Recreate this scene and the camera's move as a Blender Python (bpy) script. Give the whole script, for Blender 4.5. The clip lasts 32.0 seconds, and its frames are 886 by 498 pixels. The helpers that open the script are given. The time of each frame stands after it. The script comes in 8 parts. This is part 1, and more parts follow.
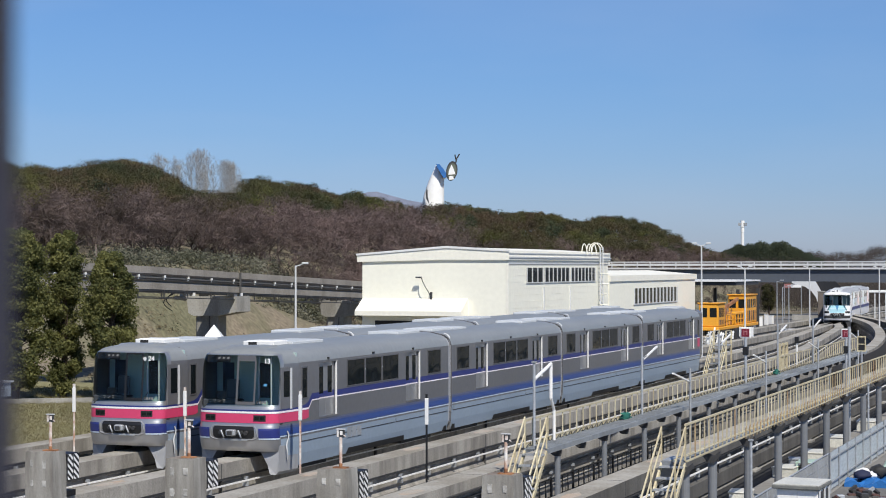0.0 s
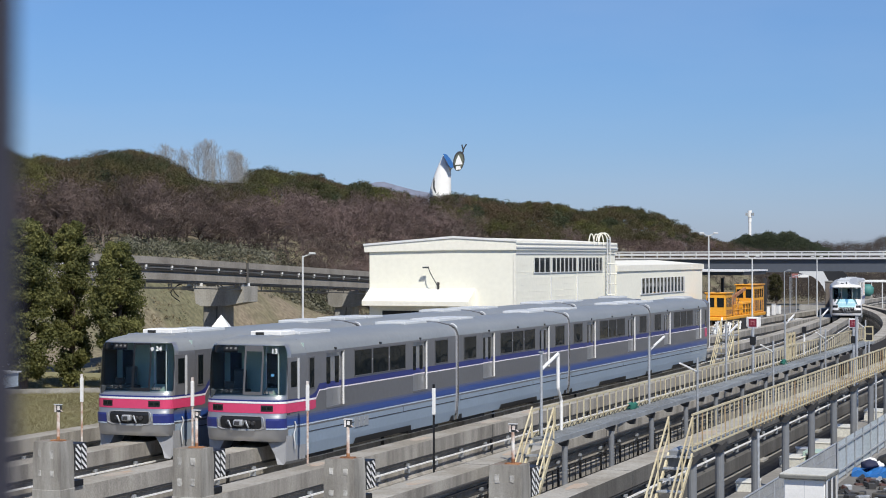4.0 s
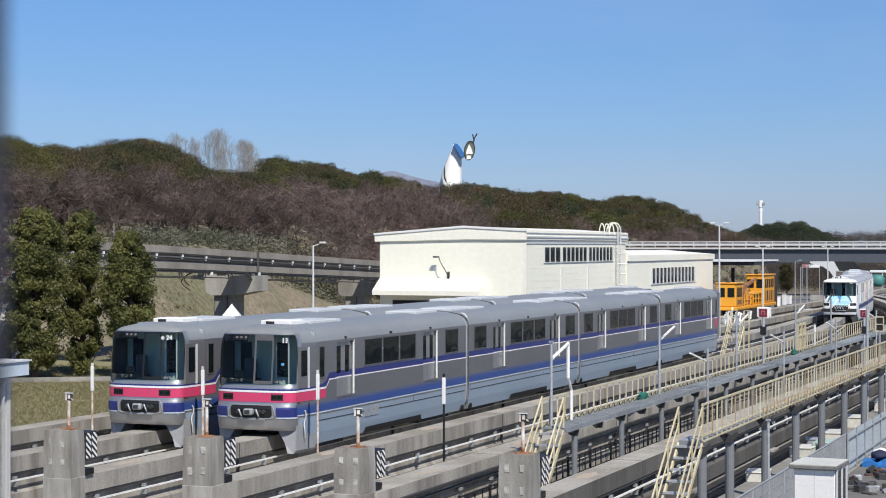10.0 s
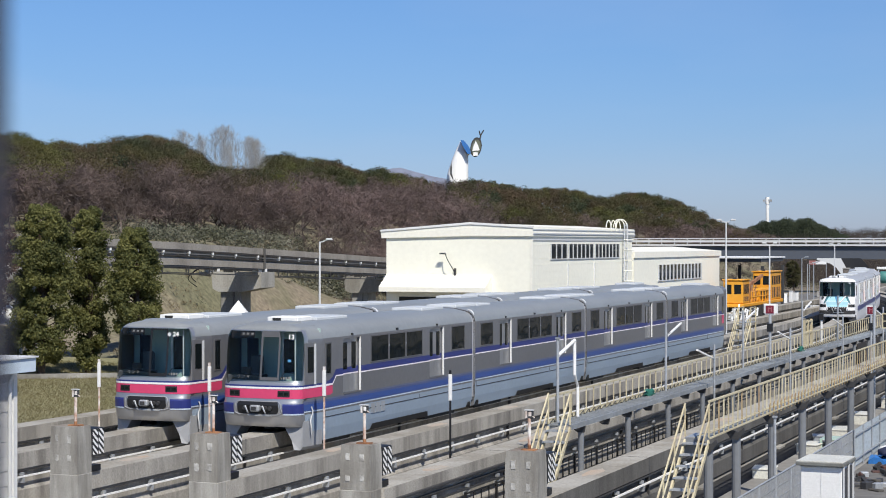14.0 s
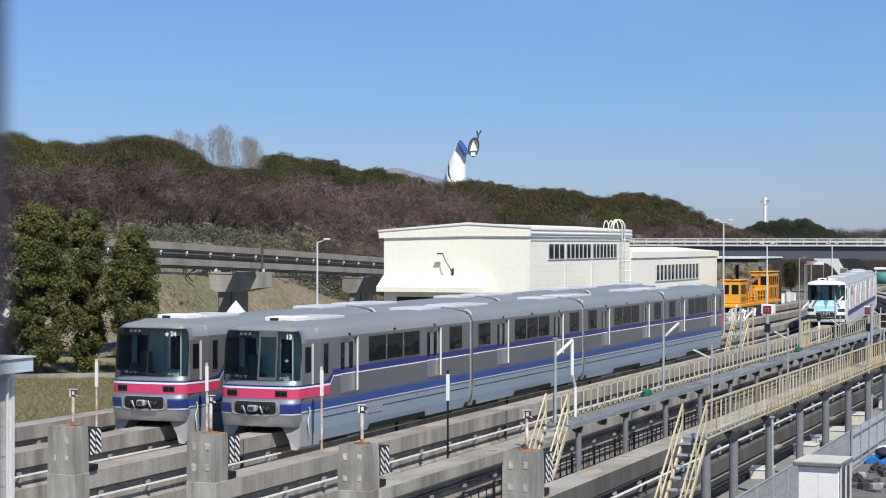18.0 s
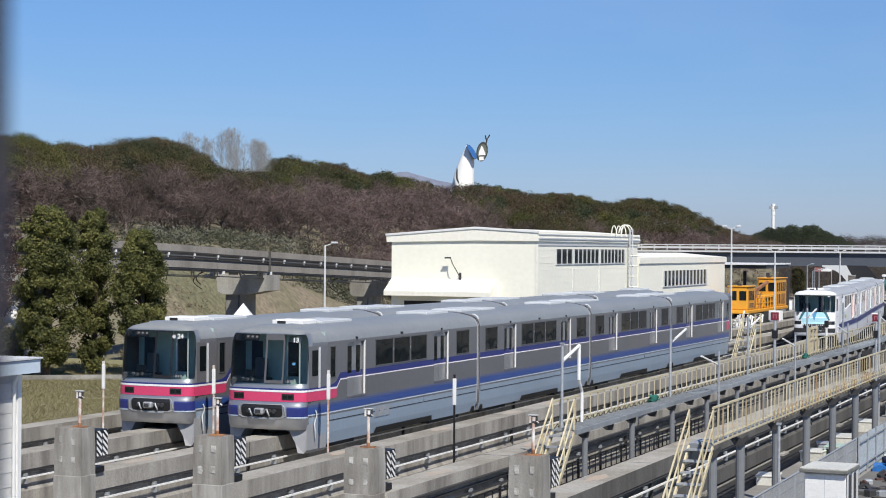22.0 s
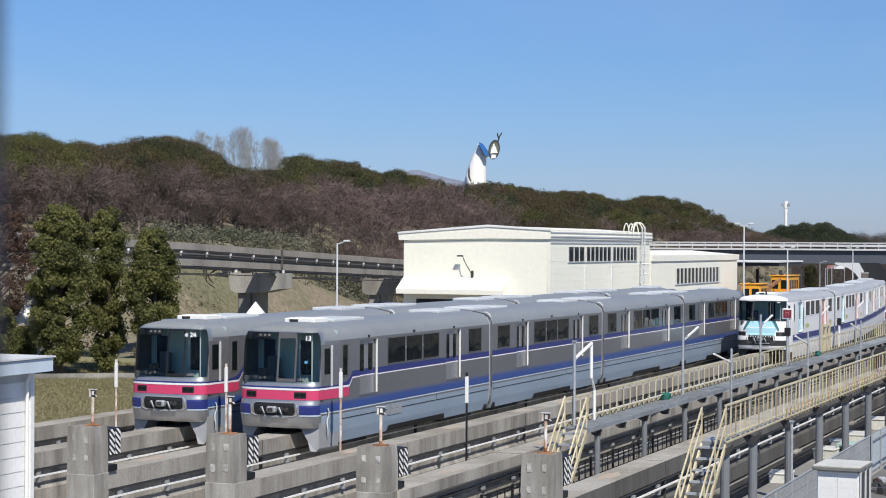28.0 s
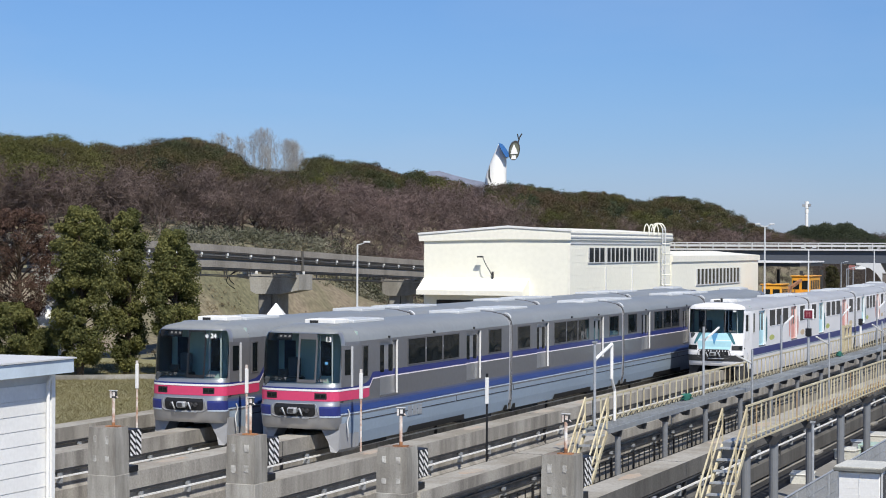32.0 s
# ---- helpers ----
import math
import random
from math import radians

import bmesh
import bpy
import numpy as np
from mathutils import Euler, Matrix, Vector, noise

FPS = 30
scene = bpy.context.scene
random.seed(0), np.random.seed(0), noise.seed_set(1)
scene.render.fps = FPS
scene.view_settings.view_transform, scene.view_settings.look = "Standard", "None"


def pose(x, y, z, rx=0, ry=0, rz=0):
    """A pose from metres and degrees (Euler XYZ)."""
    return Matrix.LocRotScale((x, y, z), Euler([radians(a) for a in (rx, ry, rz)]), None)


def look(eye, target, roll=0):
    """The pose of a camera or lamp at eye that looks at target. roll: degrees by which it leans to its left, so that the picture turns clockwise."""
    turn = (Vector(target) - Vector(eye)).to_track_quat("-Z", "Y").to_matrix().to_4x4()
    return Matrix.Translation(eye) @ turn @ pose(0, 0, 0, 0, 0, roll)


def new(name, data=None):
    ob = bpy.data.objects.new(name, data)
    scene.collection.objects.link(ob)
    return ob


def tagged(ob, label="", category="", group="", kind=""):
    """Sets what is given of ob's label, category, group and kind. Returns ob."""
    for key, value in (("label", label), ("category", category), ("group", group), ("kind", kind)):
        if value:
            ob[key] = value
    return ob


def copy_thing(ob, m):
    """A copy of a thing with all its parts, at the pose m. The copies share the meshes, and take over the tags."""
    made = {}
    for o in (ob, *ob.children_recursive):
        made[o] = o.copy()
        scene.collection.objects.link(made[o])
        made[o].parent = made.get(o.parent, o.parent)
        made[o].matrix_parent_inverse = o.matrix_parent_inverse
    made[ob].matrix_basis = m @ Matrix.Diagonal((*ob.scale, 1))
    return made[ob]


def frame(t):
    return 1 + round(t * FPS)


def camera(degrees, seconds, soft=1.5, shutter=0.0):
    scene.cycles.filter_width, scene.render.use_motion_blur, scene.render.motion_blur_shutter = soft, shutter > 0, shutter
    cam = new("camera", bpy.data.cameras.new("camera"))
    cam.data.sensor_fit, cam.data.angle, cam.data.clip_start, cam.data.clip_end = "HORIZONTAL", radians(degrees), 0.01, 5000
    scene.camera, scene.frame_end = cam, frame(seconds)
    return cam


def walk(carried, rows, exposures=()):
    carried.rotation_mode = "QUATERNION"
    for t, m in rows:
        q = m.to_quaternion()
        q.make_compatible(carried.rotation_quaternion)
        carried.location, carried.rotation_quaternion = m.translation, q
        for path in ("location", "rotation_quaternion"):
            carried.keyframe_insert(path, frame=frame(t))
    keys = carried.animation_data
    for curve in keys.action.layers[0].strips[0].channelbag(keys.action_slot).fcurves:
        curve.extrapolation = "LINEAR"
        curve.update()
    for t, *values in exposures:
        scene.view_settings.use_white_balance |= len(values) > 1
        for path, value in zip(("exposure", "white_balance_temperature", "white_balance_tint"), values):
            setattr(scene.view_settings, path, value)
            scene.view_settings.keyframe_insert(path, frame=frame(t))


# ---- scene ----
# the lens, and the camera in the hand: it hardly leaves its place and only turns
cam = camera(27.2016, 32.0, soft=1.0)
cam.data.dof.use_dof = True
cam.data.dof.focus_distance = 90.0
cam.data.dof.aperture_fstop = 9.0
EYE = Vector((24.981, -51.415, 7.852))


def aim(yaw, pitch, roll, side=0.0):
    """yaw: degrees to the left of +Y; side: metres to the camera's right."""
    a = radians(yaw)
    eye = EYE + Vector((math.cos(a), math.sin(a), 0)) * side
    return Matrix.Translation(eye) @ pose(0, 0, 0, 0, 0, yaw) @ pose(0, 0, 0, 90 + pitch, 0, 0) @ pose(0, 0, 0, 0, 0, roll)


walk(cam, [
    (0, aim(20.882, 0.561, -0.047, -0.0028)),
    (0.5, aim(20.934, 0.525, -0.088, -0.0025)),
    (1, aim(21.034, 0.469, -0.042, -0.0018)),
    (1.5, aim(21.102, 0.402, -0.024, -0.0013)),
    (2, aim(21.091, 0.402, 0.026, -0.0016)),
    (2.5, aim(21.031, 0.405, 0.059, -0.0020)),
    (3, aim(21.013, 0.350, -0.135, -0.0020)),
    (3.5, aim(21.052, 0.294, -0.117, -0.0016)),
    (5.5, aim(21.201, 0.159, -0.088, -0.0012)),
    (6, aim(21.105, 0.148, -0.028, -0.0017)),
    (6.5, aim(21.080, 0.130, -0.178, -0.0005)),
    (7, aim(21.090, 0.082, -0.116, 0.0011)),
    (7.5, aim(21.186, 0.049, -0.089, 0.0013)),
    (8, aim(21.245, 0.058, 0.070, 0.0013)),
    (8.5, aim(21.259, 0.022, 0.092, 0.0023)),
    (9, aim(21.277, -0.033, -0.112, 0.0033)),
    (9.5, aim(21.385, -0.062, -0.127, 0.0041)),
    (10, aim(21.433, -0.077, 0.009, 0.0045)),
    (10.5, aim(21.459, -0.104, 0.013, 0.0046)),
    (11, aim(21.482, -0.128, 0.049, 0.0049)),
    (11.5, aim(21.539, -0.130, 0.007, 0.0056)),
    (12, aim(21.538, -0.133, -0.020, 0.0057)),
    (12.5, aim(21.539, -0.157, 0.006, 0.0059)),
    (13, aim(21.567, -0.184, 0.003, 0.0063)),
    (13.5, aim(21.645, -0.188, -0.005, 0.0064)),
    (14, aim(21.638, -0.183, 0.030, 0.0059)),
    (14.5, aim(21.616, -0.169, -0.080, 0.0059)),
    (16.5, aim(21.657, -0.244, 0.094, 0.0071)),
    (17, aim(21.636, -0.228, 0.123, 0.0072)),
    (17.5, aim(21.612, -0.207, 0.054, 0.0066)),
    (18, aim(21.562, -0.180, 0.064, 0.0059)),
    (18.5, aim(21.593, -0.159, 0.022, 0.0058)),
    (19, aim(21.626, -0.150, 0.118, 0.0057)),
    (19.5, aim(21.612, -0.111, 0.235, 0.0056)),
    (20, aim(21.613, -0.082, 0.282, 0.0055)),
    (20.5, aim(21.622, -0.063, 0.312, 0.0055)),
    (21, aim(21.565, -0.070, 0.262, 0.0049)),
    (21.5, aim(21.601, -0.060, 0.306, 0.0054)),
    (22, aim(21.804, -0.051, 0.454, 0.0074)),
    (22.5, aim(21.908, -0.035, 0.553, 0.0085)),
    (23, aim(22.007, -0.031, 0.609, 0.0095)),
    (23.5, aim(22.027, -0.019, 0.613, 0.0099)),
    (24, aim(22.026, -0.039, 0.498, 0.0101)),
    (24.5, aim(22.080, -0.037, 0.530, 0.0108)),
    (25, aim(22.129, -0.054, 0.539, 0.0115)),
    (25.5, aim(22.101, -0.077, 0.476, 0.0113)),
    (27.5, aim(22.179, -0.074, 0.292, 0.0125)),
    (28, aim(22.186, -0.114, 0.352, 0.0127)),
    (28.5, aim(22.234, -0.134, 0.330, 0.0135)),
    (29, aim(22.299, -0.120, 0.284, 0.0144)),
    (29.5, aim(22.314, -0.111, 0.316, 0.0149)),
    (30, aim(22.332, -0.123, 0.243, 0.0154)),
    (30.5, aim(22.416, -0.156, 0.117, 0.0170)),
    (31, aim(22.575, -0.188, 0.059, 0.0192)),
    (31.5, aim(22.779, -0.151, 0.137, 0.0218)),
    (32, aim(22.823, -0.088, 0.263, 0.0230)),], exposures=[(0, -0.04), (5, 0.0), (12, 0.06), (32, 0.06)])

# ---- daylight ----
SUN_AZ, SUN_EL = 139.0, 48.0   # degrees clockwise from +Y, and above the horizon
to_sun = Vector((math.sin(radians(SUN_AZ)) * math.cos(radians(SUN_EL)), math.cos(radians(SUN_AZ)) * math.cos(radians(SUN_EL)), math.sin(radians(SUN_EL))))
world = bpy.data.worlds.new("world")
scene.world = world
world.use_nodes = True
wn = world.node_tree
sky = wn.nodes.new("ShaderNodeTexSky")
sky.sky_type = "NISHITA"
sky.sun_disc = False
sky.sun_elevation = radians(SUN_EL)
sky.sun_rotation = radians(SUN_AZ)
sky.air_density, sky.dust_density, sky.ozone_density = 1.0, 0.3, 4.0
wn.nodes["Background"].inputs["Strength"].default_value = 0.113
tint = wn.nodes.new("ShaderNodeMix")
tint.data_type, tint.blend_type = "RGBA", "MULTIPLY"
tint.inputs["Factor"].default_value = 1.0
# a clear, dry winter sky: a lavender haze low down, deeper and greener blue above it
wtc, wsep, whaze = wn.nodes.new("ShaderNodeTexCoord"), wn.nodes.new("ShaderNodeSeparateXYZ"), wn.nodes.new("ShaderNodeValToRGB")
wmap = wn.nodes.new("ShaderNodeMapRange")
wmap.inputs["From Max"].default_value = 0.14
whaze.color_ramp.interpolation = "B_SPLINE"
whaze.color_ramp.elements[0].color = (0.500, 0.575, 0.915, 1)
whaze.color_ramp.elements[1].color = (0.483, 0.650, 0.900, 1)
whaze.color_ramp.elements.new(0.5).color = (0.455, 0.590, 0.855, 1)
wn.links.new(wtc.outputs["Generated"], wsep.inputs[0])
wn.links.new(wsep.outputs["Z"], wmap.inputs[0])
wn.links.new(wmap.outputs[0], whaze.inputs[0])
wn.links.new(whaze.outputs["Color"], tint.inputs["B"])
# thin veils of high cloud
wst, wno, wrm, wcl = wn.nodes.new("ShaderNodeMapping"), wn.nodes.new("ShaderNodeTexNoise"), wn.nodes.new("ShaderNodeMapRange"), wn.nodes.new("ShaderNodeMix")
wst.inputs["Scale"].default_value = (2.2, 2.2, 9.0)
wno.inputs["Scale"].default_value, wno.inputs["Detail"].default_value = 1.6, 4
wrm.inputs["From Min"].default_value, wrm.inputs["From Max"].default_value, wrm.inputs["To Max"].default_value = 0.45, 0.75, 0.16
wcl.data_type = "RGBA"
wcl.inputs["B"].default_value = (4.6, 5.2, 6.6, 1)
wn.links.new(wtc.outputs["Generated"], wst.inputs[0])
wn.links.new(wst.outputs[0], wno.inputs["Vector"])
wn.links.new(wno.outputs["Fac"], wrm.inputs[0])
wn.links.new(wrm.outputs[0], wcl.inputs["Factor"])
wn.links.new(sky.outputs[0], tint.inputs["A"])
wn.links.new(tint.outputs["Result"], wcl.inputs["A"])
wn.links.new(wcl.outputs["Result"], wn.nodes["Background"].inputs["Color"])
sun = new("sun", bpy.data.lights.new("sun", "SUN"))
sun.data.energy, sun.data.angle, sun.data.color = 5.0, radians(0.5), (1.0, 0.95, 0.86)
sun.matrix_world = look(to_sun * 100, (0, 0, 0))


# ---- mesh helpers ----
def part(name, bm, material, parent=None, label="", smooth=False):
    me = bpy.data.meshes.new(name)
    bm.to_mesh(me)
    bm.free()
    for m in (material if isinstance(material, (list, tuple)) else [material]):
        me.materials.append(m)
    if smooth:
        for p in me.polygons:
            p.use_smooth = True
    ob = new(name, me)
    if parent is not None:
        ob.parent = parent
    return tagged(ob, label)


def share(name, me, parent, m, label=""):
    ob = new(name, me)
    ob.parent = parent
    ob.matrix_basis = m
    return tagged(ob, label)


def base(name, label, category, m=None, group="", kind=""):
    ob = new(name)
    ob.empty_display_size = 0.2
    if m is not None:
        ob.matrix_basis = m
    return tagged(ob, label, category, group, kind)


def box(bm, x0, x1, y0, y1, z0, z1, bevel=0.0):
    vs = [bm.verts.new((x, y, z)) for x in (x0, x1) for y in (y0, y1) for z in (z0, z1)]
    fs = [bm.faces.new([vs[i] for i in f]) for f in ((0, 1, 3, 2), (4, 6, 7, 5), (0, 4, 5, 1), (2, 3, 7, 6), (0, 2, 6, 4), (1, 5, 7, 3))]
    if bevel:
        bmesh.ops.bevel(bm, geom=list({e for f in fs for e in f.edges}), offset=bevel, segments=1, affect="EDGES")
    return bm


def boxes(*rows, bevel=0.0):
    bm = bmesh.new()
    for r in rows:
        box(bm, *r, bevel=bevel)
    return bm


def rod(bm, a, b, r, n=6, r2=None, caps=True):
    a, b = Vector(a), Vector(b)
    d = b - a
    q = d.to_track_quat("Z", "Y")
    r2 = r if r2 is None else r2
    ring = [[bm.verts.new(p + q @ Vector((math.cos(6.2832 * i / n) * rr, math.sin(6.2832 * i / n) * rr, 0))) for i in range(n)] for p, rr in ((a, r), (b, r2))]
    for i in range(n):
        bm.faces.new((ring[0][i], ring[0][(i + 1) % n], ring[1][(i + 1) % n], ring[1][i]))
    if caps:
        bm.faces.new(ring[0][::-1])
        bm.faces.new(ring[1])
    return bm


def rods(r, *pairs, n=6):
    bm = bmesh.new()
    for a, b in pairs:
        rod(bm, a, b, r, n)
    return bm


def tube(bm, pts, r, n=6, closed=False):
    """One bent round tube through pts."""
    pts = [Vector(p) for p in pts]
    m = len(pts)
    rings = []
    for i, p in enumerate(pts):
        a = pts[(i - 1) % m] if closed or i else p
        b = pts[(i + 1) % m] if closed or i < m - 1 else p
        q = (b - a).to_track_quat("Z", "Y")
        rings.append([bm.verts.new(p + q @ Vector((math.cos(6.2832 * k / n) * r, math.sin(6.2832 * k / n) * r, 0))) for k in range(n)])
    for i in range(m if closed else m - 1):
        a, b = rings[i], rings[(i + 1) % m]
        k0 = min(range(n), key=lambda k: (b[k].co - a[0].co).length)
        for k in range(n):
            bm.faces.new((a[k], a[(k + 1) % n], b[(k0 + k + 1) % n], b[(k0 + k) % n]))
    return bm


def bar(bm, a, b, w, h):
    """A square bar from a to b, w wide and h high."""
    a, b = Vector(a), Vector(b)
    d = (b - a).normalized()
    side = d.cross(Vector((0, 0, 1)))
    side = side.normalized() if side.length > 1e-4 else Vector((1, 0, 0))
    up = side.cross(d)
    ring = [[bm.verts.new(p + side * (sx * w / 2) + up * (sz * h / 2)) for sx, sz in ((-1, -1), (1, -1), (1, 1), (-1, 1))] for p in (a, b)]
    for i in range(4):
        bm.faces.new((ring[0][i], ring[0][(i + 1) % 4], ring[1][(i + 1) % 4], ring[1][i]))
    bm.faces.new(ring[0][::-1])
    bm.faces.new(ring[1])
    return bm


def sweep(bm, prof, path, closed=True):
    """Sweep a profile of (across, up) along a level path of (x, y, z)."""
    path = [Vector(p) for p in path]
    rings = []
    for i, p in enumerate(path):
        d = path[min(i + 1, len(path) - 1)] - path[max(i - 1, 0)]
        d.z = 0
        d.normalize()
        s = Vector((d.y, -d.x, 0))
        rings.append([bm.verts.new(p + s * a + Vector((0, 0, u))) for a, u in prof])
    n = len(prof)
    for r0, r1 in zip(rings, rings[1:]):
        for i in range(n if closed else n - 1):
            bm.faces.new((r0[i], r0[(i + 1) % n], r1[(i + 1) % n], r1[i]))
    if closed:
        bm.faces.new(rings[0])
        bm.faces.new(rings[-1][::-1])
    bmesh.ops.recalc_face_normals(bm, faces=bm.faces)
    return bm


def prism(bm, pts, axis, a, b):
    """Extrude a flat outline from a to b along an axis; pts are the two other coordinates in x, y, z order."""
    def v(p, q):
        c = list(p)
        c.insert("xyz".index(axis), q)
        return bm.verts.new(c)
    r0, r1 = [v(p, a) for p in pts], [v(p, b) for p in pts]
    n = len(pts)
    for i in range(n):
        bm.faces.new((r0[i], r0[(i + 1) % n], r1[(i + 1) % n], r1[i]))
    bm.faces.new(r0[::-1])
    bm.faces.new(r1)
    bmesh.ops.recalc_face_normals(bm, faces=bm.faces)
    return bm


# ---- materials ----
def mat(name, col, rough=0.6, metal=0.0, vary=0.15, scale=3.0, bump=0.0, dark=None, stain=0.35, streak=False, rnd=0.0, spec=0.5, coat=0.0):
    """A painted, cast or grown surface: fine grain, broad stains, and a shade of its own per object."""
    m = bpy.data.materials.new(name)
    m.use_nodes = True
    nt = m.node_tree
    N, L = nt.nodes, nt.links
    b = N["Principled BSDF"]
    b.inputs["Roughness"].default_value, b.inputs["Metallic"].default_value = rough, metal
    b.inputs["Specular IOR Level"].default_value = spec
    b.inputs["Coat Weight"].default_value = coat
    tc = N.new("ShaderNodeTexCoord")
    mp = N.new("ShaderNodeMapping")
    L.new(tc.outputs["Object"], mp.inputs[0])
    oi = N.new("ShaderNodeObjectInfo")
    off = N.new("ShaderNodeMath")
    off.operation = "MULTIPLY"
    off.inputs[1].default_value = 37.0
    L.new(oi.outputs["Random"], off.inputs[0])
    L.new(off.outputs[0], mp.inputs["Location"])
    if streak:
        mp.inputs["Scale"].default_value = (1, 1, 0.15)
    fine, broad = N.new("ShaderNodeTexNoise"), N.new("ShaderNodeTexNoise")
    fine.inputs["Scale"].default_value, fine.inputs["Detail"].default_value = scale * 9, 6
    broad.inputs["Scale"].default_value, broad.inputs["Detail"].default_value = scale * 0.35, 5
    broad.inputs["Roughness"].default_value = 0.65
    L.new(tc.outputs["Object"], fine.inputs[0])
    L.new(mp.outputs[0], broad.inputs[0])
    c2 = dark or tuple(c * 0.6 for c in col)
    ramp = N.new("ShaderNodeValToRGB")
    ramp.color_ramp.elements[0].position, ramp.color_ramp.elements[1].position = 0.38, 0.62
    L.new(broad.outputs["Fac"], ramp.inputs[0])
    mix = N.new("ShaderNodeMix")
    mix.data_type = "RGBA"
    mix.inputs["A"].default_value, mix.inputs["B"].default_value = (*c2, 1), (*col, 1)
    mr = N.new("ShaderNodeMapRange")
    mr.inputs["To Min"].default_value = 1 - stain
    L.new(ramp.outputs["Color"], mr.inputs[0])
    L.new(mr.outputs[0], mix.inputs["Factor"])
    hsv = N.new("ShaderNodeHueSaturation")
    v1 = N.new("ShaderNodeMapRange")
    v1.inputs["From Min"].default_value, v1.inputs["From Max"].default_value = 0.3, 0.7
    v1.inputs["To Min"].default_value, v1.inputs["To Max"].default_value = 1 - vary, 1 + vary
    L.new(fine.outputs["Fac"], v1.inputs[0])
    v2 = N.new("ShaderNodeMapRange")
    v2.inputs["To Min"].default_value, v2.inputs["To Max"].default_value = 1 - rnd, 1 + rnd
    L.new(oi.outputs["Random"], v2.inputs[0])
    mul = N.new("ShaderNodeMath")
    mul.operation = "MULTIPLY"
    L.new(v1.outputs[0], mul.inputs[0])
    L.new(v2.outputs[0], mul.inputs[1])
    L.new(mul.outputs[0], hsv.inputs["Value"])
    L.new(mix.outputs["Result"], hsv.inputs["Color"])
    L.new(hsv.outputs[0], b.inputs["Base Color"])
    if bump:
        bp = N.new("ShaderNodeBump")
        bp.inputs["Strength"].default_value, bp.inputs["Distance"].default_value = bump, 0.02
        L.new(fine.outputs["Fac"], bp.inputs["Height"])
        L.new(bp.outputs[0], b.inputs["Normal"])
    return m


def leafmat(name, col, col2, rough=0.7, col3=None, wide=0.03, grain=0.12, rand=0.55, most=0.55, con=1.6, fine=0.0, thin=0.0):
    """Foliage or twigs: a shade of its own for every leaf, and broad patches of a third colour."""
    m = bpy.data.materials.new(name)
    m.use_nodes = True
    N, L = m.node_tree.nodes, m.node_tree.links
    b = N["Principled BSDF"]
    b.inputs["Roughness"].default_value = rough
    b.inputs["Specular IOR Level"].default_value = 0.25
    g = N.new("ShaderNodeNewGeometry")
    tc = N.new("ShaderNodeTexCoord")
    ns = N.new("ShaderNodeTexNoise")
    ns.inputs["Scale"].default_value = grain
    L.new(tc.outputs["Object"], ns.inputs[0])
    add = N.new("ShaderNodeMath")
    add.operation = "MULTIPLY_ADD"
    add.inputs[1].default_value, add.inputs[2].default_value = rand, 0.255 - rand / 2
    L.new(g.outputs["Random Per Island"], add.inputs[0])
    add2 = N.new("ShaderNodeMath")
    add2.operation = "MULTIPLY_ADD"
    add2.inputs[1].default_value = con
    L.new(ns.outputs["Fac"], add2.inputs[0])
    sub = N.new("ShaderNodeMath")
    sub.operation = "SUBTRACT"
    sub.inputs[1].default_value = 0.55 + (con - 1.6) / 2
    sub.use_clamp = True
    L.new(add.outputs[0], add2.inputs[2])
    L.new(add2.outputs[0], sub.inputs[0])
    mix = N.new("ShaderNodeMix")
    mix.data_type = "RGBA"
    mix.inputs["A"].default_value, mix.inputs["B"].default_value = (*col, 1), (*col2, 1)
    L.new(sub.outputs[0], mix.inputs["Factor"])
    out = mix.outputs["Result"]
    if col3:
        big = N.new("ShaderNodeTexNoise")
        big.inputs["Scale"].default_value, big.inputs["Detail"].default_value = wide, 3
        L.new(tc.outputs["Object"], big.inputs[0])
        rg = N.new("ShaderNodeMapRange")
        rg.inputs["From Min"].default_value, rg.inputs["From Max"].default_value = 0.42, 0.62
        rg.inputs["To Max"].default_value = most
        L.new(big.outputs["Fac"], rg.inputs[0])
        m3 = N.new("ShaderNodeMix")
        m3.data_type = "RGBA"
        m3.inputs["B"].default_value = (*col3, 1)
        L.new(rg.outputs[0], m3.inputs["Factor"])
        L.new(out, m3.inputs["A"])
        out = m3.outputs["Result"]
    if fine:
        fn = N.new("ShaderNodeTexNoise")
        fn.inputs["Scale"].default_value, fn.inputs["Detail"].default_value, fn.inputs["Roughness"].default_value = fine, 5, 0.65
        L.new(tc.outputs["Object"], fn.inputs[0])
        fr = N.new("ShaderNodeMapRange")
        fr.inputs["From Min"].default_value, fr.inputs["From Max"].default_value = 0.3, 0.7
        fr.inputs["To Min"].default_value, fr.inputs["To Max"].default_value = 0.75, 1.25
        L.new(fn.outputs["Fac"], fr.inputs[0])
        hv = N.new("ShaderNodeHueSaturation")
        L.new(fr.outputs[0], hv.inputs["Value"])
        L.new(out, hv.inputs["Color"])
        out = hv.outputs[0]
    L.new(out, b.inputs["Base Color"])
    if thin:
        tr = N.new("ShaderNodeBsdfTranslucent")
        L.new(out, tr.inputs["Color"])
        ms = N.new("ShaderNodeMixShader")
        ms.inputs[0].default_value = thin
        L.new(b.outputs[0], ms.inputs[1])
        L.new(tr.outputs[0], ms.inputs[2])
        L.new(ms.outputs[0], N["Material Output"].inputs["Surface"])
    return m


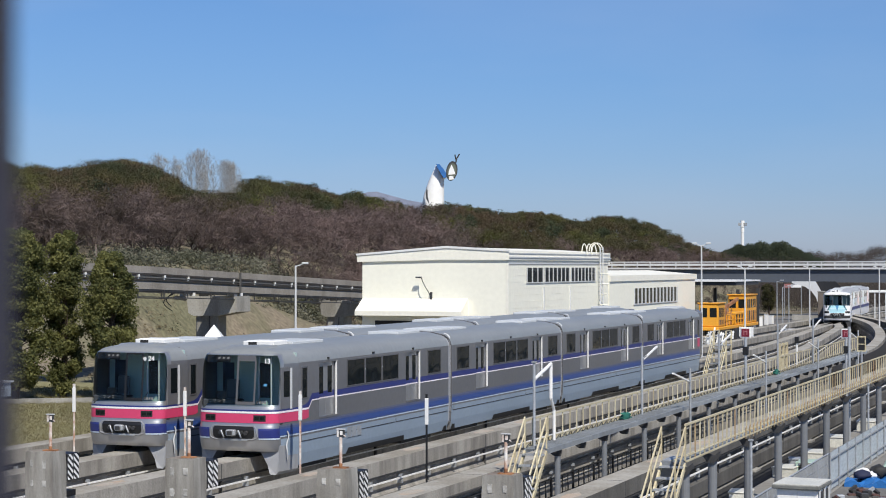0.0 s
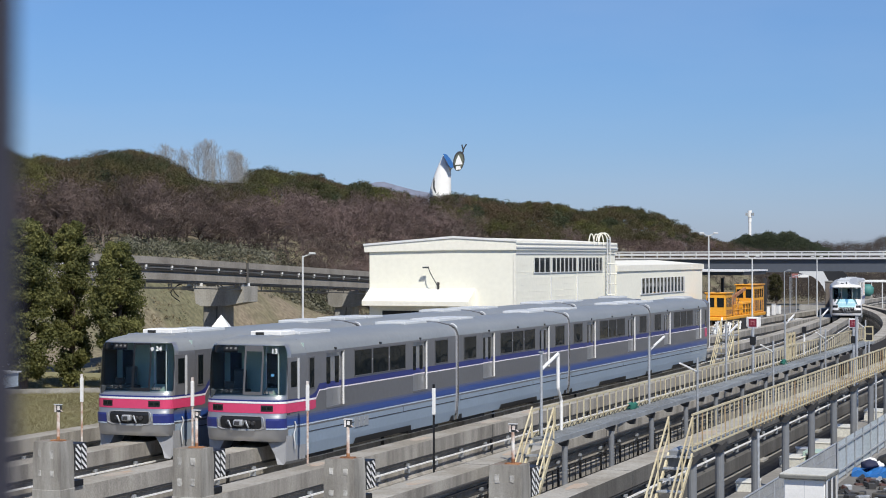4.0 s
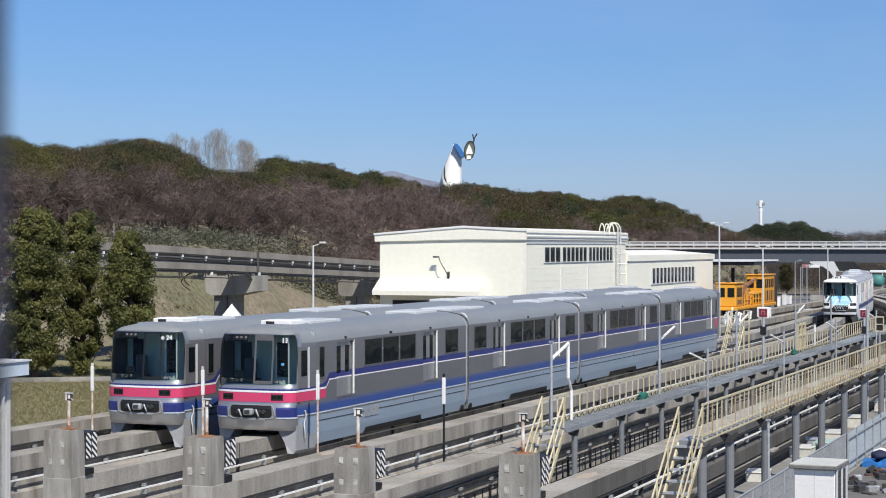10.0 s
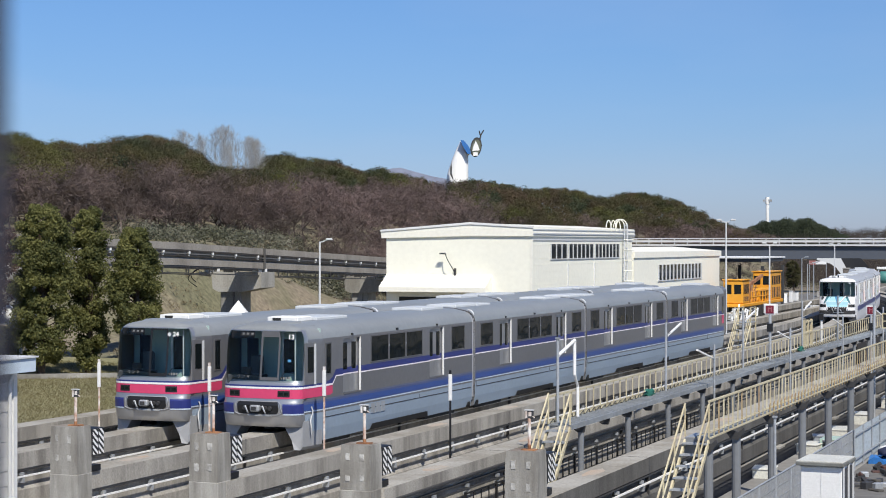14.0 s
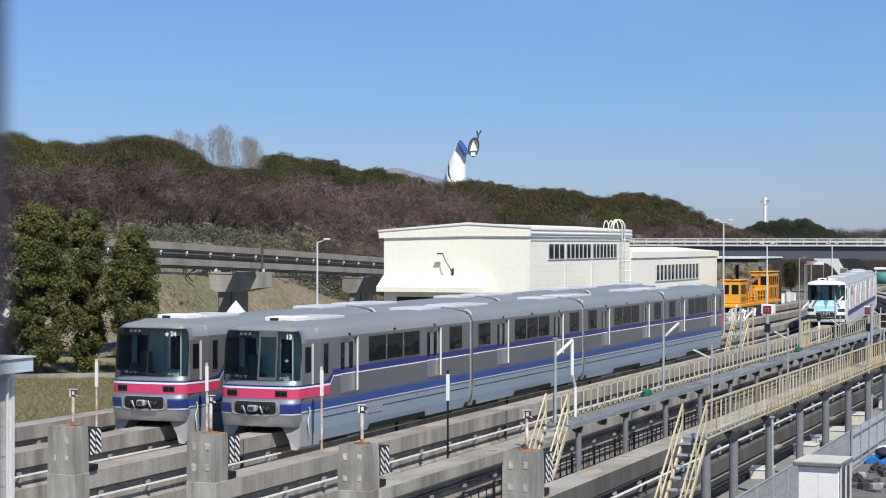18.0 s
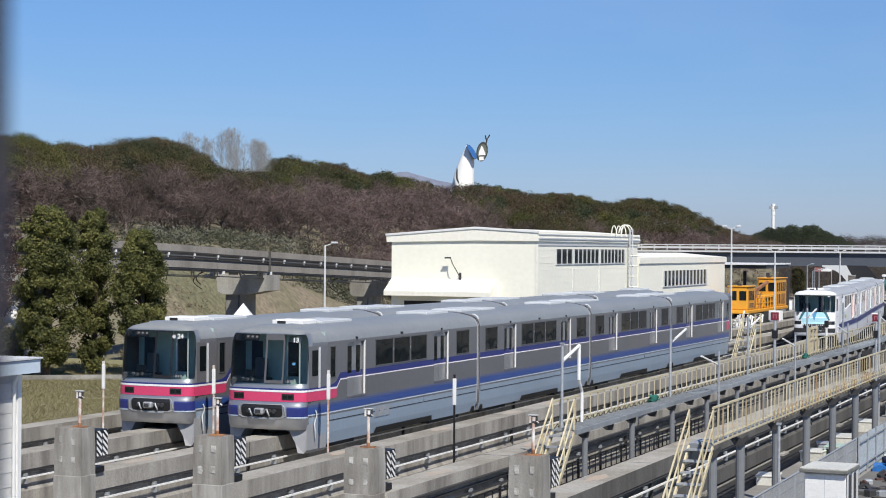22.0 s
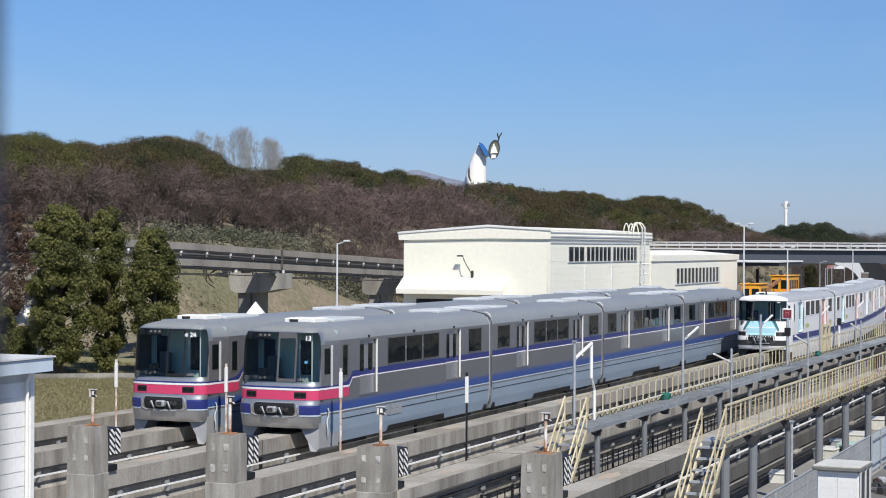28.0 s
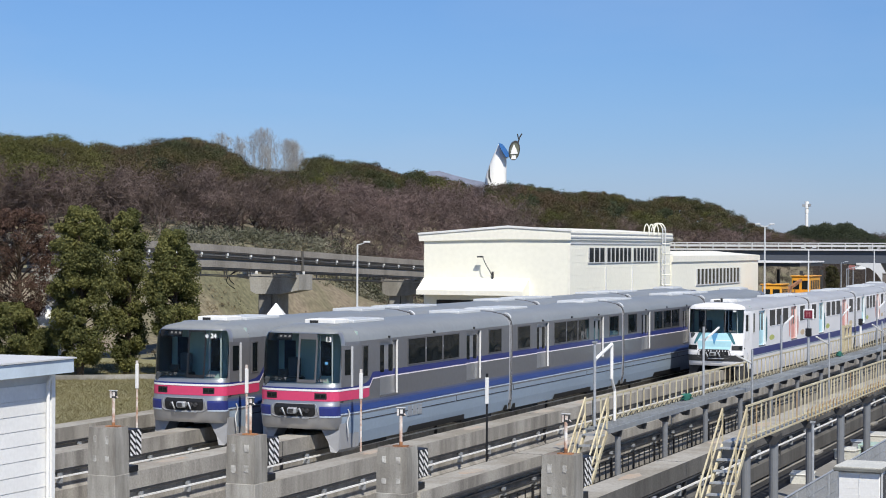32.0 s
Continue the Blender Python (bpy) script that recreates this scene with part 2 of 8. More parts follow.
def clear_glass(name, tint):
    """A thin pane that one sees through, with a glossy face."""
    m = bpy.data.materials.new(name)
    m.use_nodes = True
    N, L = m.node_tree.nodes, m.node_tree.links
    tr, gl, fr, mx = N.new("ShaderNodeBsdfTransparent"), N.new("ShaderNodeBsdfGlossy"), N.new("ShaderNodeFresnel"), N.new("ShaderNodeMixShader")
    tr.inputs["Color"].default_value = (*tint, 1)
    gl.inputs["Roughness"].default_value = 0.04
    fr.inputs["IOR"].default_value = 1.36
    L.new(fr.outputs[0], mx.inputs[0])
    L.new(tr.outputs[0], mx.inputs[1])
    L.new(gl.outputs[0], mx.inputs[2])
    L.new(mx.outputs[0], N["Material Output"].inputs["Surface"])
    return m


def glassy(name, col, rough=0.05, spec=0.5):
    m = bpy.data.materials.new(name)
    m.use_nodes = True
    b = m.node_tree.nodes["Principled BSDF"]
    b.inputs["Base Color"].default_value = (*col, 1)
    b.inputs["Roughness"].default_value = rough
    b.inputs["Specular IOR Level"].default_value = spec
    return m


ELEVATED = mat("elevated_beam_concrete", (0.335, 0.305, 0.262), 0.85, scale=0.9, bump=0.3, dark=(0.20, 0.182, 0.155), stain=0.8, streak=True)
CONCRETE = mat("concrete", (0.36, 0.35, 0.32), 0.85, scale=0.9, bump=0.4, dark=(0.14, 0.13, 0.112), stain=0.8, streak=True, rnd=0.08)
BEAM = mat("beam_concrete", (0.375, 0.353, 0.313), 0.85, vary=0.2, scale=2.6, bump=0.35, dark=(0.155, 0.143, 0.125), stain=0.85, streak=True, rnd=0.06)
BEAMTOP = mat("worn_beam_top", (0.39, 0.37, 0.325), 0.85, vary=0.18, scale=1.3, bump=0.3, dark=(0.25, 0.225, 0.18), stain=0.9, rnd=0.05)
# much darker than BEAM, for the nearest beam's flanks and the elevated joints
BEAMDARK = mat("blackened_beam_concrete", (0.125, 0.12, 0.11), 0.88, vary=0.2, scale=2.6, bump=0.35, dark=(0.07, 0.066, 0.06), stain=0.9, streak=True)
GROUND = mat("ground_gravel", (0.20, 0.192, 0.178), 0.95, scale=0.3, bump=0.6, dark=(0.11, 0.106, 0.10), stain=0.7)
GRASS = mat("dry_grass", (0.22, 0.20, 0.105), 0.95, vary=0.3, scale=0.7, bump=0.8, dark=(0.20, 0.19, 0.08), stain=0.7)
SLOPE = mat("slope_earth", (0.215, 0.178, 0.125), 0.95, vary=0.35, scale=0.25, bump=0.8, dark=(0.135, 0.132, 0.072), stain=0.9)
STEEL = mat("galvanised_steel", (0.42, 0.44, 0.46), 0.5, 0.35, scale=1.5, rnd=0.08)
DARKSTEEL = mat("dark_steel", (0.06, 0.06, 0.062), 0.6, 0.3, scale=2)
RAIL = mat("conductor_rail", (0.86, 0.85, 0.82), 0.45, 0.0, scale=1, stain=0.25)
RUST = mat("rusty_steel", (0.42, 0.2, 0.09), 0.8, 0.1, scale=4, dark=(0.16, 0.07, 0.035), stain=0.9)
WHITE = mat("white_paint", (0.8, 0.8, 0.78), 0.5, scale=2, vary=0.05, stain=0.2, dark=(0.5, 0.48, 0.44))
RUSTWHITE = mat("rust_streaked_white_paint", (0.74, 0.71, 0.66), 0.65, scale=7, dark=(0.36, 0.16, 0.08), stain=0.95)
WORNWHITE = mat("worn_white_paint", (0.8, 0.79, 0.76), 0.6, scale=5, dark=(0.35, 0.2, 0.12), stain=0.8)
YELLOW = mat("faded_yellow_paint", (0.58, 0.525, 0.36), 0.6, scale=1.6, dark=(0.40, 0.32, 0.19), stain=0.65, rnd=0.14)
BLACK = mat("black_paint", (0.012, 0.012, 0.013), 0.5, vary=0.1)
CREAM = mat("cream_cladding", (0.90, 0.88, 0.75), 0.6, scale=0.4, vary=0.03, stain=0.12)
ROOFWHITE = mat("white_roofing", (0.90, 0.87, 0.75), 0.5, scale=0.5, vary=0.04, stain=0.15)
GREY_ROOF = mat("train_roof_paint", (0.262, 0.276, 0.279), 0.42, 0.1, scale=0.6, vary=0.05, stain=0.25)
ALU = mat("brushed_aluminium", (0.222, 0.225, 0.238), 0.30, 0.45, scale=0.6, vary=0.05, stain=0.15)
SKIRT = mat("light_grey_paint", (0.31, 0.385, 0.47), 0.36, 0.1, scale=0.7, vary=0.04, stain=0.2)
BLUE = mat("blue_paint", (0.026, 0.036, 0.175), 0.35, scale=1, vary=0.04, stain=0.1)
BLUE2 = mat("mid_blue_paint", (0.034, 0.078, 0.27), 0.3, scale=1, vary=0.05, stain=0.15)
SLAB = mat("track_slab_concrete", (0.32, 0.307, 0.278), 0.9, scale=0.5, bump=0.3, dark=(0.20, 0.19, 0.17), stain=0.85)
STOPCON = mat("streaked_concrete", (0.36, 0.348, 0.315), 0.88, vary=0.14, scale=4, bump=0.3, dark=(0.16, 0.148, 0.128), stain=0.95, streak=True, rnd=0.06)
LEGPAINT = mat("grey_post_paint", (0.20, 0.21, 0.222), 0.5, 0.1, scale=0.7, vary=0.05, stain=0.25)
# near-black ground: the deep shade beside the beam is put into this colour
SHADESOIL = mat("black_cinders", (0.032, 0.031, 0.030), 0.95, vary=0.4, scale=2.5, bump=0.6, dark=(0.016, 0.015, 0.015), stain=0.8)
SOIL = mat("dark_soil", (0.085, 0.078, 0.068), 0.95, scale=0.8, bump=0.5, dark=(0.035, 0.032, 0.028), stain=0.8)
PINK = mat("crimson_paint", (0.60, 0.058, 0.145), 0.35, scale=1, vary=0.04, stain=0.1)
POLISHED = mat("polished_aluminium", (0.44, 0.44, 0.445), 0.34, 0.7, scale=0.6, vary=0.04, stain=0.12)
SATIN = mat("satin_silver_paint", (0.36, 0.365, 0.375), 0.55, 0.15, scale=0.8, vary=0.04, stain=0.2)
JOINT = mat("joint_grey_paint", (0.17, 0.17, 0.175), 0.6, vary=0.05)
RUSTYELLOW = mat("rusted_yellow_paint", (0.46, 0.37, 0.21), 0.7, scale=4, dark=(0.22, 0.12, 0.06), stain=0.8, rnd=0.2)
FRAME = mat("window_rubber_grey", (0.11, 0.11, 0.115), 0.5, vary=0.05)
GLASS = glassy("tinted_glass", (0.008, 0.012, 0.012), 0.06, 0.3)
WIN = glassy("train_window_glass", (0.007, 0.010, 0.011), 0.06, 0.17)
_n, _l = WIN.node_tree.nodes, WIN.node_tree.links
_tc, _nz, _bp = _n.new("ShaderNodeTexCoord"), _n.new("ShaderNodeTexNoise"), _n.new("ShaderNodeBump")
_nz.inputs["Scale"].default_value = 1.5
_nz.inputs["Detail"].default_value = 0.0
_bp.inputs["Strength"].default_value = 0.6
_bp.inputs["Distance"].default_value = 0.03
_l.new(_tc.outputs["Object"], _nz.inputs["Vector"])
_l.new(_nz.outputs["Fac"], _bp.inputs["Height"])
_l.new(_bp.outputs["Normal"], _n["Principled BSDF"].inputs["Normal"])
LINEPALE = mat("pale_blue_line_paint", (0.52, 0.60, 0.70), 0.4, scale=1, vary=0.04)
FADE1 = mat("fading_blue_paint", (0.085, 0.115, 0.25), 0.3, 0.15, scale=1, vary=0.05, stain=0.15)
FADE2 = mat("faint_blue_paint", (0.155, 0.175, 0.26), 0.3, 0.3, scale=1, vary=0.05, stain=0.15)
PINKWHITE = mat("pinkish_white_paint", (0.90, 0.82, 0.86), 0.4, scale=1, vary=0.04)
RUBBER = mat("black_rubber", (0.02, 0.02, 0.02), 0.7, vary=0.1)
ORANGE = mat("orange_paint", (0.78, 0.36, 0.03), 0.45, scale=1, vary=0.06, stain=0.25)
BARK = mat("bark", (0.09, 0.065, 0.045), 0.95, scale=4, bump=0.6)
LEAF = leafmat("evergreen_leaf", (0.044, 0.060, 0.025), (0.255, 0.25, 0.085), grain=0.7, rand=0.4, thin=0.4)
WOOD_GREEN = leafmat("far_evergreen", (0.026, 0.031, 0.014), (0.105, 0.104, 0.040), col3=(0.118, 0.078, 0.050), wide=0.045, grain=0.22, rand=0.3, most=0.75, con=2.4, fine=1.4, thin=0.3)
WOOD_DARK = leafmat("deep_evergreen", (0.020, 0.030, 0.016), (0.080, 0.094, 0.044), wide=0.05, grain=0.25, rand=0.3, con=2.2, fine=1.4, thin=0.25)
WOOD_LIME = leafmat("yellowish_evergreen", (0.050, 0.060, 0.016), (0.165, 0.165, 0.046), col3=(0.09, 0.066, 0.034), wide=0.06, grain=0.3, rand=0.3, most=0.5, con=2.0, fine=1.4, thin=0.35)
WOOD_BROWN = leafmat("bare_twigs", (0.057, 0.041, 0.037), (0.220, 0.158, 0.146), col3=(0.060, 0.052, 0.040), wide=0.07, grain=0.22, rand=0.25, con=2.4, fine=0.7)
WOOD_TRUNK = leafmat("pale_trunks", (0.07, 0.054, 0.047), (0.17, 0.135, 0.12), rand=0.4)
FARWOOD = leafmat("hazy_far_woods", (0.080, 0.066, 0.056), (0.115, 0.096, 0.084), grain=0.05, rand=0.12, thin=0.45)
SCRUB = leafmat("dry_scrub", (0.10, 0.085, 0.05), (0.30, 0.25, 0.16), grain=0.3)
PALE_TWIG = leafmat("pale_twigs", (0.34, 0.335, 0.32), (0.50, 0.49, 0.47), thin=0.4)
RED_TWIG = leafmat("russet_leaf", (0.045, 0.027, 0.02), (0.125, 0.072, 0.052))
SHRUB = leafmat("pale_shrub", (0.075, 0.082, 0.048), (0.235, 0.23, 0.175), grain=0.16, rand=0.25, con=2.4, thin=0.3)
PINE = leafmat("pine_needles", (0.03, 0.042, 0.027), (0.085, 0.10, 0.055), grain=0.08, thin=0.45)
SCREEN = clear_glass("windscreen_glass", (0.84, 0.90, 0.87))
CABWALL = mat("cab_wall_paint", (0.42, 0.55, 0.51), 0.7, vary=0.05)
CABDARK = mat("cab_desk_paint", (0.05, 0.056, 0.058), 0.6)
DULLWHITE = mat("dull_white_letters", (0.36, 0.37, 0.36), 0.6)
DIM = mat("unlit_display", (0.20, 0.20, 0.19), 0.6)
MIDBLUE = mat("mid_blue_film", (0.10, 0.30, 0.52), 0.35, vary=0.05)
TEAL = mat("dark_teal_film", (0.05, 0.17, 0.20), 0.35, vary=0.05)
YELLOWFILM = mat("yellow_green_film", (0.50, 0.55, 0.16), 0.4, vary=0.05)
BLUE_TARP = mat("blue_tarp", (0.03, 0.16, 0.45), 0.4, scale=3)
LIVERY = mat("white_train_paint", (0.78, 0.78, 0.79), 0.35, scale=1, vary=0.03, stain=0.1)
PALEBLUE = mat("pale_blue_film", (0.42, 0.70, 0.78), 0.35, scale=1, vary=0.05, stain=0.1)
SALMON = mat("salmon_film", (0.72, 0.32, 0.27), 0.4, scale=1, vary=0.05)
SAND = mat("sand_film", (0.66, 0.52, 0.33), 0.4, scale=1, vary=0.05)
REDBOARD = mat("dark_red_board", (0.20, 0.018, 0.035), 0.5, scale=2)
BRIDGE = mat("bridge_paint", (0.078, 0.09, 0.112), 0.6, scale=0.2, vary=0.05, stain=0.2)
PALEGREY = mat("pale_grey_paint", (0.6, 0.61, 0.61), 0.6, scale=1, vary=0.05, stain=0.2)
CORRUGATED = mat("corrugated_sheet", (0.40, 0.445, 0.475), 0.5, 0.2, scale=1, stain=0.3, streak=True)
LAMPGLOW = mat("lamp_tube", (0.85, 0.85, 0.83), 0.3, vary=0.02, stain=0.05)

# ---- the ground: one sheet to the horizon, with the wooded ridge behind the yard ----
GZ = 0.3
BT = 1.9                      # top of the guideway beams
def lerp(x, pts):
    for (a, u), (b, v) in zip(pts, pts[1:]):
        if x <= b:
            return u + (v - u) * max(0.0, (x - a) / (b - a))
    return pts[-1][1]


def polar(az, dist, z=0.0):
    """A place by its bearing (degrees left of +Y) and level distance from the camera."""
    a = radians(az)
    return Vector((EYE.x - math.sin(a) * dist, EYE.y + math.cos(a) * dist, z))


def px_az(x):
    return 21.567 - math.degrees(math.atan((x - 784) / 3240.48))


# skyline of the woods, foot of the woods and distance of that foot, by bearing mark
SKY = [(-160, 230), (0, 240), (15, 234), (45, 242), (55, 250), (90, 256), (100, 250), (115, 252), (140, 260), (160, 250), (175, 252), (190, 245), (235, 237), (270, 239), (300, 247), (320, 255), (335, 263), (350, 275), (362, 285), (385, 290), (450, 296), (466, 299), (480, 275), (492, 267), (505, 268), (530, 278), (550, 274), (590, 282), (602, 291), (645, 302), (655, 292), (680, 296), (740, 313), (790, 317), (840, 314), (890, 322), (940, 330), (1000, 330), (1020, 334), (1045, 346), (1060, 347), (1090, 338), (1130, 338), (1175, 346), (1220, 364), (1260, 388), (1300, 400), (1340, 410), (1500, 418), (1800, 420)]
FOOT = [(-160, 410), (300, 416), (450, 424), (600, 437), (700, 445), (1120, 446), (1300, 452), (1800, 452)]
REACH = [(-160, 158), (0, 160), (270, 168), (560, 195), (800, 222), (960, 250), (1080, 292), (1200, 335), (1350, 380), (1800, 420)]


def mark(x, y):
    """The bearing mark of a place, and its level distance."""
    dx, dy = x - EYE.x, y - EYE.y
    az = math.atan2(-dx, dy) - radians(21.567)
    if abs(az) > 1.2:
        return None, math.hypot(dx, dy)
    return 784 - 3240.48 * math.tan(az), math.hypot(dx, dy)


def ground_z(x, y):
    m, d = mark(x, y)
    if m is None:
        return GZ
    m = min(max(m, -160), 1800)
    near = lerp(m, REACH)
    foot = EYE.z + (430.5 - lerp(m, FOOT)) / 3240.48 * near
    top = EYE.z + (430.5 - lerp(m, SKY)) / 3240.48 * (near + 90) - 5.0
    top = max(top, foot)
    s = min(max((d - near + 48) / 46.0, 0), 1)
    s = s * s * (3 - 2 * s)
    # bank behind the elevated guideway
    gx = lerp(y, [(-25, -27.5), (54.5, -36.4), (103, -41.8), (175, -53)])
    bank = lerp(gx - x, [(11, 0), (16, 0.36), (24, 0.72), (40, 1)])
    w = min(max((180 - y) / 30, 0), 1) * min(max((y + 60) / 30, 0), 1)
    s = s * (1 - w) + max(s * min(max((gx - x - 10) / 5, 0), 1), bank) * w
    u = min(max((d - near) / 90.0, 0), 1)
    fade = min(1, max(0, (700 - d) / 250)) if d > 450 else 1
    return GZ + ((foot - GZ) * s + (top - foot) * u) * fade + (0.35 * noise.noise((x * 0.05, y * 0.05, 0)) if 0 < s else 0)


def build_ground():
    xs = [-3000, -1200, -600, -400] + list(range(-320, 61, 6)) + [80, 100, 130, 200, 300, 500, 1200, 3000]
    ys = [-3000, -800, -200, -80] + list(range(-60, 421, 6)) + [450, 500, 600, 800, 1500, 3000]
    bm = bmesh.new()
    g = [[bm.verts.new((x, y, ground_z(x, y))) for y in ys] for x in xs]
    for i in range(len(xs) - 1):
        for j in range(len(ys) - 1):
            f = bm.faces.new((g[i][j], g[i + 1][j], g[i + 1][j + 1], g[i][j + 1]))
            c = f.calc_center_median()
            f.material_index = 1 if (c.z > GZ + 0.3 or c.x < -24) else 0
    ob = part("ground", bm, [GROUND, SLOPE], None, smooth=True)
    tagged(ob, "grey gravel yard rising to a grassy ridge", "ground", kind="structure")


build_ground()

# dry lawn beside the outermost track, with a concrete kerb
bm = boxes((-40, -12.3, -60, 40, GZ - 0.3, GZ + 0.9))
tagged(part("lawn", bm, GRASS), "dry yellowish winter lawn beside the tracks", "lawn", kind="structure")
bm = boxes((-12.3, -11.9, -60, 45, GZ - 0.2, GZ + 1.1), bevel=0.03)
tagged(part("kerb", bm, CONCRETE), "long pale concrete kerb along the lawn", "kerb", kind="structure")

# concrete slab between the beams
tagged(part("track_slab", boxes((-11.9, 11.6, -40, 62, GZ - 0.3, GZ + 0.012)), SLAB), "stained pale concrete slab under the beams", "slab", kind="structure")

# ---- guideway beams ----
PROF = [(-0.425, 0), (-0.425, -0.45), (-0.33, -0.55), (-0.33, -0.95), (-0.425, -1.05), (-0.425, -1.5), (0.425, -1.5), (0.425, -1.05), (0.33, -0.95), (0.33, -0.55), (0.425, -0.45), (0.425, 0)]
TRACK = {"outer": -9.87, "second": -5.67, "first": -1.47, "main": 2.73, "near": 6.93, "nearest": 11.13}
# centre line of the main track, from the yard out to the line
LINE = [(2.73, -11.0), (2.73, 20), (2.73, 50), (2.7, 62), (2.35, 75), (1.5, 87), (0.7, 95), (-0.5, 107), (-2.9, 131), (-4.7, 141.5), (-6.65, 155), (-8.42, 167), (-9.88, 179), (-10.68, 192), (-11.36, 205), (-11.23, 220), (-9.61, 240), (-6.56, 260), (-1.4, 285)]


def spline(pts, step=2.0):
    """A smooth line through pts, as evenly stepped points and their lengths."""
    out = []
    P = [Vector((*p, 0)) for p in pts]
    for i in range(len(P) - 1):
        p0, p1, p2, p3 = P[max(i - 1, 0)], P[i], P[i + 1], P[min(i + 2, len(P) - 1)]
        n = max(2, int((p2 - p1).length / step))
        for k in range(n):
            t = k / n
            out.append(0.5 * ((2 * p1) + (-p0 + p2) * t + (2 * p0 - 5 * p1 + 4 * p2 - p3) * t * t + (-p0 + 3 * p1 - 3 * p2 + p3) * t ** 3))
    out.append(P[-1])
    s = [0.0]
    for a, b in zip(out, out[1:]):
        s.append(s[-1] + (b - a).length)
    return out, s


LP, LS = spline(LINE)


def along(s):
    s = min(max(s, 0), LS[-1] - 0.01)
    lo, hi = 0, len(LS) - 1
    while hi - lo > 1:
        m = (lo + hi) // 2
        lo, hi = (m, hi) if LS[m] <= s else (lo, m)
    return LP[lo].lerp(LP[hi], (s - LS[lo]) / (LS[hi] - LS[lo]))


def s_of_y(y):
    for a, b, s0, s1 in zip(LP, LP[1:], LS, LS[1:]):
        if a.y <= y <= b.y:
            return s0 + (s1 - s0) * (y - a.y) / (b.y - a.y)
    return LS[-1]


KNOB = boxes((0.33, 0.50, -0.05, 0.05, -0.84, -0.70), (0.38, 0.48, -0.07, 0.07, -0.63, -0.55))
knob_me = bpy.data.meshes.new("insulator")
KNOB.to_mesh(knob_me)
KNOB.free()
knob_me.materials.append(STEEL)


def guideway(pts, label, z=BT, knobs=(0, 0), piers=(), flank=None, rail=None):
    ob = base("guideway_beam", label, "guideway beam", group="guideway beams")
    path = [(p[0], p[1], z) for p in pts]
    bm = bmesh.new()
    sweep(bm, PROF, path)
    for f in bm.faces:
        f.material_index = 1 if f.normal.z > 0.9 else 0
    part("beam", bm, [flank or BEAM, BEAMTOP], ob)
    for sx in (-1, 1):
        bm = bmesh.new()
        sweep(bm, [(sx * 0.46, -0.64), (sx * 0.515, -0.64), (sx * 0.515, -0.683), (sx * 0.46, -0.683)], path)
        part("conductor_rail", bm, rail or RAIL, ob)
        bm = bmesh.new()
        sweep(bm, [(sx * 0.34, -0.50), (sx * 0.45, -0.47), (sx * 0.45, -0.51), (sx * 0.34, -0.54)], path)
        part("cable_tray", bm, DARKSTEEL, ob)
    if rail:
        part("upper_rail", sweep(bmesh.new(), [(0.43, -0.29), (0.53, -0.29), (0.53, -0.34), (0.43, -0.34)], path), rail, ob)
    y = knobs[0]
    while y < knobs[1]:
        share("insulator", knob_me, ob, Matrix.Translation((pts[0][0], y, z)))
        y += 2.4
    for y in piers:
        part("plinth", boxes((pts[0][0] - 0.6, pts[0][0] + 0.6, y - 0.5, y + 0.5, GZ - 0.3, z - 1.504), bevel=0.02), CONCRETE, ob)
    return ob


def straight(x, y0, y1):
    return [(x, y0 + (y1 - y0) * i / 12) for i in range(13)]


PY = [y for y in range(-8, 80, 12)]
guideway(straight(TRACK["outer"], -10.8, 175), "concrete guideway beam beside the lawn", knobs=(-10, 12), piers=PY)
guideway(straight(TRACK["second"], -10.8, 150), "concrete guideway beam under a parked train", knobs=(-10, 1), piers=PY)
guideway(straight(TRACK["first"], -10.8, 62) + spline([(-1.47, 62), (-1.55, 75), (-2.0, 90), (-3.2, 110), (-4.6, 130), (-5.6, 146)])[0][1:], "concrete guideway beam under a parked train", knobs=(-10, 1), piers=PY)
guideway([tuple(p)[:2] for p in LP], "empty concrete guideway beam that curves away", knobs=(-10, 40), piers=PY)
NEARCURVE = [(6.93, 60), (6.7, 75), (5.9, 90), (3.6, 112), (-0.4, 138), (-4.6, 158), (-8.2, 172)]
nearer = guideway(straight(TRACK["near"], -10.8, 60) + spline(NEARCURVE)[0][1:], "empty concrete guideway beam beneath a walkway", knobs=(-10, 40), piers=PY, rail=DARKSTEEL)
CURVE = [(11.13, 55), (11.1, 75), (10.2, 95), (8.2, 112), (5.2, 127), (1.2, 143), (-3.2, 160), (-6.8, 173), (-9.6, 185)]
curved = guideway(straight(TRACK["nearest"], -10.8, 55) + spline(CURVE)[0][1:], "empty concrete guideway beam with dark flanks", knobs=(-10, 40), piers=PY, flank=BEAMDARK)


